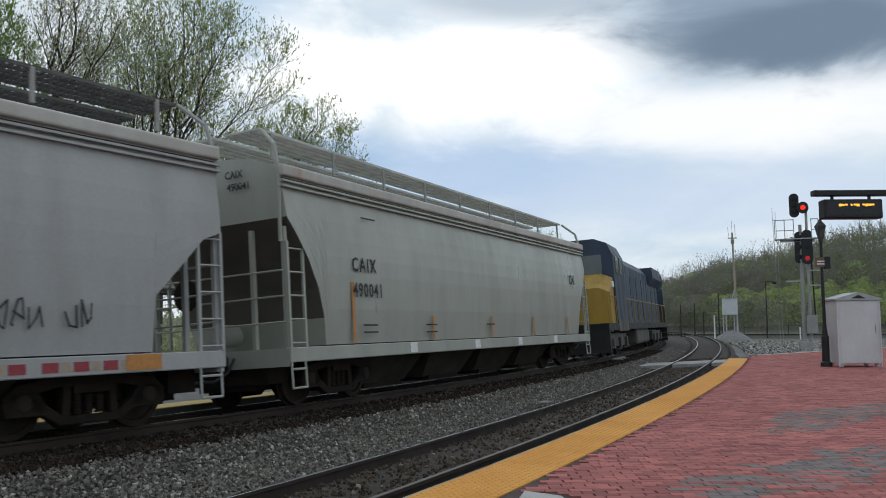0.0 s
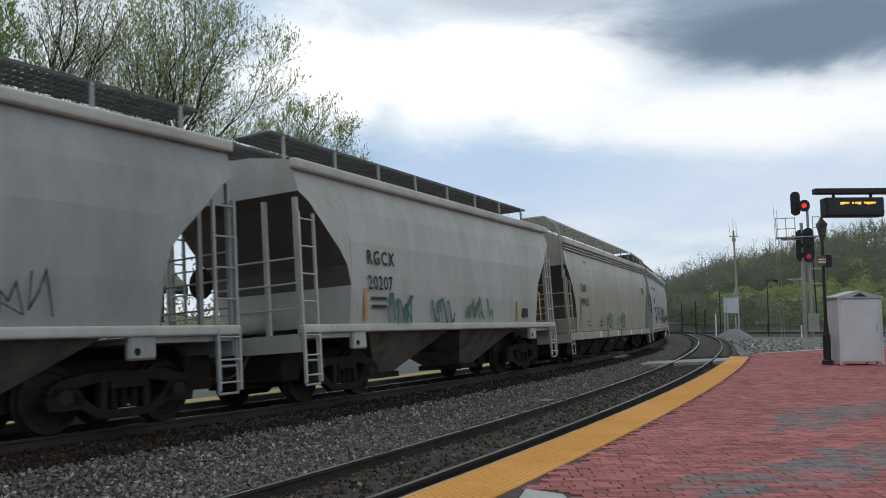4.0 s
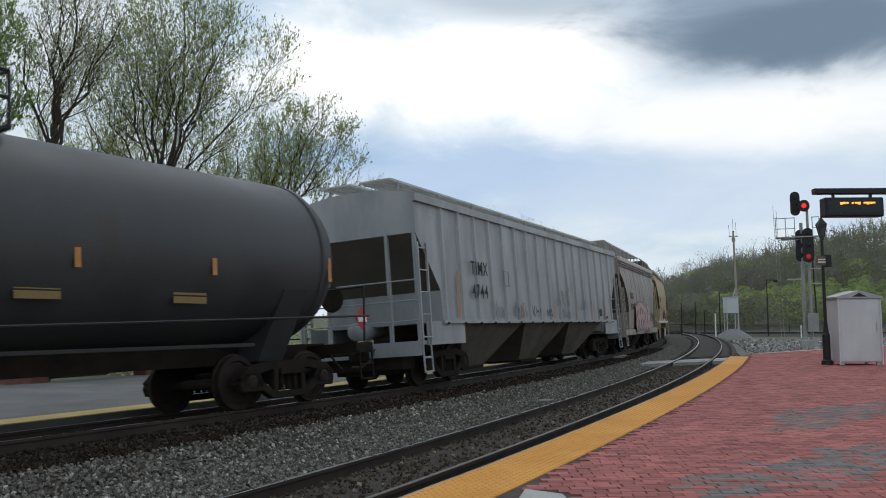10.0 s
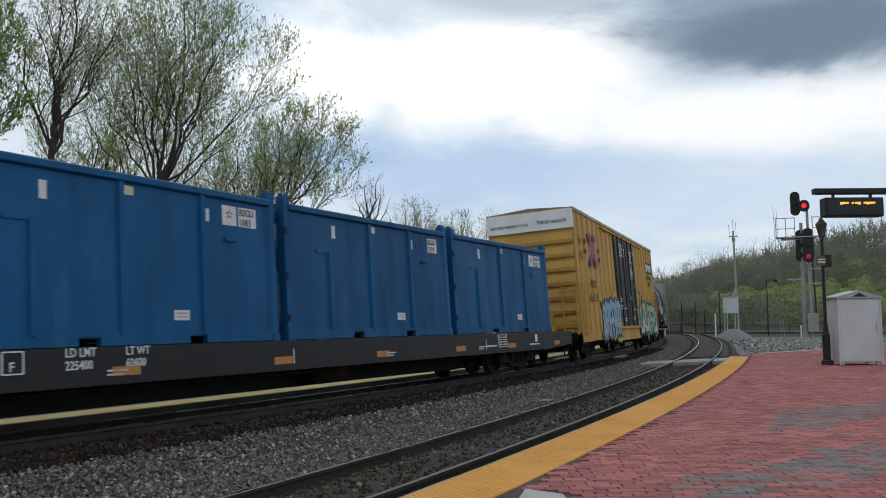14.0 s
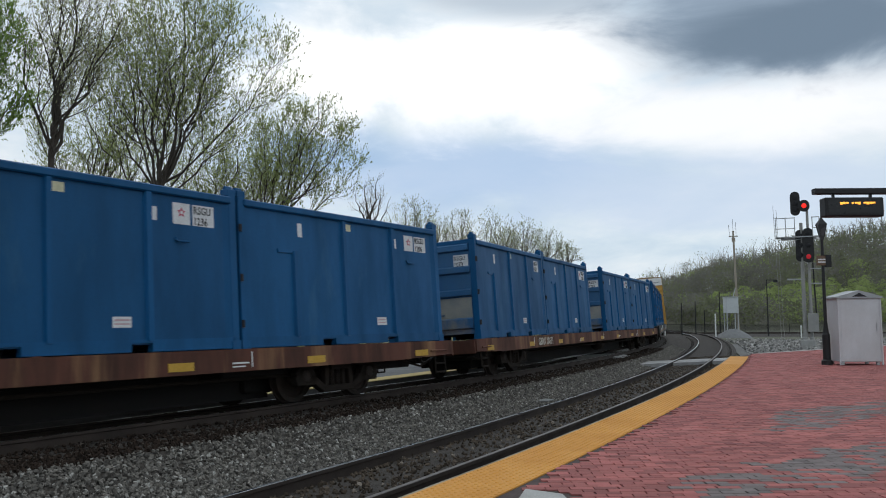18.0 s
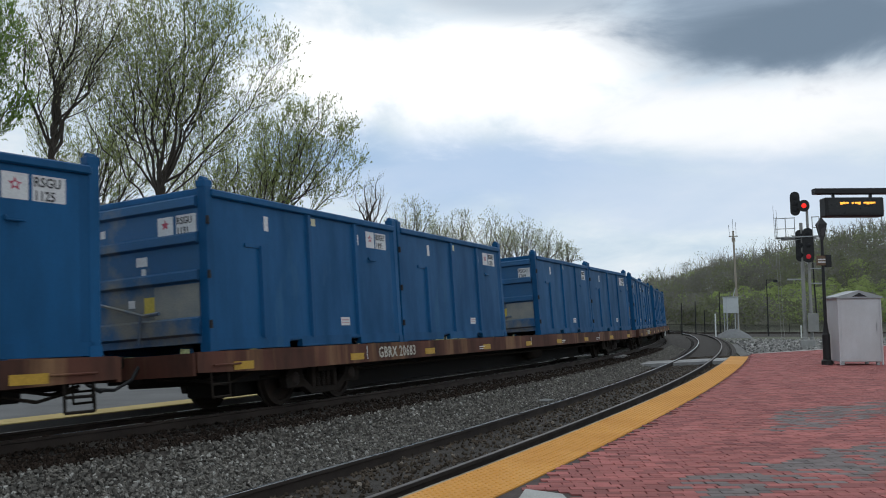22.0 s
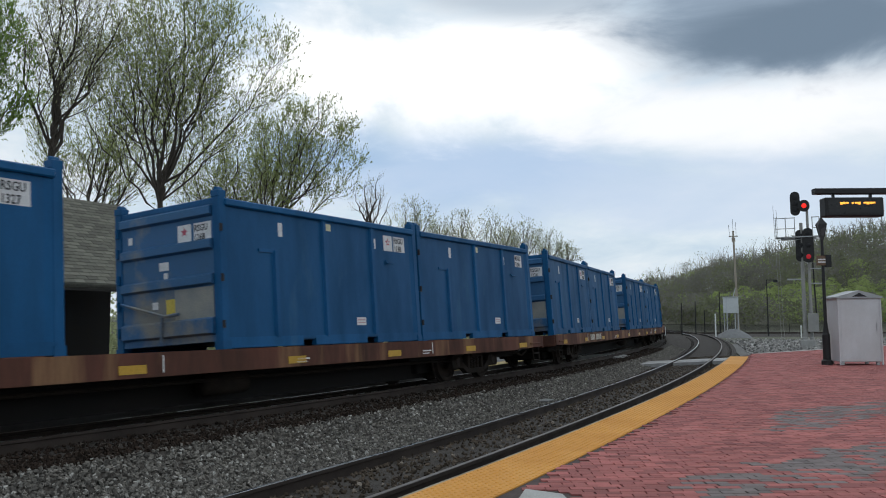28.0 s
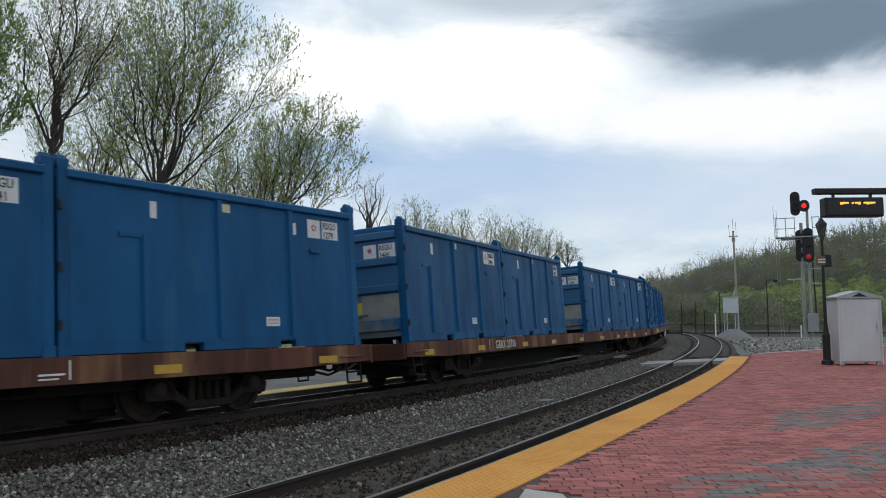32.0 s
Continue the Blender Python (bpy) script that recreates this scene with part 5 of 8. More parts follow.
    graffiti(car, -h + 3.35, 0.6, 3.8, 1.6, ((0.22, 0.38, 0.48), (0.36, 0.30, 0.40)), (0.52, 0.43, 0.12), 31, y)
    graffiti(car, h - 6.3, 0.62, 5.4, 1.6, ((0.33, 0.42, 0.24), (0.48, 0.5, 0.45)), (0.07, 0.36, 0.36), 44, y)
    MOVING.append((car, (front + rear) / 2, h - 2.35))


def ladder_end(x, y, z0, z1, g):
    bm = bmesh.new()
    for yy in (y, y + 0.45):
        box(bm, (x - 0.02, yy - 0.025, z0), (x + 0.02, yy + 0.025, z1))
    for k in range(5):
        z = z0 + 0.15 + (z1 - z0 - 0.3) * k / 4
        tube(bm, (x, y, z), (x, y + 0.45, z), 0.015, 5)
    return bm


def graffiti(car, x0, z0, width, height, fills, cloud, seed, y, grow=0.11, ink=(0.014, 0.016, 0.03)):
    """A bubble-letter piece that cannot be read: a coloured cloud, dark outlines, swollen bars and highlights."""
    r = random.Random(seed)
    bm = bmesh.new()
    for k in range(13):
        blob(bm, x0 + width * (k + 0.5) / 13 + r.uniform(-0.1, 0.1), z0 + height * r.uniform(0.35, 0.72), 0.42, height * r.uniform(0.32, 0.5), y - 0.0008 * k, 18, 0.22, seed + k)
    part("paint_cloud", bm, plain("paint_cloud_%d" % seed, cloud), car, "flat coloured graffiti background")
    y -= 0.016
    n = 7
    for layer, wider, mats in ((0, grow, [plain("outline_%d" % seed, ink)]), (1, 0.0, [plain("fill_%d_%d" % (seed, i), c) for i, c in enumerate(fills)])):
        r2 = random.Random(seed + 5)
        heaps = [bmesh.new() for _ in mats]
        for k in range(n):
            cx = x0 + width * (k + 0.55) / (n + 0.1)
            kind = r2.randrange(3)
            zz = z0 + 0.12 + r2.uniform(0, 0.15)
            hh = height * r2.uniform(0.7, 0.85)
            ww = width / n * 0.5
            yy = y - 0.008 * layer - 0.0007 * k
            segs = {0: [((cx - ww, zz), (cx - ww * 0.8, zz + hh)), ((cx - ww, zz + 0.1), (cx + ww, zz + 0.15)), ((cx + ww * 0.7, zz + hh * 0.4), (cx + ww, zz))],
                    1: [((cx - ww * 0.9, zz), (cx - ww * 0.7, zz + hh)), ((cx - ww * 0.7, zz + hh), (cx + ww, zz + hh * 0.85)), ((cx + ww * 0.9, zz + hh * 0.9), (cx + ww * 0.5, zz + hh * 0.45)), ((cx - ww * 0.8, zz + hh * 0.5), (cx + ww * 0.9, zz))],
                    2: [((cx - ww, zz + hh), (cx + ww, zz + hh * 0.9)), ((cx, zz + hh), (cx - ww * 0.1, zz)), ((cx - ww * 0.7, zz + hh * 0.45), (cx + ww * 0.8, zz + hh * 0.5))]}[kind]
            for i, ((a, b), (c, d)) in enumerate(segs):
                v = Vector((c - a, d - b)).normalized()
                q = Vector((-v.y, v.x)) * (0.13 + wider)
                e = v * (0.08 + wider)
                at = yy - 0.00015 * i
                outline = [(a - e.x * 1.2, b - e.y * 1.2), (a - e.x * 0.4 + q.x, b - e.y * 0.4 + q.y), (c + e.x * 0.4 + q.x * 0.8, d + e.y * 0.4 + q.y * 0.8), (c + e.x * 1.2, d + e.y * 1.2), (c + e.x * 0.4 - q.x, d + e.y * 0.4 - q.y), (a - e.x * 0.4 - q.x * 1.1, b - e.y * 0.4 - q.y * 1.1)]
                prism(heaps[(0 if d + b > 2 * (zz + hh * 0.45) else 1) % len(mats)], outline, at - 0.003, at)
        for bm, m in zip(heaps, mats):
            tagged(part("graffiti", bm, m, car), "swollen graffiti shapes that cannot be read", kind="stuff")


# Near-black steel: the shade under the flat cars is put into its colour.
SHADE_STEEL = surface("tarred_underframe", (0.006, 0.0055, 0.005), (0.018, 0.015, 0.013), 0.7, 1.5, rough=0.95)


def flat_car(front, skin, number, ink, label, seed, lift=0.0, belly=0.35, drop=0.605, depth=0.12):
    """An 89-foot flat car with a deep side sill."""
    length = 27.2
    h = length / 2
    car = new("flat_car")
    tagged(car, label, "flat car", "freight train")
    part("deck", boxes(((-h, -1.33, 0.86), (h, 1.33, 0.935 + lift))), skin, car)
    for y in (-1.36, 1.36):
        sill = bmesh.new()
        prism(sill, [(-h, 0.66), (-h + 2.0, drop), (h - 2.0, drop), (h, 0.66), (h, 0.945 + lift), (-h, 0.945 + lift)], y - 0.03, y + 0.03)
        part("side_sill", sill, skin, car)
    part("center_sill", boxes(((-h, -0.3, 0.55), (h, 0.3, 0.86)), ((-h + 4.6, -belly, depth), (h - 4.6, belly, 0.56))), SHADE_STEEL, car)
    for k in range(9):
        x = -h + 2.2 + (length - 4.4) * k / 8
        part("cross_bearer", boxes(((x - 0.06, -1.32, 0.6), (x + 0.06, 1.32, 0.86))), GRIME, car)
    for g in (-1, 1):
        e = g * h
        part("end_sill", boxes(((min(e, e + g * 0.06), -1.36, 0.62), (max(e, e + g * 0.06), 1.36, 0.93))), skin, car)
        coupler(car, e, g)
        truck(car, g * 10.05)
        # Solid rigging blocks, coloured as dark as the shade around the trucks.
        part("brake_rigging", soft(boxes(((g * 10.05 - 1.7, -0.5, 0.22), (g * 10.05 + 1.7, 0.5, 0.84)), ((g * 10.05 - 2.6, -0.9, 0.45), (g * 10.05 + 2.6, 0.9, 0.84))), 0.03), SHADE_STEEL, car)
        part("train_line", bars(0.022, [(e - g * 1.7, -1.1, 0.62), (e - g * 0.9, -1.12, 0.45), (e - g * 0.3, -1.0, 0.56)], [(e - g * 1.6, -1.0, 0.7), (e - g * 0.6, -0.9, 0.52), (e - g * 0.05, -0.6, 0.6)]), GRIME, car)
        for y in (-1.36, 1.36):
            stirrup(car, e - g * 0.5 - 0.2, y, GRIME, 0.3, 0.66)
        part("hand_rail", bars(0.016, [(e - g * 0.9, -1.42, 0.75), (e - g * 0.3, -1.42, 0.75)]), skin, car)
    part("air_reservoir", lathe(bmesh.new(), [(0.04, -0.5), (0.18, -0.45), (0.18, 0.45), (0.04, 0.5)], 12, "x", (2.0, -0.75, 0.42)), GRIME, car, smooth=True)
    part("brake_pipe", bars(0.03, [(-h + 2, -0.9, 0.5), (h - 2, -0.9, 0.48)]), GRIME, car)
    r = random.Random(seed)
    tape = ORANGE if ink is CHALK and skin.name.startswith("black") else YELLOW_TAPE
    for k in range(9):
        x = -h + 0.9 + k * (length - 2.4) / 8 + r.uniform(-0.25, 0.25)
        plates(tape, car, "reflector", (x, 0.66, x + 0.46, 0.78), y=-1.392)
    for x in (-h + 4.6, 0.2, h - 6.0):
        plates(CHALK, car, "lashing_mark", (x, 0.66, x + 0.02, 0.9), y=-1.392)
    for x in (3.1, 7.2, -3.6):
        plates(CHALK, car, "stencil_bar", (x, 0.72, x + 0.34, 0.745), (x, 0.67, x + 0.26, 0.69), y=-1.392)
    if number:
        lettering(number, 0.29, ink, car, (-h + 5.05, -1.393, 0.67), 0.9, 1.12)
    else:
        plates(ink, car, "lettering_bar", *[(-h + 5.1 + 0.2 * k, 0.68, -h + 5.22 + 0.2 * k, 0.88) for k in (0, 1, 2, 3, 5, 6, 7, 8, 9)], y=-1.392)
    MOVING.append((car, front - h, 10.05))
    return car


# ---- waste containers ----
BLUE = paint("blue_container_paint", (0.0035, 0.086, 0.222), (0.004, 0.056, 0.14), 0.8, (0.035, 0.13, 0.23), (0.62, 0.84), rough=0.52, random=0.12, gloss=0.2)
SCUFFED = surface("scuffed_blue_door_paint", (0.014, 0.098, 0.235), (0.05, 0.11, 0.18), 0.6, 1.0, rough=0.6, third=(0.22, 0.205, 0.165), third_at=(0.52, 0.66), third_scale=0.7)
BARE = surface("bare_scuffed_steel", (0.3, 0.29, 0.25), (0.12, 0.16, 0.2), 0.7, 1.6, rough=0.6, third=(0.03, 0.1, 0.2), third_at=(0.6, 0.7), third_scale=1.4)
LABEL = surface("white_sticker", (0.66, 0.66, 0.66), (0.5, 0.5, 0.5), 0.5, 5.0, rough=0.5)
CL, CW, CH = 5.91, 1.22, 2.43


def container_parts():
    """Open-top steel waste container, lower end of its frame at z = 0; x forward, door at the rear."""
    h = CL / 2
    out = []

    def add(name, bm, mat, label="", smooth=False):
        out.append((name, mesh_of(name, bm, smooth), mat, label))
    add("side_wall", boxes(((-h + 0.1, -CW + 0.03, 0.1), (h - 0.1, -CW + 0.07, CH - 0.12))), BLUE)
    add("side_wall", boxes(((-h + 0.1, CW - 0.07, 0.1), (h - 0.1, CW - 0.03, CH - 0.12))), BLUE)
    add("front_wall", boxes(((h - 0.12, -CW + 0.08, 0.1), (h - 0.08, CW - 0.08, CH - 0.2))), BLUE)
    add("floor_plate", boxes(((-h + 0.1, -CW + 0.07, 0.12), (h - 0.1, CW - 0.07, 0.16))), BLUE)
    for y in (-CW, CW):
        g = -1 if y < 0 else 1
        y0, y1 = min(y, y - g * 0.1), max(y, y - g * 0.1)
        for x0, x1 in ((-h + 0.1, -h + 1.95), (-h + 2.3, h - 2.02), (h - 1.67, h - 0.1)):
            add("bottom_rail", boxes(((x0, y0, 0.0), (x1, y1, 0.17))), BLUE)
        for x0 in (-h + 1.95, h - 2.02):
            add("pocket_lip", boxes(((x0, y0, 0.12), (x0 + 0.35, y1, 0.17))), BLUE)
            # A black plate set back in the opening paints the recess's shade.
            add("fork_pocket", boxes(((x0, y - g * 0.4 - 0.01, 0.0), (x0 + 0.35, y - g * 0.4 + 0.01, 0.12))), INK, "black plate for the shade inside a fork-lift pocket")
        add("top_rail", soft(boxes(((-h + 0.12, min(y + g * 0.03, y - g * 0.14), CH - 0.16), (h - 0.12, max(y + g * 0.03, y - g * 0.14), CH - 0.04))), 0.02), BLUE)
        for x in (-h, h - 0.16):
            add("corner_post", soft(boxes(((x, min(y, y - g * 0.16), 0.0), (x + 0.16, max(y, y - g * 0.16), CH))), 0.012), BLUE)
        for x in (-h - 0.01, h - 0.17):
            lug = bmesh.new()
            box(lug, (x, min(y, y - g * 0.17), CH - 0.02), (x + 0.18, max(y, y - g * 0.17), CH + 0.09))
            tube(lug, (x + 0.02, y - g * 0.09, CH + 0.10), (x + 0.16, y - g * 0.09, CH + 0.10), 0.05, 8)
            add("lifting_lug", soft(lug, 0.008), BLUE)
            add("corner_casting", boxes(((x, min(y + g * 0.012, y - g * 0.17), -0.028), (x + 0.18, max(y + g * 0.012, y - g * 0.17), 0.12))), BLUE)
        # a raised door frame, tapering posts and the end gusset on each side
        for x0, x1 in ((h - 1.77, h - 1.65), (-h + 2.6, -h + 2.71), (-h + 1.24, -h + 1.35)):
            zt = 1.62 if abs(x0 + h - 1.24) < 0.01 else CH - 0.16
            add("side_post", hull(bmesh.new(), [[Vector((x0, y - g * 0.05, z)), Vector((x0 + 0.03, y + g * 0.02, z)), Vector((x1 + 0.0, y + g * 0.02, z)), Vector((x1 + 0.01, y - g * 0.05, z))] for z in (0.15, zt)]), BLUE)
        add("cross_brace", boxes(((-h + 0.9, min(y - g * 0.05, y - g * 0.01), 1.58), (-h + 1.36, max(y - g * 0.05, y - g * 0.01), 1.64))), BLUE)
        add("handle", bars(0.015, [(h - 1.2, y - g * 0.02, 1.66), (h - 1.2, y + g * 0.01, 1.6), (h - 0.98, y + g * 0.01, 1.6)]), BLUE)
        add("gusset", hull(bmesh.new(), [[Vector((h - 0.4, y - g * 0.06, z)), Vector((h - 0.16, y - g * 0.005, z)), Vector((h - 0.16, y - g * 0.1, z))] for z in (0.17, CH - 0.18)]), BLUE)
    # door end: hinged leaf with broad ribs, hinge pins and a diagonal locking bar
    add("door_leaf", boxes(((-h + 0.02, -CW + 0.16, 0.12), (-h + 0.06, CW - 0.16, CH - 0.1))), SCUFFED, "scuffed blue rear door")
    for z, t in ((CH - 0.32, 0.2), (CH - 0.86, 0.2), (CH - 1.42, 0.2), (0.22, 0.3)):
        add("door_rib", hull(bmesh.new(), [[Vector((-h + 0.03, y, z)), Vector((-h - 0.05, y, z + 0.04)), Vector((-h - 0.05, y, z + t - 0.04)), Vector((-h + 0.03, y, z + t))] for y in (-CW + 0.17, CW - 0.17)]), SCUFFED)
    add("worn_panel", boxes(((-h + 0.008, -CW + 0.18, 0.5), (-h + 0.024, -0.18, 1.0))), BARE, "door corner worn to bare grey steel")
    add("hinge", bars(0.035, *[[(-h - 0.02, CW - 0.08, z), (-h - 0.02, CW - 0.08, z + 0.16)] for z in (0.3, 0.75, 1.2, 1.65, 2.0)]), BLUE)
    add("latch_pin", bars(0.03, *[[(-h + 0.02, -CW - 0.012, z), (-h + 0.02, -CW - 0.012, z + 0.12)] for z in (0.32, 1.05, 1.85)]), INK)
    add("locking_bar", bars(0.028, [(-h - 0.06, CW - 0.2, 0.86), (-h - 0.09, -0.05, 0.58)], [(-h - 0.09, -0.05, 0.58), (-h - 0.08, -0.35, 0.6)], [(-h - 0.05, 0.1, 0.15), (-h - 0.09, 0.02, 0.6)]), SCUFFED)
    add("front_rail", soft(boxes(((h - 0.13, -CW + 0.1, CH - 0.2), (h - 0.02, CW - 0.1, CH - 0.06))), 0.015), BLUE)
    add("rear_rail", soft(boxes(((-h + 0.02, -CW + 0.1, CH - 0.14), (-h + 0.13, CW - 0.1, CH - 0.02))), 0.015), BLUE)
    return out


PARTS = container_parts()
MARK_RED = plain("pink_red_print", (0.45, 0.08, 0.12))
PALE_STICKER = plain("faded_yellow_sticker", (0.6, 0.58, 0.38))
CAUTION = plain("yellow_sticker", (0.6, 0.46, 0.08))


def container(number, both=True, seed=0):
    """One container with its stickers and its number."""
    base = new("waste_container")
    tagged(base, "blue open-top steel waste container on a flat wagon", "container", "waste containers")
    for name, me, mat, label in PARTS:
        part(name, me, mat, base, label)
    h = CL / 2
    y = -CW + 0.03
    r = random.Random(seed)
    part("number_plate", boxes(((h - 0.87, y - 0.004, 1.86), (h - 0.45, y, 2.18))), LABEL, base, "white number sticker")
    lettering("RSGU\n" + number, 0.165, INK, base, (h - 0.855, y - 0.006, 2.04), 0.84)
    if both:
        part("badge", boxes(((h - 1.24, y - 0.004, 1.86), (h - 0.92, y, 2.18))), LABEL, base, "white sticker with a small red star shape")
        star = [(h - 1.08 + (0.085 if k % 2 == 0 else 0.04) * math.sin(k * math.pi / 5), 2.04 + (0.085 if k % 2 == 0 else 0.04) * math.cos(k * math.pi / 5)) for k in range(10)]
        part("badge_star", prism(bmesh.new(), star, y - 0.007, y - 0.004), MARK_RED, base)
        part("badge_centre", prism(bmesh.new(), [(h - 1.08 + 0.03 * math.sin(k), 2.04 + 0.03 * math.cos(k)) for k in range(6)], y - 0.009, y - 0.006), LABEL, base)
    for x, z, w2, z2, mat in ((-h + 1.42, 1.88, 0.11, 0.24, LABEL), (-h + 2.72, 2.1, 0.19, 0.13, PALE_STICKER), (h - 1.62, 1.88, 0.09, 0.2, LABEL), (h - 2.3, 0.34, 0.3, 0.15, LABEL)):
        part("sticker", boxes(((x, y - 0.004, z), (x + w2, y, z + z2))), mat, base)
    part("sticker_print", boxes(((h - 2.27, y - 0.006, 0.43), (h - 2.03, y - 0.004, 0.455)), ((h - 2.27, y - 0.006, 0.38), (h - 2.03, y - 0.004, 0.4))), plain("faded_red_print", (0.52, 0.34, 0.35)), base, "faded red line of print")
    # the same on the door end
    x = -h + 0.018
    part("number_plate", boxes(((x - 0.004, -CW + 0.2, 1.76), (x, -CW + 0.58, 2.04))), LABEL, base)
    lettering("RSGU\n" + number, 0.15, INK, base, pose(x - 0.007, -CW + 0.57, 1.905, 90, 0, -90), 0.8)
    if both:
        part("badge", boxes(((x - 0.004, -CW + 0.64, 1.76), (x, -CW + 0.94, 2.04))), LABEL, base)
        part("badge_star", prism(bmesh.new(), [(-CW + 0.79 + (0.08 if k % 2 == 0 else 0.035) * math.sin(k * math.pi / 5), 1.92 + (0.08 if k % 2 == 0 else 0.035) * math.cos(k * math.pi / 5)) for k in range(10)], x - 0.007, x - 0.004, "x"), MARK_RED, base)
    for y0, z0, w2, z2, mat in ((-0.05, 1.34, 0.22, 0.14, LABEL), (-0.02, 1.18, 0.09, 0.12, LABEL), (-0.25, 0.62, 0.28, 0.24, CAUTION), (0.22, 0.72, 0.13, 0.12, LABEL), (0.8, 1.86, 0.1, 0.12, LABEL)):
        part("sticker", boxes(((x - 0.004, y0, z0), (x, y0 + w2, z0 + z2))), mat, base)
    return base


def locomotive(front, rear, label, trailing):
    """A six-axle diesel in dark blue with a yellow nose and grey running gear. The cab is at the front, or at the rear."""
    length = front - rear
    h = length / 2
    car = new("diesel_locomotive")
    tagged(car, label, "locomotive", "freight train")
    blue = paint("faded_blue_loco_paint", (0.042, 0.062, 0.098), (0.03, 0.036, 0.045), 0.7)
    yellow = paint("yellow_loco_paint", (0.40, 0.25, 0.045), (0.2, 0.13, 0.05), 0.8)
    grey = paint("grey_running_gear_paint", (0.10, 0.095, 0.085), (0.05, 0.045, 0.04), 0.7)
    g = -1 if trailing else 1
    part("frame", boxes(((-h, -1.5, 1.05), (h, 1.5, 1.32))), BLACK, car)
    part("fuel_tank", soft(boxes(((-2.6, -1.35, 0.35), (2.6, 1.35, 1.05))), 0.12, 2), grey, car)
    x0, x1 = sorted((g * (h - 5.4), -g * (h - 0.6)))
    part("hood", hull(bmesh.new(), [[Vector((x, y, z)) for y, z in ((-1.1, 1.32), (-1.1, 4.0), (-0.8, 4.4), (0.8, 4.4), (1.1, 4.0), (1.1, 1.32))] for x in (x0, x1)]), blue, car)
    r0, r1 = sorted((-g * (h - 0.8), -g * (h - 5.6)))
    part("radiator", hull(bmesh.new(), [[Vector((x, y, z)) for y, z in ((-0.98, 3.3), (-1.45, 3.85), (-1.4, 4.45), (1.4, 4.45), (1.45, 3.85), (0.98, 3.3))] for x in (r0, r1)]), blue, car, "flared radiator section")
    c0, c1 = sorted((g * (h - 2.5), g * (h - 5.4)))
    part("cab", hull(bmesh.new(), [[Vector((x, y, z)) for y, z in ((-1.5, 1.32), (-1.5, 4.0), (-1.28, 4.5), (-0.8, 4.7), (0.8, 4.7), (1.28, 4.5), (1.5, 4.0), (1.5, 1.32))] for x in (c0, c1)]), blue, car)
    cf = g * (h - 2.5)
    part("nose", hull(bmesh.new(), [[Vector((x, y, z)) for y, z in ((-1.42, 1.1), (-1.42, t), (-1.0, t + 0.2), (1.0, t + 0.2), (1.42, t), (1.42, 1.1))] for x, t in ((g * (h - 2.5), 3.1), (g * (h - 2.2), 3.05), (g * (h - 1.5), 2.5))]), yellow, car)
    part("skirt", boxes(((min(cf, cf - g * 2.9), -1.52, 1.0), (max(cf, cf - g * 2.9), 1.52, 1.45))), grey, car, "dirty grey lower cab side")
    tail = -g * (h - 0.6)
    part("tail_panel", boxes(((min(tail, tail + g * 2.6), -0.98, 1.5), (max(tail, tail + g * 2.6), 0.98, 2.9))), yellow, car, "dull yellow rear hood panel")
    for y in (-0.95, 0.15):
        part("windshield", boxes(((cf - 0.03, y - 0.1, 3.3), (cf + 0.03, y + 0.85, 4.05))), PALE_GLASS, car)
    for y in (-1.51, 1.51):
        for a in (0.4, 1.5):
            part("side_window", boxes(((min(cf - g * a, cf - g * (a + 0.8)), y - 0.02, 3.3), (max(cf - g * a, cf - g * (a + 0.8)), y + 0.02, 4.0))), PALE_GLASS, car)
    part("number_board", boxes(((cf + g * 0.3 - 0.2, -1.46, 2.72), (cf + g * 0.3 + 0.25, -1.41, 2.95))), CHALK, car)
    for k in range(8):
        x = x0 + 0.8 + k * (x1 - x0 - 1.6) / 7
        part("hood_door", boxes(((x - 0.55, -1.12, 1.5), (x + 0.55, -1.1, 3.6))), blue, car)
    part("exhaust_stack", boxes(((-0.6, -0.5, 4.2), (0.6, 0.5, 4.55))), BLACK, car)
    part("handrail", bars(0.02, [(-h + 0.4, -1.48, 2.35), (h - 0.4, -1.48, 2.35)], *[[(-h + 0.4 + k * (length - 0.8) / 12, -1.48, 1.3), (-h + 0.4 + k * (length - 0.8) / 12, -1.48, 2.35)] for k in range(13)]), yellow if trailing else grey, car, "pipe handrail")
    for e in (-1, 1):
        part("pilot", boxes(((min(e * h, e * (h - 0.25)), -1.5, 0.25), (max(e * h, e * (h - 0.25)), 1.5, 1.3))), BLACK, car)
        for y in (-1.35, 1.35):
            part("steps", boxes(*[((min(e * (h - 0.3), e * (h - 0.8)), y - 0.18, z), (max(e * (h - 0.3), e * (h - 0.8)), y + 0.18, z + 0.04)) for z in (0.4, 0.7, 1.0)]), grey, car)
        coupler(car, e * h, e)
        body = part("truck", boxes(((e * (h - 4.2) - 2.3, -1.22, 0.42), (e * (h - 4.2) + 2.3, -1.02, 0.9)), ((e * (h - 4.2) - 2.3, 1.02, 0.42), (e * (h - 4.2) + 2.3, 1.22, 0.9)), ((e * (h - 4.2) - 2.0, -1.0, 0.5), (e * (h - 4.2) + 2.0, 1.0, 0.95))), grey, car, "six-wheel locomotive truck")
        for k in (-1, 0, 1):
            part("wheelset", shape("wheelset", wheelset_mesh), WHEEL, body, at=(e * (h - 4.2) + k * 1.85, 0, 0.47))
            part("axle_box", boxes(((e * (h - 4.2) + k * 1.85 - 0.2, -1.32, 0.35), (e * (h - 4.2) + k * 1.85 + 0.2, -1.2, 0.75))), grey, body)
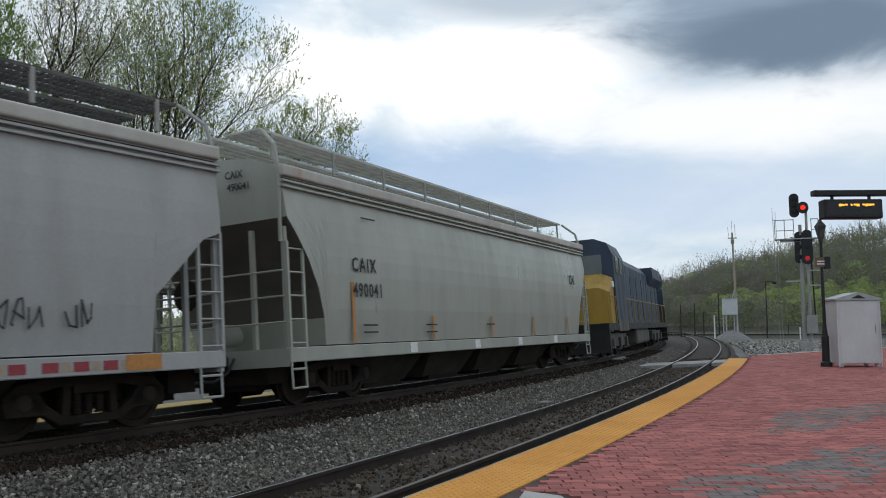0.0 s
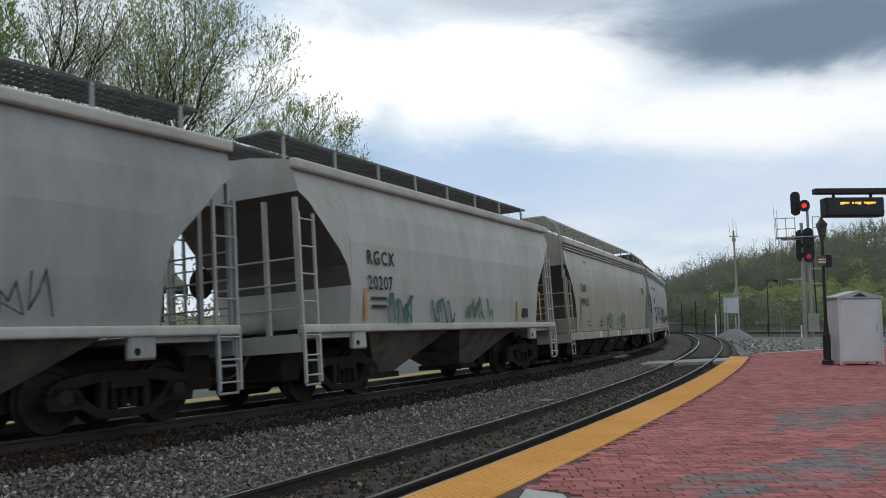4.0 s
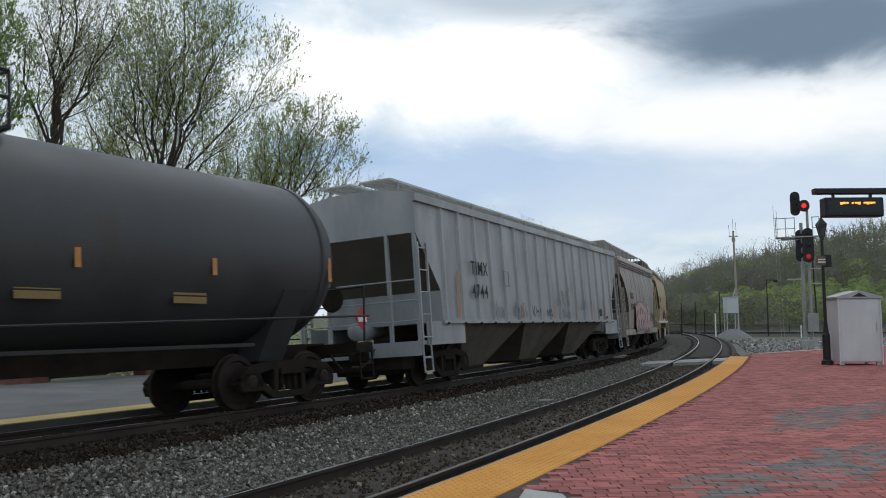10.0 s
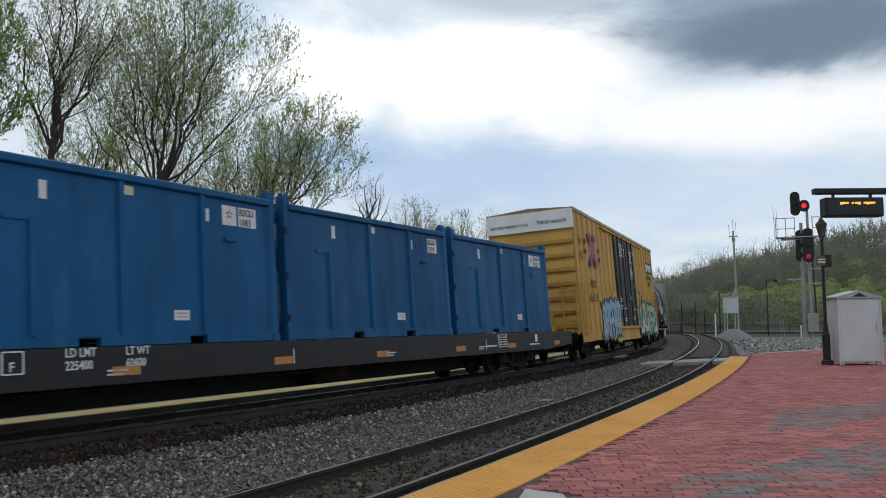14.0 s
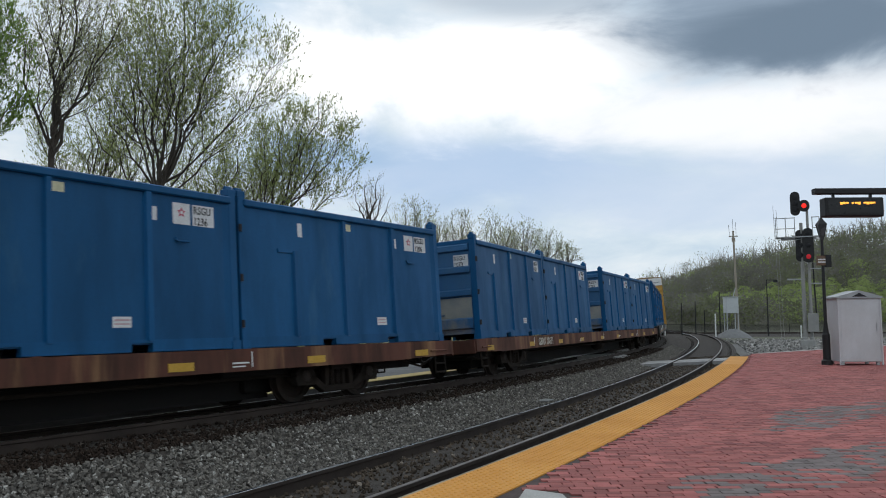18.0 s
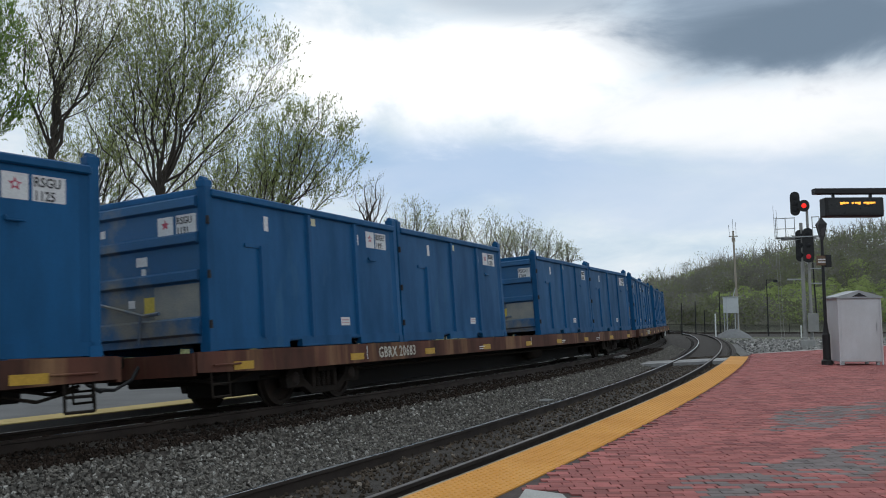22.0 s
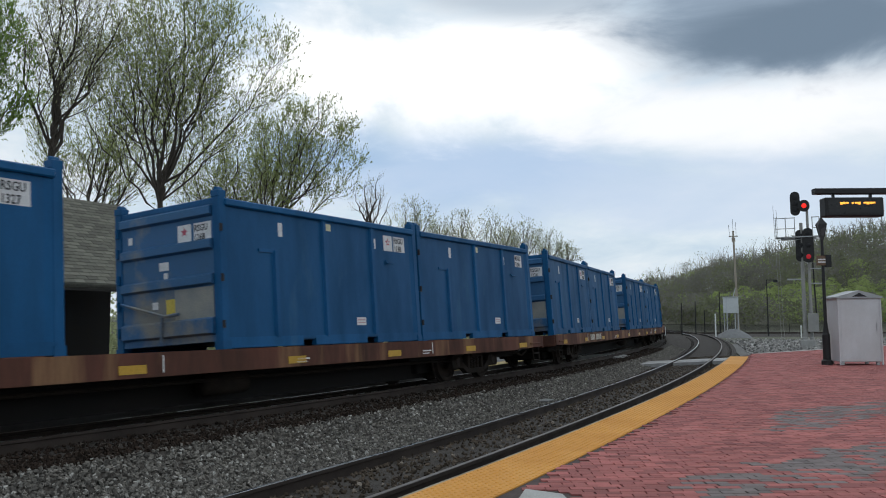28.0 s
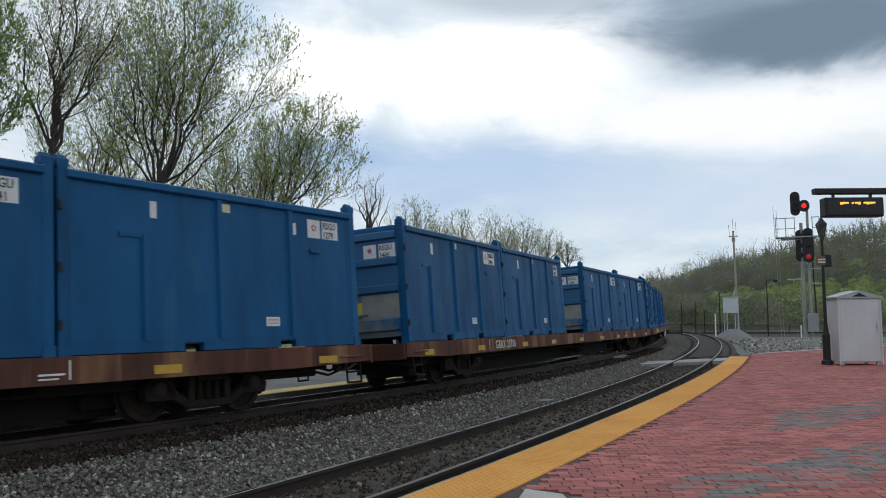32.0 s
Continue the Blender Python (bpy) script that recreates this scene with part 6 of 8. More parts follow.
    MOVING.append((car, (front + rear) / 2, h - 4.2))

# ---- the cars in their order ----
locomotive(80.0, 57.6, "faded dark blue diesel locomotive with a yellow nose leading", False)
locomotive(56.4, 32.6, "faded dark blue diesel locomotive with a yellow cab end", True)

cream = paint("pale_sage_hopper_paint", (0.34, 0.345, 0.295), (0.26, 0.265, 0.225), 0.6, rough=0.38, gloss=0.5)
cream_two = paint("dusty_beige_hopper_paint", (0.34, 0.31, 0.255), (0.25, 0.225, 0.18), 0.6, rough=0.4, gloss=0.5)
white = paint("chalky_white_hopper_paint", (0.36, 0.36, 0.35), (0.28, 0.275, 0.26), 0.6)
white_two = paint("stained_white_hopper_paint", (0.42, 0.41, 0.385), (0.31, 0.295, 0.25), 0.65, (0.36, 0.30, 0.18), (0.62, 0.74), run=0.13)
grey = paint("scraped_grey_hopper_paint", (0.32, 0.32, 0.315), (0.22, 0.21, 0.195), 0.7, (0.22, 0.15, 0.09), (0.66, 0.76), run=0.13)
tan = paint("rust_washed_tan_paint", (0.40, 0.29, 0.17), (0.29, 0.16, 0.07), 0.95, (0.25, 0.115, 0.045), (0.52, 0.68), run=0.13)
straw = paint("straw_yellow_paint", (0.43, 0.35, 0.22), (0.33, 0.23, 0.12), 0.85, (0.28, 0.125, 0.045), (0.53, 0.64), run=0.13)
drab = paint("sooty_grey_hopper_paint", (0.33, 0.295, 0.26), (0.2, 0.18, 0.16), 0.8)


def marks(car, x, z, text, size, y=-1.56):
    """Reporting marks in two lines on the side."""
    a, b = text.split()
    lettering(a, size, INK, car, (x, y, z + size * 1.25), 0.82, 1.3)
    lettering(b, size, INK, car, (x, y, z), 0.82, 1.2)


def end_marks(car, x, text, high=3.66):
    """Small marks high on the rear end."""
    a, b = text.split()
    lettering(a, 0.18, INK, car, pose(x, -0.3, high + 0.21, 90, 0, -90), 0.9)
    lettering(b, 0.18, INK, car, pose(x, -0.34, high, 90, 0, -90), 0.9)


car, ln = sill_hopper(30.2, 13.55, cream, "pale sage-grey covered hopper wagon with black marks", board=PALE_GRATE)
marks(car, -ln / 2 + 1.88, 1.83, "CAIX 490041", 0.37)
end_marks(car, -ln / 2 - 0.005, "CAIX 490041")
plates(ORANGE, car, "reflector", *[(-ln / 2 + d, 1.0, -ln / 2 + d + 0.09, 1.0 + k) for d, k in ((1.85, 1.1), (5.0, 0.5), (8.2, 0.5), (11.2, 0.5), (14.2, 0.5))], y=-1.53)
plates(CHALK, car, "reflector", *[(-ln / 2 + d, 0.76, -ln / 2 + d + 0.3, 0.96) for d in (4.0, 7.2, 10.0, 12.9)], y=-1.505)
plates(INK, car, "stencil_bar", *[(-ln / 2 + d, z, -ln / 2 + d + 0.5, z + 0.028) for d, z in ((2.2, 1.3), (2.2, 1.17), (4.7, 1.3), (4.7, 1.15), (7.9, 1.3), (2.3, 3.3))], y=-1.54)
lettering("CAI", 0.42, INK, car, (ln / 2 - 2.0, -1.565, 2.55), 0.8)

car, ln = sill_hopper(12.25, -4.6, white, "chalky white covered hopper wagon with red striped sill and graffiti", 4, cuts=((0.06, 2.68), (0.4, 2.55), (0.7, 2.25), (1.22, 1.73), (1.25, 0.99)))
for k, (w2, hgt) in enumerate(((0.62, 0.72), (0.5, 0.72), (0.52, 0.72), (0.42, 0.52), (0.14, 0.72), (0.12, 0.72))):
    x = -ln / 2 + 2.0 + (0, 0.72, 1.55, 2.17, 2.66, 2.86)[k]
    top = 2.93 + hgt * 0.8
    y0, y1 = -1.528, -1.522 + (top - 2.93) * 0.14
    inset = 0.09 * (hgt > 0.6)
    part("mark_shape", hull(bmesh.new(), [[Vector((x + d + w2 * e, ya - 0.004 * f, z)) for e, d, ya, z in ((0, inset * 0.6, y0, 2.93), (1, -inset * 0.6, y0, 2.93), (1, 0, y0 + (y1 - y0) * 0.2, 2.93 + (top - 2.93) * 0.2), (1, 0, y0 + (y1 - y0) * 0.8, 2.93 + (top - 2.93) * 0.8), (1, -inset * 0.6, y1, top), (0, inset * 0.6, y1, top), (0, 0, y0 + (y1 - y0) * 0.8, 2.93 + (top - 2.93) * 0.8), (0, 0, y0 + (y1 - y0) * 0.2, 2.93 + (top - 2.93) * 0.2))] for f in (0, 1)]), RED_INK, car, "red brand shape")
lettering("SOO", 0.4, INK, car, (-ln / 2 + 2.35, -1.565, 2.22), 0.9, 1.1)
lettering("117431", 0.38, INK, car, (-ln / 2 + 2.3, -1.565, 1.78), 0.8, 1.25)
red_block = plain("sill_red", (0.28, 0.04, 0.05))
for k in range(34):
    x = -ln / 2 + 1.7 + k * 0.41
    part("sill_stripe", boxes(((x, -1.506, 0.78), (x + 0.21, -1.5, 0.90))), red_block, car)
tan_block = plain("sill_tan", (0.36, 0.28, 0.2))
for k in range(0, 34, 1):
    if k % 5 != 4:
        x = -ln / 2 + 1.95 + k * 0.41
        part("sill_stripe", boxes(((x, -1.505, 0.78), (x + 0.12, -1.5, 0.90))), tan_block, car)
plates(ORANGE, car, "reflector", (-ln / 2 + 1.1, 0.76, -ln / 2 + 1.65, 0.96), (ln / 2 - 1.7, 0.76, ln / 2 - 1.15, 0.96), y=-1.505)
pink = plain("pink_spray", (0.40, 0.26, 0.25))
for k in range(6):
    cx, cz = -ln / 2 + 4.85 + k * 0.68, 1.8
    for mat, sc, d in ((INK, 0.86, 0.0), (white, 0.74, 0.004), (pink, 0.5, 0.008)):
        pts = []
        for i in range(24):
            t = 2 * math.pi * i / 24
            pts.append((cx + sc * 0.022 * 16 * math.sin(t) ** 3, cz + sc * 0.03 * (13 * math.cos(t) - 5 * math.cos(2 * t) - 2 * math.cos(3 * t) - math.cos(4 * t)) + (0 if sc > 0.8 else -0.01)))
        part("painted_heart", prism(bmesh.new(), pts, -1.535 - d - 0.003, -1.535 - d), mat, car, "sprayed pink heart with a dark outline" if mat is pink else "")
bubble = plain("dark_bubble_spray", (0.05, 0.055, 0.06))
bm = bmesh.new()
for k in range(5):
    blob(bm, -ln / 2 + 9.05 + k * 0.66, 1.62, 0.36, 0.47, -1.53 - 0.001 * k, 16, 0.1, k)
part("graffiti", bm, bubble, car, "dark bubble graffiti shapes that cannot be read")
bm = bmesh.new()
for k in range(5):
    prism(bm, [(-ln / 2 + 8.97 + k * 0.66, 1.55), (-ln / 2 + 9.05 + k * 0.66, 1.52), (-ln / 2 + 9.13 + k * 0.66, 1.98), (-ln / 2 + 9.07 + k * 0.66, 2.0)], -1.545, -1.539)
part("graffiti_highlight", bm, white, car)
scrawl(car, INK, -ln / 2 + 3.1, 1.2, 1.1, 0.5, 16, 2, y=-1.53, thick=0.05)
scrawl(car, INK, ln / 2 - 4.6, 1.3, 2.6, 0.4, 20, 4, y=-1.53, thick=0.035)

car, ln = sill_hopper(-5.6, -21.75, cream_two, "dusty beige covered hopper wagon with black marks and green scrawl", board=PALE_GRATE)
marks(car, -ln / 2 + 1.6, 1.83, "CAIX 490592", 0.37)
end_marks(car, -ln / 2 - 0.005, "CAIX 490592")
plates(ORANGE, car, "reflector", *[(-ln / 2 + d, 1.0, -ln / 2 + d + 0.09, 1.0 + k) for d, k in ((1.5, 1.1), (4.9, 0.5), (7.9, 0.5), (10.9, 0.5))], y=-1.53)
plates(CHALK, car, "reflector", *[(-ln / 2 + d, 0.76, -ln / 2 + d + 0.3, 0.96) for d in (4.3, 7.6, 10.6, 13.4)], y=-1.505)
plates(INK, car, "stencil_bar", *[(-ln / 2 + d, z, -ln / 2 + d + 0.5, z + 0.028) for d, z in ((2.2, 1.3), (2.2, 1.17), (4.3, 1.3), (4.3, 1.15), (8.8, 1.3), (2.3, 3.3))], y=-1.54)
lettering("CAI", 0.42, INK, car, (ln / 2 - 2.0, -1.565, 2.55), 0.8)
green = plain("dull_green_spray", (0.09, 0.17, 0.12))
for x in (6.0, 8.7):
    for rx, rz, o in ((0.42, 0.52, 0.0), (0.3, 0.3, 0.5), (0.42, 0.24, 0.4)):
        runs = [[(-ln / 2 + x + o * 0.6 + rx * math.cos(a), -1.545, 1.35 + o * 0.6 - 0.3 + rz * math.sin(a)) for a in [k * 0.45 for k in range(13)]]]
        part("scribble", bars(0.013, *runs, n=4), green, car)

car, ln = cement_hopper(-23.2, -35.5, white_two, "stained white two-bay hopper wagon with green graffiti")
marks(car, -ln / 2 + 1.95, 1.94, "RGCX 20207", 0.38, -1.6)
plates(ORANGE, car, "reflector", *[(-ln / 2 + d, 1.35, -ln / 2 + d + 0.1, 1.35 + k) for d, k in ((1.85, 1.3), (9.3, 0.5), (11.0, 0.8))], y=-1.545)
scrawl(car, plain("dark_green_spray", (0.03, 0.12, 0.09)), -ln / 2 + 2.6, 1.32, 3.0, 0.7, 46, 14, y=-1.57, thick=0.1)
scrawl(car, plain("dark_green_spray", (0.03, 0.12, 0.09)), -ln / 2 + 6.2, 1.4, 1.5, 0.6, 18, 15, y=-1.56, thick=0.07)
plates(INK, car, "stencil_bar", *[(-ln / 2 + d, z, -ln / 2 + d + 0.55, z + 0.06) for d, z in ((2.1, 1.75), (2.1, 1.6))], y=-1.56)
plates(INK, car, "stencil_plate", (-ln / 2 + 9.75, 1.45, -ln / 2 + 9.92, 1.68), (-ln / 2 + 9.94, 1.45, -ln / 2 + 10.11, 1.68), y=-1.535)

car, ln = cement_hopper(-36.85, -48.65, grey, "scraped grey two-bay hopper wagon with black marks")
marks(car, -ln / 2 + 2.2, 1.92, "RGCX 20301", 0.38, -1.6)
end_marks(car, -ln / 2 + 0.05, "RGCX 20301", 3.66)
scrawl(car, INK, -ln / 2 + 4.5, 1.4, 4.8, 0.7, 26, 17, y=-1.56, thick=0.03)

car, ln = cement_hopper(-49.75, -61.15, tan, "rust-washed tan two-bay hopper wagon with black marks")
marks(car, -ln / 2 + 1.52, 1.86, "RGCX 1467", 0.38, -1.6)
end_marks(car, -ln / 2 + 0.05, "RGCX 1467", 3.66)
plates(INK, car, "stencil_bar", (-ln / 2 + 3.3, 1.5, -ln / 2 + 3.55, 1.62), (ln / 2 - 3.0, 1.5, ln / 2 - 2.75, 1.78), y=-1.56)

car, ln = cement_hopper(-62.6, -74.1, straw, "straw-yellow two-bay hopper wagon streaked with rust and scribbled on")
marks(car, -ln / 2 + 1.62, 1.9, "LEHX 1015", 0.38, -1.6)
end_marks(car, -ln / 2 + 0.05, "LEHX 1015", 3.66)
plates(ORANGE, car, "reflector", (-ln / 2 + 1.46, 1.35, -ln / 2 + 1.56, 2.6), (ln / 2 - 4.0, 1.4, ln / 2 - 3.9, 2.0), y=-1.56)
scrawl(car, INK, -ln / 2 + 4.0, 1.4, 4.4, 0.7, 30, 19, y=-1.56, thick=0.045)
plates(INK, car, "stencil_bar", (ln / 2 - 2.6, 1.5, ln / 2 - 2.25, 1.8), y=-1.56)

car, ln = sill_hopper(-75.45, -86.95, drab, "sooty grey hopper wagon with pale red bubble graffiti", 2, seams=True, board=PALE_GRATE, cuts=((0.03, 3.26), (0.4, 2.95), (0.87, 2.57), (1.15, 2.15), (1.32, 1.7), (1.4, 1.2), (1.42, 0.99)))
marks(car, -ln / 2 + 1.7, 1.8, "CRDX 20700", 0.38)
end_marks(car, -ln / 2 - 0.005, "CRDX 20700")
plates(ORANGE, car, "reflector", *[(-ln / 2 + d, 1.0, -ln / 2 + d + 0.1, 1.0 + k) for d, k in ((1.9, 1.2), (5.0, 0.5), (8.8, 0.7), (10.6, 1.0))], y=-1.535)
graffiti(car, -ln / 2 + 2.9, 0.78, 4.9, 1.25, [(0.46, 0.31, 0.29), (0.38, 0.24, 0.27)], (0.33, 0.28, 0.25), 70, -1.56, 0.035, (0.17, 0.10, 0.11))
scrawl(car, INK, -ln / 2 + 8.9, 1.3, 1.4, 0.5, 12, 23, y=-1.55, thick=0.04)

ribbed_hopper(-88.1, -105.75)
tank_car()
boxcar()

black_deck = paint("black_flat_car_paint", (0.014, 0.014, 0.015), (0.03, 0.028, 0.026), 0.6)
brown_deck = paint("red_brown_flat_car_paint", (0.115, 0.042, 0.027), (0.05, 0.025, 0.018), 1.0, (0.27, 0.15, 0.075), (0.53, 0.7), rough=0.75, run=0.13)
ochre = plain("worn_cream_lettering", (0.55, 0.52, 0.45))
FLATS = [(-145.2, "AWXX 20552")] + [(-174.2 - 28.3 * k + (0.25 if k > 5 else 0.0), n) for k, n in enumerate(("GBRX 20671", "GBRX 20688", "GBRX 20683", "GBRX 20686", "", "", "GBRX 20706", "", ""))]
NUMBERS = iter("1375 1219 1083 1110 1251 1293 1228 1073 1206 1236 1089 1346 1320 1264 1335 1191 1125 1312 1158 1292 1192 1171 1333 1226 1260 1268 1327 1253 1204 1095 1342 1406 1279 1241 1178 1215 1387 1142 1309 1233".split())
RIDERS = []
STOWED = {1: (0.22, 0.08), 2: (0.12, -0.3), 4: (0.1, -0.1), 6: (0.05, -0.2)}  # how far the pairs of containers stand off their places
for k, (at, number) in enumerate(FLATS):
    flat = flat_car(at, brown_deck if k else black_deck, number, ochre if k else CHALK, ("red-brown flat wagon streaked with rust" if k else "black flat wagon with white lettering") + " under four blue containers", k, 0.0 if k else 0.1, 0.35 if k else 0.36, 0.605 if k else 0.55, 0.12 if k else 0.22)
    if k == 5:
        scrawl(flat, CHALK, 8.9, 0.67, 0.95, 0.24, 8, 61, y=-1.392, thick=0.03)
    if not k:
        lettering("LD LMT", 0.16, CHALK, flat, (-4.23, -1.394, 0.93), 0.85)
        lettering("225400", 0.16, CHALK, flat, (-4.23, -1.394, 0.77), 0.85)
        lettering("LT WT", 0.16, CHALK, flat, (-3.3, -1.394, 0.93), 0.85)
        lettering("60600", 0.16, CHALK, flat, (-3.3, -1.394, 0.77), 0.85)
        part("plate_mark", bars(0.012, [(-5.07, -1.395, 0.76), (-4.8, -1.395, 0.76), (-4.8, -1.395, 1.02), (-5.07, -1.395, 1.02), (-5.07, -1.395, 0.76)], n=4), CHALK, flat, "white square outline")
        part("stencil_frame", bars(0.012, [(8.32, -1.395, 0.7), (8.82, -1.395, 0.7), (8.82, -1.395, 1.0), (8.32, -1.395, 1.0), (8.32, -1.395, 0.7)], n=4), CHALK, flat, "white framed stencil")
        plates(CHALK, flat, "stencil_bar", *[(8.36 + 0.24 * a, 0.75 + 0.06 * b, 8.54 + 0.24 * a, 0.775 + 0.06 * b) for a in (0, 1) for b in range(4)], (10.3, 0.7, 11.0, 0.735), (7.6, 0.72, 8.2, 0.755), y=-1.392)
        part("card_pocket", boxes(((10.7, -1.397, 0.78), (10.86, -1.39, 0.98))), CHALK, flat, "pale card pocket")
        lettering("F", 0.16, CHALK, flat, (-4.98, -1.394, 0.79), 0.9)
    fore, aft = STOWED.get(k, (0.1, -0.24)) if k else (0.0, 0.0)
    for j, back in enumerate((0.2, 6.16, 14.6, 20.56) if k else (1.2, 7.36, 13.52, 19.68)):
        c = container(next(NUMBERS), k * 4 + j not in (1, 7, 13, 17, 24, 30, 36), k * 4 + j)
        RIDERS.append((c, at - 13.6, 13.6 - back - 2.97 + (fore if j < 2 else aft), 0.963 if k else 1.063))

# ---- trees behind the far platform ----
BARK = surface("grey_brown_bark", (0.085, 0.07, 0.058), (0.045, 0.037, 0.031), 0.7, 4.0, (1, 1, 0.3), rough=0.95, bump=0.6)
# Lightened copy of the bark for far trees: distance haze in the colour.
HAZED_BARK = surface("pale_distant_bark", (0.17, 0.155, 0.13), (0.11, 0.10, 0.085), 0.7, 4.0, (1, 1, 0.3), rough=0.95, bump=0.3)
LEAVES = {
    "spring": surface("young_spring_leaf", (0.345, 0.395, 0.155), (0.26, 0.30, 0.115), 0.7, 2.0, rough=0.9, gloss=0.08, random=0.35, island=True, thin=0.6),
    "green": surface("fresh_green_leaf", (0.25, 0.36, 0.10), (0.17, 0.26, 0.07), 0.7, 2.0, rough=0.9, gloss=0.08, random=0.35, island=True, thin=0.5),
    "bud": surface("pale_olive_bud", (0.42, 0.44, 0.25), (0.32, 0.34, 0.18), 0.7, 2.0, rough=0.9, gloss=0.08, random=0.3, island=True, thin=0.5),
}


def limb(verts, faces, pts, radii, n):
    """A tapered, bent tube through the points."""
    rows = []
    for i, (p, r) in enumerate(zip(pts, radii)):
        d = (pts[min(i + 1, len(pts) - 1)] - pts[max(i - 1, 0)]).normalized()
        a = d.orthogonal().normalized()
        b = d.cross(a)
        rows.append(len(verts))
        verts += [p + (a * math.cos(2 * math.pi * k / n) + b * math.sin(2 * math.pi * k / n)) * r for k in range(n)]
    for a, b in zip(rows, rows[1:]):
        faces += [(a + k, a + (k + 1) % n, b + (k + 1) % n, b + k) for k in range(n)]


def crown_at(bearing, slope, deep):
    """A point at a bearing (x over y), a slope (rise over y) and a distance from the eye."""
    return Vector((bearing * deep, deep, EYE.z + slope * deep))


def tree(foot, fork, centre, radii, seed, leaf, label, counts=(8, 10, 7, 4), leafy=6, size=0.06, girth=0.12, bark=None):
    """A trunk that forks into limbs; limbs, branches and twigs rise and fill an uneven crown, with small young leaves along the twigs."""
    r = random.Random(seed)
    bark = bark or BARK
    base = new("tree")
    base.matrix_basis = Matrix.Translation(foot)
    tagged(base, label, "tree")
    fork, centre = fork - foot, centre - foot
    wood_v, wood_f, twig_v, twig_f, leaf_v, leaf_f = [], [], [], [], [], []
    wave = [r.uniform(0, 6.28) for _ in range(4)]
    up = Vector((0, 0, 1))

    def flat(v):
        return Vector((v.x / radii[0], v.y / radii[1], v.z / radii[2]))

    def reach(d):
        """The crown's unevenness by direction."""
        a = math.atan2(d.y, d.x)
        return 0.88 + 0.12 * math.sin(3 * a + wave[0]) + 0.11 * math.sin(5 * d.z + 2 * a + wave[1]) + 0.07 * math.sin(11 * d.z + 4 * a + wave[2])

    def room(p, d):
        """Metres from p along d to the crown's edge."""
        a, b = flat(p - centre), flat(d)
        ab, bb, aa = a.dot(b), b.dot(b), a.dot(a)
        k = reach((p + d - centre).normalized()) ** 2
        disc = ab * ab - bb * (aa - k)
        return max(0.0, (-ab + math.sqrt(disc)) / bb) if disc > 0 else 0.0

    def arm(p, d, length, rad, steps, lift, shake):
        pts, radii_ = [p], [rad]
        for k in range(steps):
            d = (d + up * lift + Vector((r.gauss(0, 1), r.gauss(0, 1), r.gauss(0, 0.7))) * shake).normalized()
            p = p + d * length / steps
            pts.append(p)
            radii_.append(rad * (1 - 0.8 * (k + 1) / steps))
        return pts, radii_

    def leaves(pts, d):
        for _ in range(int(leafy + r.random())):
            q = pts[0].lerp(pts[-1], r.random() ** 0.7) + Vector((r.gauss(0, 0.03), r.gauss(0, 0.03), r.gauss(0, 0.03)))
            u = (d * 1.4 + up * 0.5 + Vector((r.gauss(0, 0.5), r.gauss(0, 0.5), r.gauss(0, 0.4)))).normalized()
            v = u.orthogonal().normalized()
            v = Matrix.Rotation(r.uniform(0, 3.14), 3, u) @ v
            z = size * r.uniform(0.6, 1.35)
            b = len(leaf_v)
            leaf_v.extend((q, q + u * z + v * z * 0.36, q + u * z * 2.3, q + u * z - v * z * 0.36))
            leaf_f.append((b, b + 1, b + 2, b + 3))

    def split(pts, radii_, level):
        n = counts[level]
        last = len(pts) - 1
        for k in range(n):
            f = (0.22, 0.15, 0.1)[level - 1] + (0.78, 0.85, 0.9)[level - 1] * (k + r.uniform(0.1, 0.95)) / n
            f = min(f, 0.999)
            i = int(f * last)
            q = pts[i].lerp(pts[i + 1], f * last - i)
            d = (pts[i + 1] - pts[i]).normalized()
            side = Matrix.Rotation(k * 2.4 + r.uniform(-0.6, 0.6), 3, d) @ d.orthogonal().normalized()
            spread = (0.7, 0.72, 0.55)[level - 1] * r.uniform(0.7, 1.3)
            nd = (d * math.cos(spread) + side * math.sin(spread) + up * 0.12).normalized()
            free = room(q, nd)
            full = (0.62, 0.3, 0.17)[level - 1] * (radii[0] + radii[2]) / 2 * r.uniform(0.7, 1.25)
            length = min(full, free * r.uniform(0.8, 1.15)) if level < 3 else full * (1.0 if free > 0.1 else 0.75)
            if length < 0.12 or (level < 3 and free < 0.15):
                continue
            rad = max(0.0032, radii_[i] * (0.5, 0.5, 0.55)[level - 1])
            sub, sr = arm(q, nd, length, rad, (5, 4, 3)[level - 1], (0.1, 0.1, 0.12)[level - 1], (0.11, 0.14, 0.12)[level - 1])
            if level == 1:
                limb(wood_v, wood_f, sub, sr, 5)
            else:
                limb(twig_v, twig_f, sub, sr, 3)
            if level < 3:
                split(sub, sr, level + 1)
            if level > 1:
                leaves(sub, (sub[-1] - sub[-2]).normalized())

    stem = [Vector((0, 0, -0.5)), fork * 0.5 + Vector((0.06, 0, 0)), fork]
    limb(wood_v, wood_f, stem + [fork.lerp(centre, 0.3)], [girth * 1.35, girth * 1.15, girth * 0.9, girth * 0.15], 9)
    for k in range(counts[0]):
        a = k * 2.4 + r.uniform(-0.3, 0.3)
        rise = 1.4 - 1.75 * (k + 0.5) / counts[0]
        goal = Vector((math.cos(a) * math.cos(rise), math.sin(a) * math.cos(rise), math.sin(rise)))
        end = centre + Vector((goal.x * radii[0], goal.y * radii[1], goal.z * radii[2])) * reach(goal) * r.uniform(0.86, 1.0)
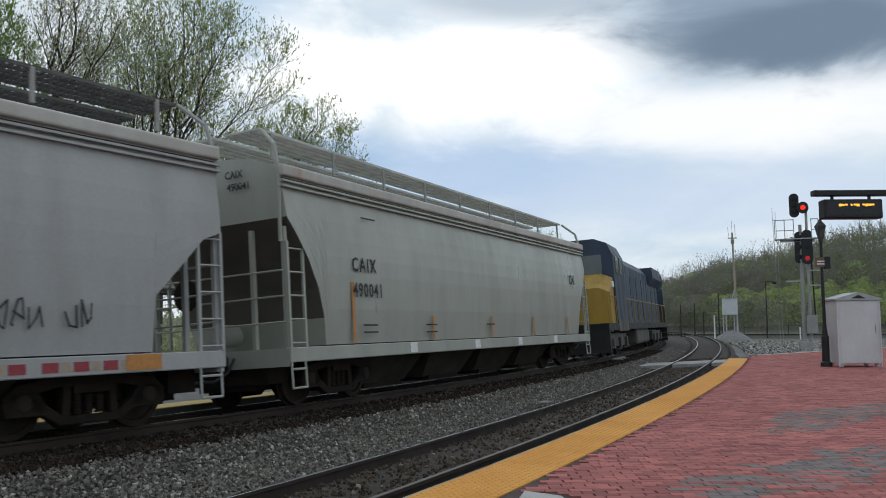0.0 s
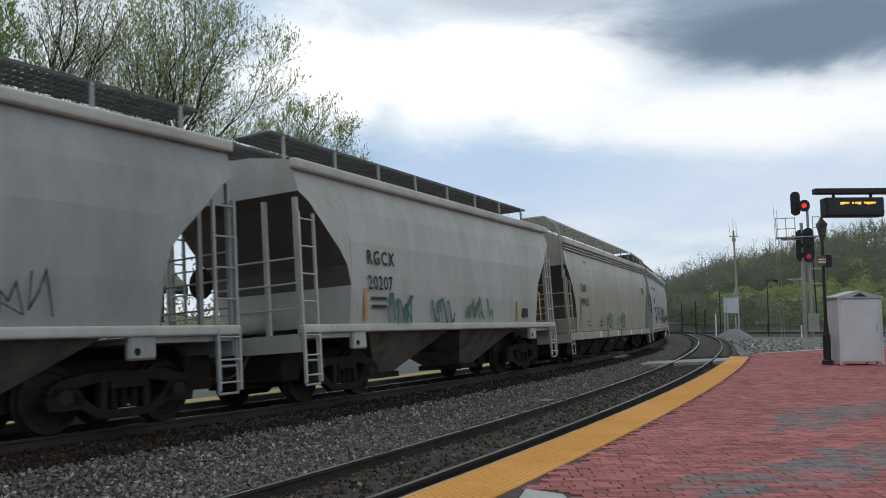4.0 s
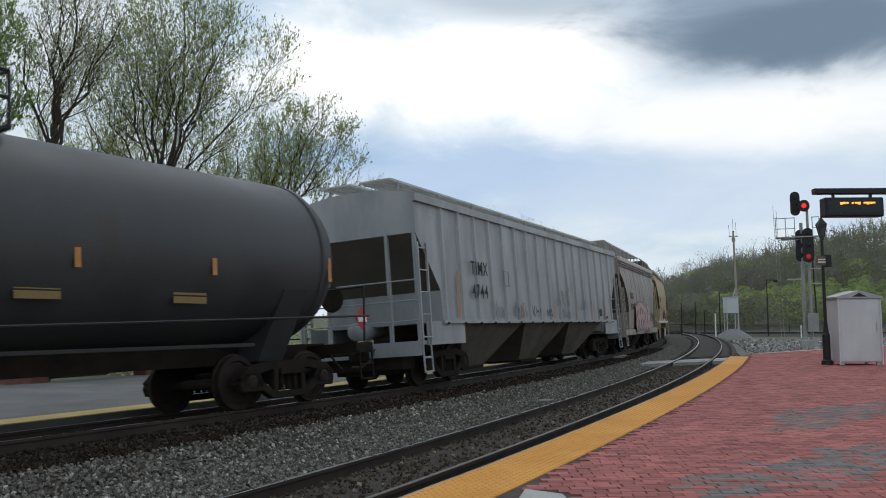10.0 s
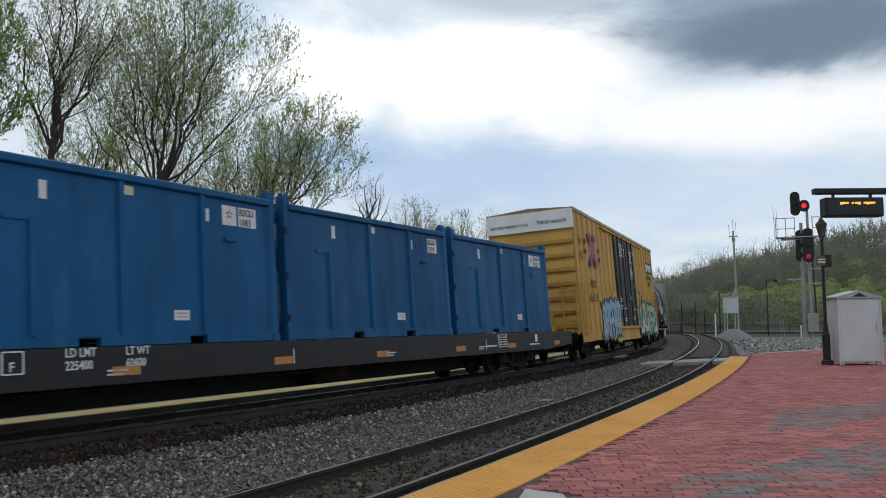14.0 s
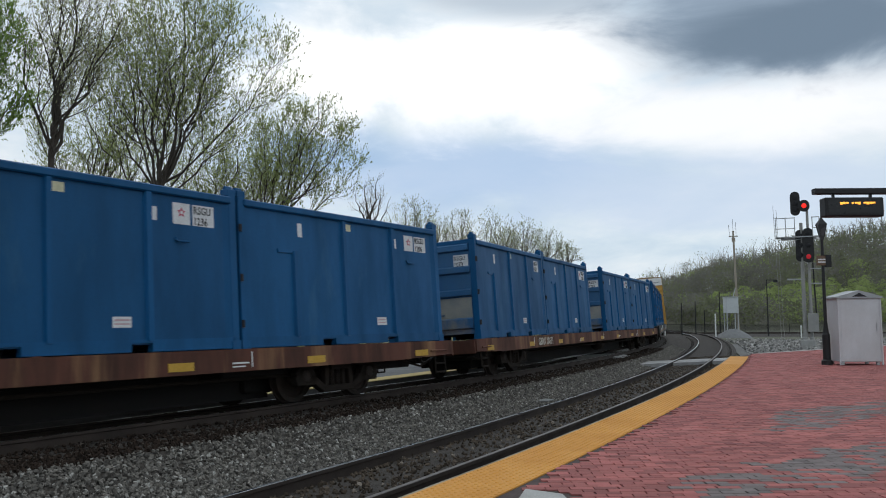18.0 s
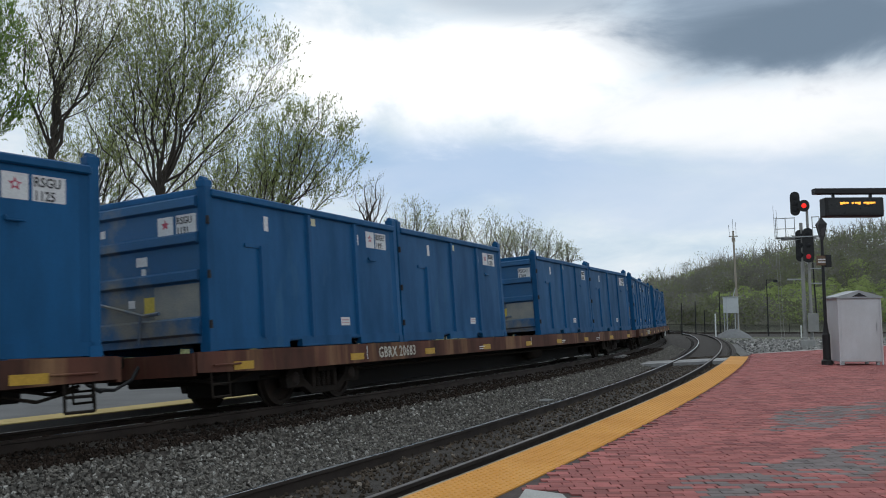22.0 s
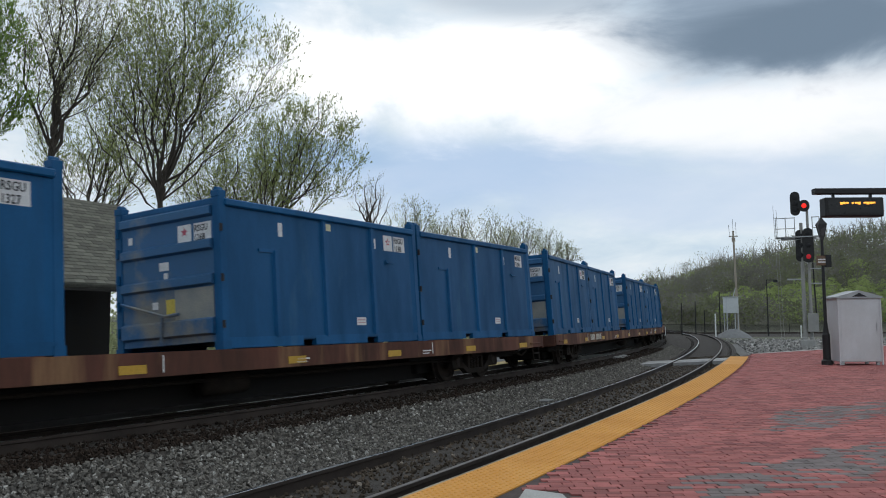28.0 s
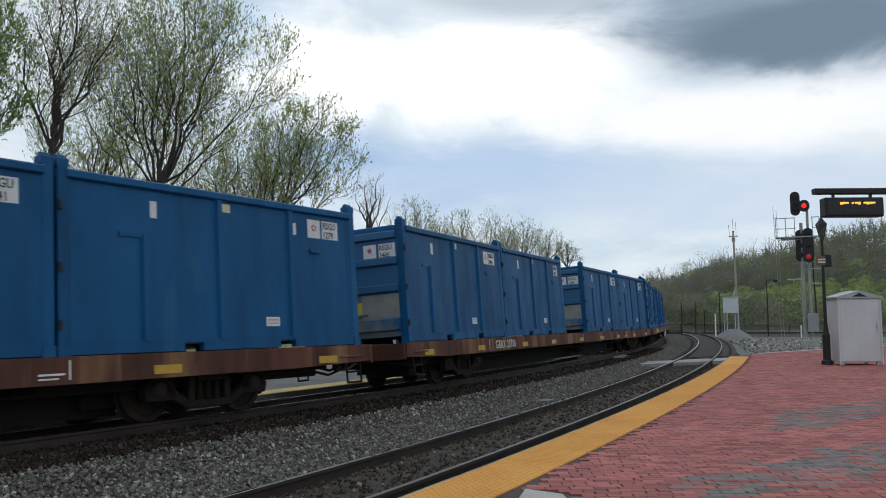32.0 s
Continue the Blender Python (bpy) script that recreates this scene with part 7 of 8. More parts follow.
        p0 = fork + up * r.uniform(-0.7, 0.9) * (k > 1)
        bow = p0.lerp(end, 0.45) + (Vector((end.x - p0.x, end.y - p0.y, 0)) * 0.1 - up * 0.05 * (end - p0).length)
        pts, rads = [], []
        wide = girth * (0.72 - 0.34 * k / counts[0])
        for i in range(9):
            f = i / 8
            q = p0.lerp(bow, f).lerp(bow.lerp(end, f), f)
            if 0 < i < 8:
                q = q + Vector((r.gauss(0, 1), r.gauss(0, 1), r.gauss(0, 0.6))) * 0.018 * (end - p0).length
            pts.append(q)
            rads.append(max(0.008, wide * (1 - 0.9 * f)))
        limb(wood_v, wood_f, pts, rads, 7)
        split(pts, rads, 1)
    raw("trunk", wood_v, wood_f, bark, base, smooth=True)
    tagged(raw("twig_mass", twig_v, twig_f, bark, base), "fine bare twigs", kind="stuff")
    if leaf_v:
        tagged(raw("crown", leaf_v, leaf_f, LEAVES[leaf], base), "sparse young leaves", kind="stuff")
    return base


def foot_of(p, dx=0.0):
    return Vector((p.x + dx, p.y, -0.42))


for fork, dx, centre, radii, seed, leaf, label, counts, leafy, size in (
        (crown_at(-0.335, 0.150, 35), 0.1, crown_at(-0.320, 0.276, 35), (4.8, 3.4, 5.3), 4, "spring", "tall spreading tree with sparse olive young leaves", (14, 9, 8, 5), 4.2, 0.062),
        (crown_at(-0.205, 0.100, 40), -0.2, crown_at(-0.168, 0.184, 40), (3.2, 2.4, 3.2), 21, "spring", "round-headed tree with dense olive young leaves", (11, 9, 7, 5), 4.2, 0.058),
        (crown_at(-0.466, 0.205, 31), 0.1, crown_at(-0.452, 0.330, 31), (2.9, 2.4, 5.2), 9, "bud", "tall slender tree with thin young foliage", (8, 9, 8, 4), 3.0, 0.055),
        (crown_at(-0.585, 0.19, 28), 0.0, crown_at(-0.573, 0.310, 28), (2.4, 2.2, 3.5), 15, "green", "tree with fresh green foliage at the platform's end", (9, 8, 7, 4), 4.5, 0.072),
        (crown_at(-0.42, 0.10, 44), 0.0, crown_at(-0.405, 0.200, 44), (4.8, 2.4, 3.8), 12, "spring", "budding tree behind the shelter", (12, 9, 7, 4), 4.2, 0.06),
        (crown_at(-0.25, 0.08, 46), 0.0, crown_at(-0.262, 0.160, 46), (4.6, 2.4, 3.2), 27, "spring", "low budding tree behind the taller ones", (12, 9, 7, 4), 4.2, 0.06),
        (crown_at(-0.088, 0.105, 48), 0.0, crown_at(-0.083, 0.145, 48), (1.4, 1.0, 1.7), 33, "bud", "small nearly bare tree", (7, 6, 4, 3), 0.3, 0.05)):
    tree(foot_of(fork, dx), fork, centre, radii, seed, leaf, label, counts, leafy, size)
for k, (b, e, d, wide, tall) in enumerate(((-0.037, 0.113, 62, 1.75, 2.0), (0.020, 0.100, 66, 1.65, 2.2), (0.057, 0.097, 70, 1.8, 2.1), (0.094, 0.092, 74, 2.0, 1.9), (0.121, 0.087, 78, 1.5, 1.6), (0.143, 0.078, 84, 1.4, 1.2), (-0.008, 0.098, 66, 1.3, 1.5), (0.076, 0.090, 80, 2.0, 1.6))):
    centre = crown_at(b, e, d)
    fork = centre - Vector((0.3 * math.sin(k * 2.3), 0, tall * 1.3))
    tree(foot_of(fork), fork, centre, (wide * 1.25, wide, tall * 1.15), 40 + k, "bud", "distant budding tree beyond the tracks", (9, 7, 5, 3), 1.6, 0.06, 0.12, HAZED_BARK)


def bushes():
    """Low scrub behind the far platform, as loose leaves and stems."""
    v, f = [], []
    r = random.Random(5)
    for _ in range(22000):
        b = r.uniform(-0.6, -0.2) if r.random() < 0.6 else r.uniform(-0.2, 0.14)
        d = r.uniform(34, 44) if b < -0.2 else r.uniform(46, 70)
        c = Vector((b * d, d, -0.4 + abs(r.gauss(0, 1.5 if b < -0.2 else 0.9))))
        u = Vector((r.gauss(0, 1), r.gauss(0, 1), r.gauss(0, 1))).normalized()
        w = u.orthogonal().normalized()
        s = r.uniform(0.06, 0.15)
        k = len(v)
        v += [c, c + u * s + w * s * 0.5, c + u * s * 2, c + u * s - w * s * 0.5]
        f.append((k, k + 1, k + 2, k + 3))
    tagged(raw("scrub", v, f, LEAVES["bud"]), "low green scrub along the far boundary", "scrub", kind="stuff")


def hill_woods():
    """The wooded hill: many small trees, bare brown on the ridge and fresh green lower down."""
    # Tones are lightened and greyed; the hill's distance haze is mixed into them.
    tones = {"brown": surface("bare_woodland", (0.235, 0.225, 0.19), (0.15, 0.145, 0.12), 0.7, 0.06, rough=1.0, random=0.1, island=True, thin=0.5),
             "olive": surface("budding_woodland", (0.21, 0.225, 0.13), (0.145, 0.155, 0.09), 0.7, 0.06, rough=1.0, random=0.1, island=True, thin=0.5),
             "green": surface("leafing_woodland", (0.34, 0.40, 0.155), (0.25, 0.30, 0.115), 0.7, 0.06, rough=1.0, random=0.1, island=True, thin=0.5)}
    heaps = {k: ([], []) for k in tones}
    r = random.Random(77)
    for _ in range(2600):
        b = r.uniform(0.1, 0.6) if r.random() < 0.85 else r.uniform(0.6, 1.1)
        y = 172 + 205 * r.random() ** 0.8
        x = b * y
        z = land(x, y)
        up = (y - 172) / 205
        low = r.random()
        clump = math.sin(x * 0.075 + 1.2) + math.sin(x * 0.031 + y * 0.05)
        kind = "green" if (up < 0.3 and low < 0.28 + 0.4 * clump) or low < 0.03 else "olive" if low < 0.5 - 0.35 * up else "brown"
        hgt = r.uniform(6, 11) if up > 0.3 else r.uniform(4, 7.5)
        v, f = heaps[kind]
        k = len(v)
        if up > 0.72 and r.random() < 0.75:
            hgt *= r.uniform(0.9, 1.45)
            for _ in range(9):
                a, b0 = r.uniform(-0.75, 0.75), r.uniform(0.35, 0.8)
                ln = hgt * r.uniform(0.22, 0.42)
                c = Vector((x, y, z + hgt * b0))
                tip = c + Vector((math.sin(a) * ln, r.uniform(-0.3, 0.3) * ln, math.cos(a) * ln))
                k = len(v)
                v += [c + Vector((-0.09, 0, 0)), c + Vector((0.09, 0, 0)), tip + Vector((0.03, 0, 0)), tip - Vector((0.03, 0, 0))]
                f.append((k, k + 1, k + 2, k + 3))
            k = len(v)
            v += [Vector((x - 0.16, y, z - 1)), Vector((x + 0.16, y, z - 1)), Vector((x + 0.04, y, z + hgt * 0.95)), Vector((x - 0.04, y, z + hgt * 0.95))]
            f.append((k, k + 1, k + 2, k + 3))
        n = {"green": 130, "olive": 125, "brown": 115}[kind] if up < 0.72 else 48
        for _ in range(n):
            t = r.random() ** 0.7
            rad = hgt * (0.1 + 0.32 * math.sin(math.pi * min(1, t * 0.9 + 0.08)))
            a = r.uniform(0, 2 * math.pi)
            q = rad * math.sqrt(r.random())
            c = Vector((x + q * math.cos(a), y + q * math.sin(a), z + hgt * (0.12 + 0.9 * t)))
            s = r.uniform(0.2, 0.46) * (1.0 if kind != "brown" else 0.75)
            if kind == "brown" and r.random() < 0.3:
                u = Vector((0.8 * math.cos(a) + r.gauss(0, 0.5), 0.5 * math.sin(a), r.uniform(0.2, 1))).normalized() * s * 2.2
                w = Vector((0.09, 0.05, 0)) * s
            else:
                u = Vector((r.gauss(0, 1), r.gauss(0, 1), r.gauss(0, 1))).normalized() * s
                w = u.orthogonal().normalized() * s * 0.8
            k = len(v)
            v += [c - u, c + w, c + u, c - w]
            f.append((k, k + 1, k + 2, k + 3))
    for kind, (v, f) in heaps.items():
        tagged(raw("hill_woods", v, f, tones[kind]), {"brown": "bare brown woodland on the distant hill", "olive": "budding olive woodland on the distant hill", "green": "fresh green trees along the foot of the hill"}[kind], "woods", kind="stuff")


bushes()
hill_woods()

# ---- things on and beyond the platform ----


def cabinet():
    base = new("utility_cabinet")
    tagged(base, "white-painted steel cabinet with a small gabled lid on the platform", "cabinet")
    base.matrix_basis = Matrix.Translation((11.8, 25.5, PLAT_Z + 0.004)) @ Matrix.Rotation(radians(-4), 4, "Z")
    white = surface("chalky_white_steel", (0.60, 0.60, 0.605), (0.46, 0.45, 0.44), 0.6, 1.5, (1, 1, 0.4), rough=0.6, bump=0.05)
    w, d, z = 1.22, 1.0, 1.98
    part("body", soft(boxes(((0, 0, 0.1), (w, d, z))), 0.015), white, base)
    part("door_panel", boxes(((0.06, -0.012, 0.16), (w - 0.06, 0.0, z - 0.08))), white, base)
    for x in (0.0, w):
        part("corner_strip", boxes(((x - 0.02, -0.02, 0.0), (x + 0.02, 0.02, z))), white, base)
    part("lid", prism(bmesh.new(), [(-0.06, z), (w + 0.06, z), (w + 0.06, z + 0.05), (w / 2, z + 0.24), (-0.06, z + 0.05)], -0.05, d + 0.05), GALV, base, "shallow gabled lid")
    part("vent", prism(bmesh.new(), [(w / 2 - 0.22, z + 0.05), (w / 2 + 0.22, z + 0.05), (w / 2, z + 0.16)], -0.058, -0.05), INK, base)
    part("handle", bars(0.012, [(w - 0.14, -0.03, 1.0), (w - 0.14, -0.03, 1.25)]), GALV, base)
    for x in (0.06, w - 0.14):
        for y in (0.05, d - 0.15):
            part("foot", boxes(((x, y, 0.0), (x + 0.08, y + 0.1, 0.12))), GALV, base)


def lamp_post():
    base = new("street_lamp")
    tagged(base, "black lamp post with a tapered lantern and a small sign", "street lamp")
    base.matrix_basis = Matrix.Translation((11.58, 25.9, PLAT_Z))
    part("post", lathe(bmesh.new(), [(0.16, 0.0), (0.16, 0.12), (0.11, 0.16), (0.11, 0.9), (0.085, 0.95), (0.05, 1.3), (0.042, 3.8)], 12, "z"), BLACK, base)
    lantern = part("lantern", hull(bmesh.new(), [[(-a, -a, z), (a, -a, z), (a, a, z), (-a, a, z)] for a, z in ((0.04, 3.78), (0.05, 3.86), (0.11, 4.24))]), surface("smoked_lantern_glass", (0.06, 0.06, 0.062), (0.1, 0.1, 0.1), 0.5, 3.0, rough=0.25), base, "smoked glass lantern")
    part("cap", hull(bmesh.new(), [[(-a, -a, z), (a, -a, z), (a, a, z), (-a, a, z)] for a, z in ((0.13, 4.23), (0.125, 4.27), (0.04, 4.42), (0.012, 4.5))]), BLACK, lantern)
    for x, y in ((-1, -1), (1, -1), (1, 1), (-1, 1)):
        part("glazing_bar", bars(0.012, [(x * 0.05, y * 0.05, 3.86), (x * 0.11, y * 0.11, 4.24)]), BLACK, lantern)
    sign = part("small_sign", boxes(((-0.22, -0.08, 3.0), (0.16, -0.05, 3.3))), surface("brown_sign", (0.16, 0.10, 0.06), (0.12, 0.08, 0.05), 0.5, 3.0), base, "small weathered brown sign")
    part("sign_bar", boxes(((-0.18, -0.084, 3.16), (0.12, -0.08, 3.2)), ((-0.18, -0.084, 3.08), (0.06, -0.08, 3.12))), CHALK, sign)
    part("meter_box", boxes(((0.05, -0.1, 2.95), (0.22, 0.1, 3.32))), BLACK, base)


def led_sign():
    base = new("departure_display")
    tagged(base, "black hanging display with amber dot-matrix letters under a beam", "display sign")
    d = 15.0
    base.matrix_basis = Matrix.Translation((6.74, d, 0))
    part("beam", soft(boxes(((-0.15, -0.08, 3.86), (1.55, 0.08, 3.96))), 0.01), BLACK, base)
    part("post", soft(boxes(((1.42, -0.07, PLAT_Z), (1.54, 0.07, 3.86))), 0.01), BLACK, base)
    for x in (0.2, 0.86):
        part("hanger", boxes(((x - 0.02, -0.02, 3.78), (x + 0.02, 0.02, 3.87))), BLACK, base)
    part("housing", soft(boxes(((0.0, -0.12, 3.45), (1.04, 0.12, 3.79))), 0.02), BLACK, base)
    part("screen", boxes(((0.05, -0.125, 3.5), (0.99, -0.12, 3.75))), surface("black_screen", (0.012, 0.012, 0.012), (0.02, 0.02, 0.02), 0.3, 4.0, rough=0.3), base)
    amber = surface("amber_led", (1.0, 0.42, 0.05), (1.0, 0.42, 0.05), 0.0, 2.0, glow=1.3, bump=0)
    x = 0.26
    for k, w in enumerate((0.05, 0.045, 0.05, 0.0, 0.03, 0.05, 0.05, 0.0, 0.05, 0.045, 0.05, 0.05)):
        if w:
            part("led_bar", boxes(((x, -0.129, 3.66 + 0.008 * (k % 3)), (x + w, -0.125, 3.705))), amber, base, "glowing amber bar")
        x += 0.052


def signal():
    base = new("railway_signal")
    tagged(base, "railway signal mast with two black heads showing red", "railway signal")
    base.matrix_basis = Matrix.Translation((25.55, 60.0, -0.12)) @ Matrix.Rotation(radians(-23), 4, "Z")
    conc = surface("pale_weathered_post", (0.33, 0.32, 0.30), (0.22, 0.21, 0.2), 0.6, 1.5, rough=0.9)
    part("foundation", soft(boxes(((-0.45, -0.4, -0.3), (0.5, 0.4, 0.35))), 0.03), CONCRETE, base)
    for x, r, top in ((-0.15, 0.14, 8.6), (0.28, 0.11, 9.6)):
        part("mast", lathe(bmesh.new(), [(r * 1.3, 0.3), (r * 1.3, 0.5), (r, 0.55), (r * 0.8, top)], 10, "z", (x, 0, 0)), conc, base)
    part("relay_case", soft(boxes(((0.05, -0.35, 0.9), (0.75, -0.1, 2.2))), 0.03), conc, base)
    red = surface("red_signal_lens", (1.0, 0.03, 0.02), (1.0, 0.03, 0.02), 0.0, 2.0, glow=0.85, bump=0)
    def oval(x, z0, z1, half, y, name, label):
        rim = []
        for i in range(24):
            a = 2 * math.pi * i / 24
            rim.append((x + half * math.cos(a), (z1 - half if math.sin(a) > 0 else z0 + half) + half * math.sin(a)))
        return part(name, prism(bmesh.new(), rim, y, y + 0.06), BLACK, base, label)

    dim = surface("dim_red_lens", (0.5, 0.02, 0.03), (0.5, 0.02, 0.03), 0.0, 2.0, glow=0.35, bump=0)
    for x, z0, z1, half, y in ((-0.48, 9.13, 10.85, 0.33, -0.1), (-0.26, 5.85, 8.1, 0.3, -0.1), (0.1, 9.36, 10.2, 0.37, -0.32), (0.27, 5.75, 8.2, 0.37, -0.32)):
        head = oval(x, z0, z1, half, y, "signal_head", "black oval signal target")
        part("lamp_housing", boxes(((x - 0.2, y + 0.06, z0 + 0.25), (x + 0.2, y + 0.3, z1 - 0.25))), BLACK, head)
        for j in range(1 if z1 - z0 < 1 else 3):
            lz = (z0 + z1) / 2 if z1 - z0 < 1 else z0 + 0.42 + (z1 - z0 - 0.84) * j / 2
            lit = j == 0 and x > 0
            part("hood", bars(0.022, [(x + 0.19 * math.cos(a / 5 * math.pi), y - 0.15, lz + 0.19 * math.sin(a / 5 * math.pi)) for a in range(6)], n=5), BLACK, head)
            part("lens", lathe(bmesh.new(), [(0.17, y - 0.005), (0.17, y - 0.02), (0.1, y - 0.05), (0.004, y - 0.06)], 14, "y", (x, 0, lz)), (red if z0 > 8 else dim) if lit else INK, head, "glowing red lens" if lit else "unlit lens")
    part("catwalk", boxes(((-1.85, -0.35, 7.55), (1.1, 0.35, 7.63)), ((-1.5, -0.1, 7.4), (0.8, 0.1, 7.55))), GALV, base, "steel maintenance walkway")
    for x in (-1.8, -1.15, -0.55, 0.6, 1.05):
        part("railing_post", bars(0.03, [(x, -0.33, 7.6), (x - 0.02, -0.33, 9.0)]), GALV, base)
    for x0, x1 in ((-1.8, -0.55), (0.6, 1.05)):
        for z in (8.2, 8.95):
            part("railing_bar", bars(0.03, [(x0, -0.33, z), (x1, -0.33, z)]), GALV, base)
    part("ladder", bars(0.018, [(-1.7, -0.25, 0.0), (-1.95, -0.25, 9.9)], [(-1.5, -0.25, 0.0), (-1.75, -0.25, 9.6)], *[[(-1.7 - 0.0125 * j, -0.25, 0.5 * j), (-1.5 - 0.0125 * j, -0.25, 0.5 * j)] for j in range(1, 19)], n=4), conc, base)
    part("bracket", boxes(((-1.2, -0.06, 4.55), (0.0, 0.06, 4.65)), ((0.3, -0.06, 4.25), (1.3, 0.06, 4.33)), ((1.2, -0.05, 4.3), (1.28, 0.05, 5.4)), ((0.3, -0.06, 5.3), (1.3, 0.06, 5.38))), GALV, base)
    part("cable", bars(0.05, [(0.62, 0.1, 2.0), (0.5, 0.1, 6.5)]), BLACK, base)


def instrument_house():
    base = new("instrument_case")
    tagged(base, "silver relay case on legs above a gravel mound", "relay case")
    base.matrix_basis = Matrix.Translation((33.7, 100.0, -0.3))
    part("case", soft(boxes(((-0.72, -0.6, 2.75), (0.72, 0.6, 4.6))), 0.05), surface("aluminium_case", (0.55, 0.57, 0.58), (0.42, 0.43, 0.44), 0.5, 1.0, rough=0.5), base)
    part("roof", boxes(((-0.78, -0.66, 4.6), (0.78, 0.66, 4.68))), GALV, base)
    for x in (-0.64, 0.64):
        for y in (-0.5, 0.5):
            part("leg", boxes(((x - 0.06, y - 0.06, -0.2), (x + 0.06, y + 0.06, 2.75))), GALV, base)
    part("dish_mast", bars(0.05, [(0.3, 0, 4.65), (0.6, 0, 5.7)]), GALV, base)
    mound = lathe(bmesh.new(), [(2.3, -0.3), (1.6, 0.3), (0.8, 0.75), (0.3, 0.92), (0.05, 0.95)], 18, "z", (-0.2, -1.2, 0))
    part("gravel_mound", mound, surface("heaped_gravel", (0.2, 0.2, 0.2), (0.13, 0.13, 0.13), 0.6, 2.0, rough=0.95, bump=0.6, grain=12.0), base, "grey gravel mound")


def poles():
    wood = surface("weathered_pole", (0.36, 0.31, 0.25), (0.25, 0.21, 0.17), 0.7, 1.0, (1, 1, 0.2), rough=0.9)
    base = new("utility_pole")
    tagged(base, "tall weathered timber utility pole with an aerial", "utility pole")
    base.matrix_basis = Matrix.Translation((34.7, 100.5, -0.42)) @ Matrix.Rotation(radians(-1.2), 4, "Y")
    part("pole", lathe(bmesh.new(), [(0.17, -0.3), (0.11, 12.6)], 10, "z"), wood, base)
    part("aerial", bars(0.025, [(0, 0, 12.6), (0, 0, 14.0)], [(-0.4, 0, 12.0), (-0.5, 0, 13.3)], [(0.35, 0, 12.0), (0.35, 0, 13.6)], n=5), GALV, base)
    part("equipment", boxes(((-0.5, -0.06, 11.9), (0.5, 0.06, 12.02)), ((-0.18, -0.1, 11.3), (0.18, 0.1, 11.8))), wood, base)
    for k, (x, y, hgt, arm) in enumerate(((39.9, 105, 7.0, 1.1), (29.3, 105, 4.2, 0), (31.0, 105, 4.4, 0), (32.1, 105, 3.3, 0), (34.0, 105, 5.6, 0))):
        p = new("light_pole")
        tagged(p, "thin dark steel yard pole beyond the tracks", "pole", "yard poles")
        p.matrix_basis = Matrix.Translation((x, y, -0.42))
        part("post", lathe(bmesh.new(), [(0.09, -0.2), (0.06, hgt)], 8, "z"), BLACK, p)
        if arm:
            part("arm", boxes(((min(0, arm), -0.04, hgt - 0.1), (max(0, arm), 0.04, hgt))), BLACK, p)
            part("lamp_head", boxes(((arm * 1.0 - 0.25, -0.15, hgt - 0.35), (arm * 1.0 + 0.25, 0.15, hgt - 0.05))), BLACK, p)
    for x, y, hgt in ((31.2, 98, 2.8), (25.4, 98, 1.3), (41.0, 98, 1.4)):
        p = new("trackside_post")
        tagged(p, "short white trackside marker post", "post", "marker posts")
        p.matrix_basis = Matrix.Translation((x, y, -0.42))
        part("post", boxes(((-0.06, -0.06, -0.2), (0.06, 0.06, hgt))), CHALK, p)


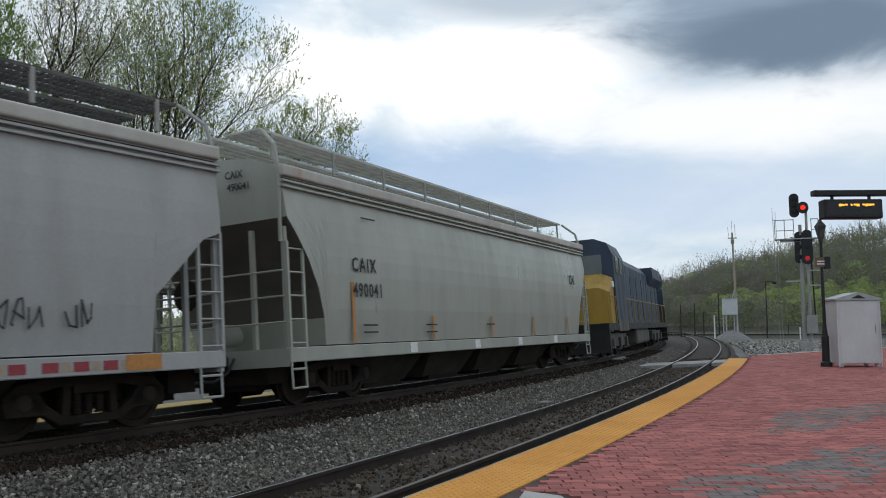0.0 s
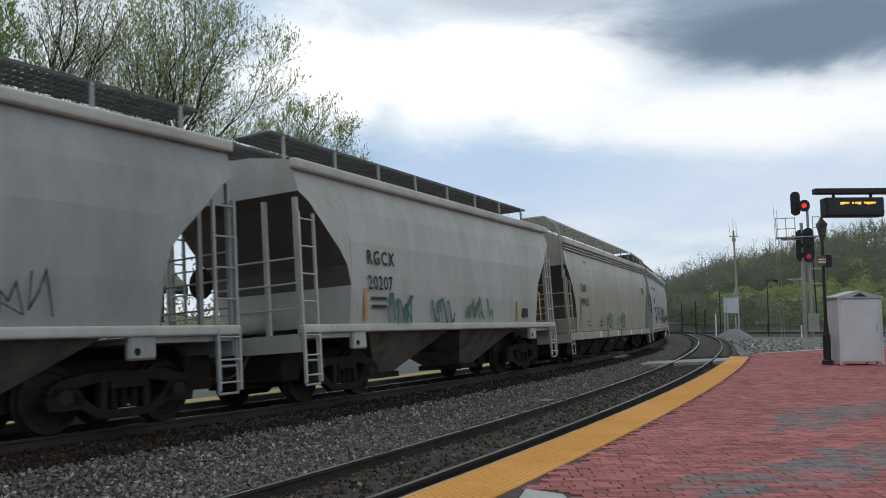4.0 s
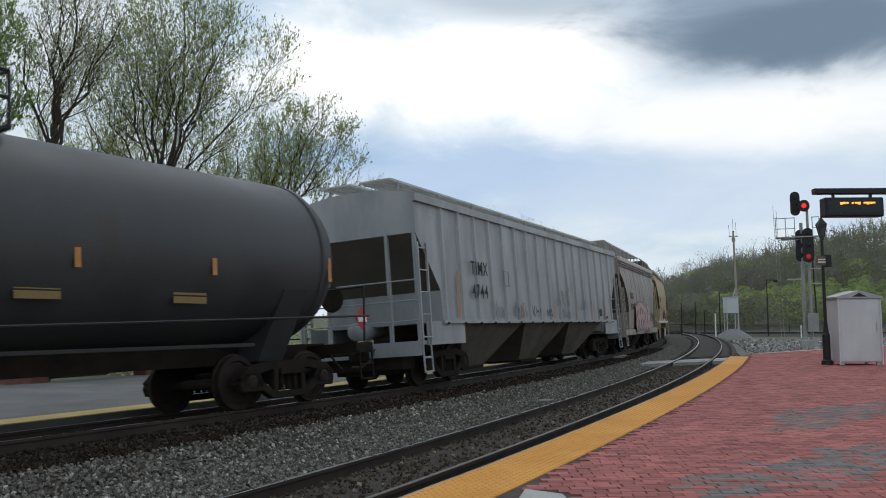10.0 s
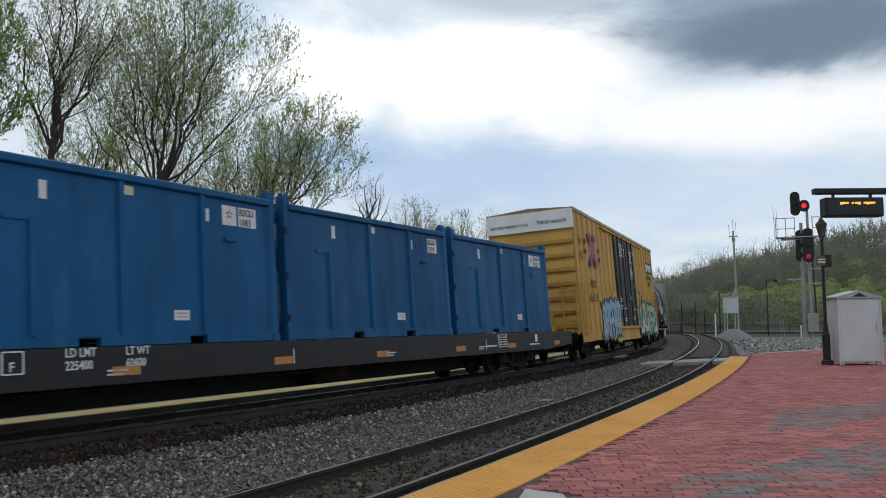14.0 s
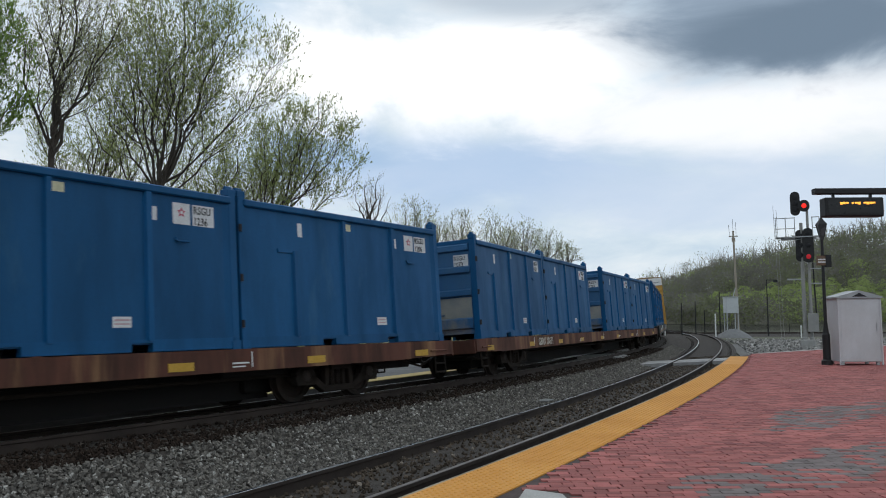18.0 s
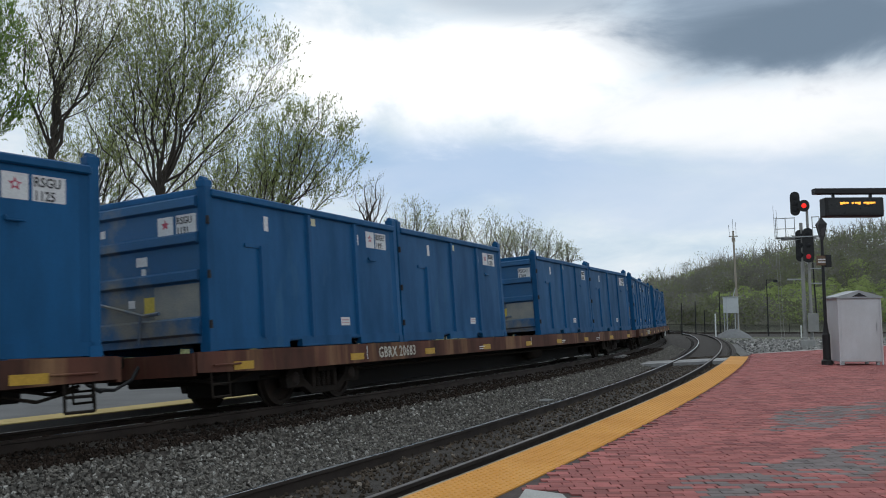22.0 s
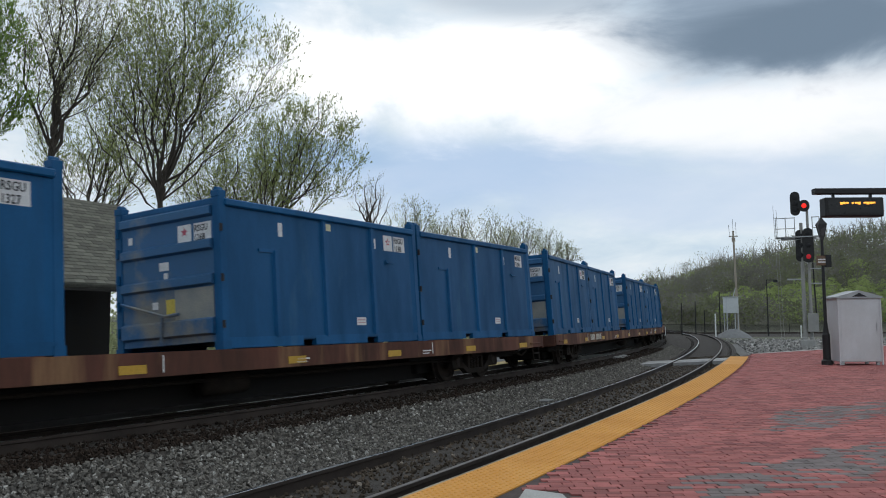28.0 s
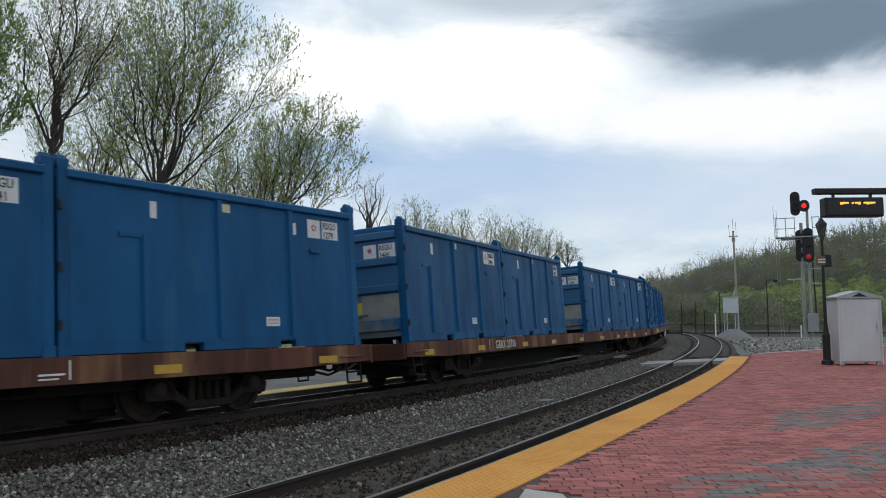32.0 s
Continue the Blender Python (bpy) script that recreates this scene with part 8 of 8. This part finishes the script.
def far_track():
    """A third track that crosses beyond the junction on a low stone bank, with a dark fence behind."""
    bank = bmesh.new()
    a, b = Vector((14, 118, 0)), Vector((120, 88, 0))
    d = (b - a).normalized()
    n = Vector((-d.y, d.x, 0))
    hull(bank, [[p + n * u + Vector((0, 0, z)) for u, z in ((-7.5, -0.5), (-2.2, -0.12), (2.2, -0.12), (4.5, -0.5))] for p in (a, b)])
    tagged(part("stone_bank", bank, BALLAST), "low bank of grey ballast across the background", "ballast", kind="structure")
    track_ob = new("cross_track")
    tagged(track_ob, "distant railway track on a low stone bank", "railway track")
    for u in (-0.75, 0.75):
        rail = bmesh.new()
        hull(rail, [[p + n * (u + x) + Vector((0, 0, z)) for x, z in ((-0.07, -0.12), (0.07, -0.12), (0.04, 0.06), (-0.04, 0.06))] for p in (a, b)])
        part("rail", rail, RAIL_RUST, track_ob)
    k = 0
    while k * 1.2 < (b - a).length:
        p = a + d * k * 1.2
        part("tie", shape("far_tie", lambda: boxes(((-0.12, -1.3, -0.12), (0.12, 1.3, 0.0)))), TIE, track_ob, at=Matrix.Translation(p) @ Matrix.Rotation(math.atan2(d.y, d.x), 4, "Z"))
        k += 1
    fence = new("fence")
    tagged(fence, "dark chain-link fence along the yard", "fence")
    post = mesh_of("post", boxes(((-0.03, -0.03, -0.1), (0.03, 0.03, 1.5))))
    a2, b2 = a + n * 14, b + n * 14
    k = 0
    while k * 3.0 < (b2 - a2).length:
        part("post", post, BLACK, fence, at=a2 + d * k * 3.0 + Vector((0, 0, -0.42)))
        k += 1
    for z in (0.0, 0.14, 0.28, 0.42, 0.56, 0.70, 0.84, 1.02):
        part("rail_bar", hull(bmesh.new(), [[p + Vector((0, 0, z + dz)) + n * dn for dz, dn in ((-0.03, 0), (0.03, 0), (0.03, 0.03), (-0.03, 0.03))] for p in (a2, b2)]), BLACK, fence)


def rubble():
    """Loose stone heap and gravel beyond the platform's end."""
    r = np.random.default_rng(3)
    spots, sizes = [], []
    for _ in range(5200):
        y = r.uniform(40, 84)
        x = y * r.uniform(0.33, 0.56)
        if not past_end(x, y) or beside_near(x, y)[1] < 2.2:
            continue
        spots.append((x, y, -0.42 + r.uniform(0.0, 0.2)))
        sizes.append(r.uniform(0.05, 0.17))
    scatter("rubble", spots, sizes, surface("pale_rubble", (0.3, 0.285, 0.265), (0.18, 0.17, 0.155), 0.6, 2.0, rough=0.95, random=0.6, island=True), "pale broken stone beyond the platform's end", "rubble")
    bm = bmesh.new()
    prism(bm, [(13.2, 36.2), (20.0, 42.4), (40, 52), (60, 84), (30, 86), (22, 66), (16.3, 47)], -0.6, -0.36, "z")
    tagged(part("gravel_apron", bm, surface("gravel_apron", (0.17, 0.165, 0.155), (0.11, 0.105, 0.1), 0.7, 0.6, rough=0.95, bump=0.7, grain=8.0, depth=0.05)), "grey gravel beyond the platform's end", "gravel", kind="structure")


cabinet()
lamp_post()
led_sign()
signal()
instrument_house()
poles()
far_track()
rubble()

# ---- paving bricks, piece by piece ----
loose_stones()
bricks()



def motions():
    """The train rolls through the curve; its wheels turn; the containers ride on their cars."""
    times = [0.5 * k for k in range(65)]
    for ob, middle, half in MOVING:
        walk(ob, [(t, car_pose(middle + travelled(t), half)) for t in times])
    for ob, middle, ahead, up in RIDERS:
        walk(ob, [(t, car_pose(middle + travelled(t), 10.05) @ Matrix.Translation((ahead, 0, up))) for t in times])
    turns = [k / 30 for k in range(0, 961)]
    for g, sets in WHEELSETS.items():
        walk(sets[0], [(t, Matrix.Translation((0.89 * g, 0, 0.432)) @ Matrix.Rotation(travelled(t) / 0.432, 4, "Y")) for t in turns])
        keys = sets[0].animation_data
        for w in sets[1:]:
            w.rotation_mode = "QUATERNION"
            w.animation_data_create()
            w.animation_data.action = keys.action
            w.animation_data.action_slot = keys.action_slot


motions()
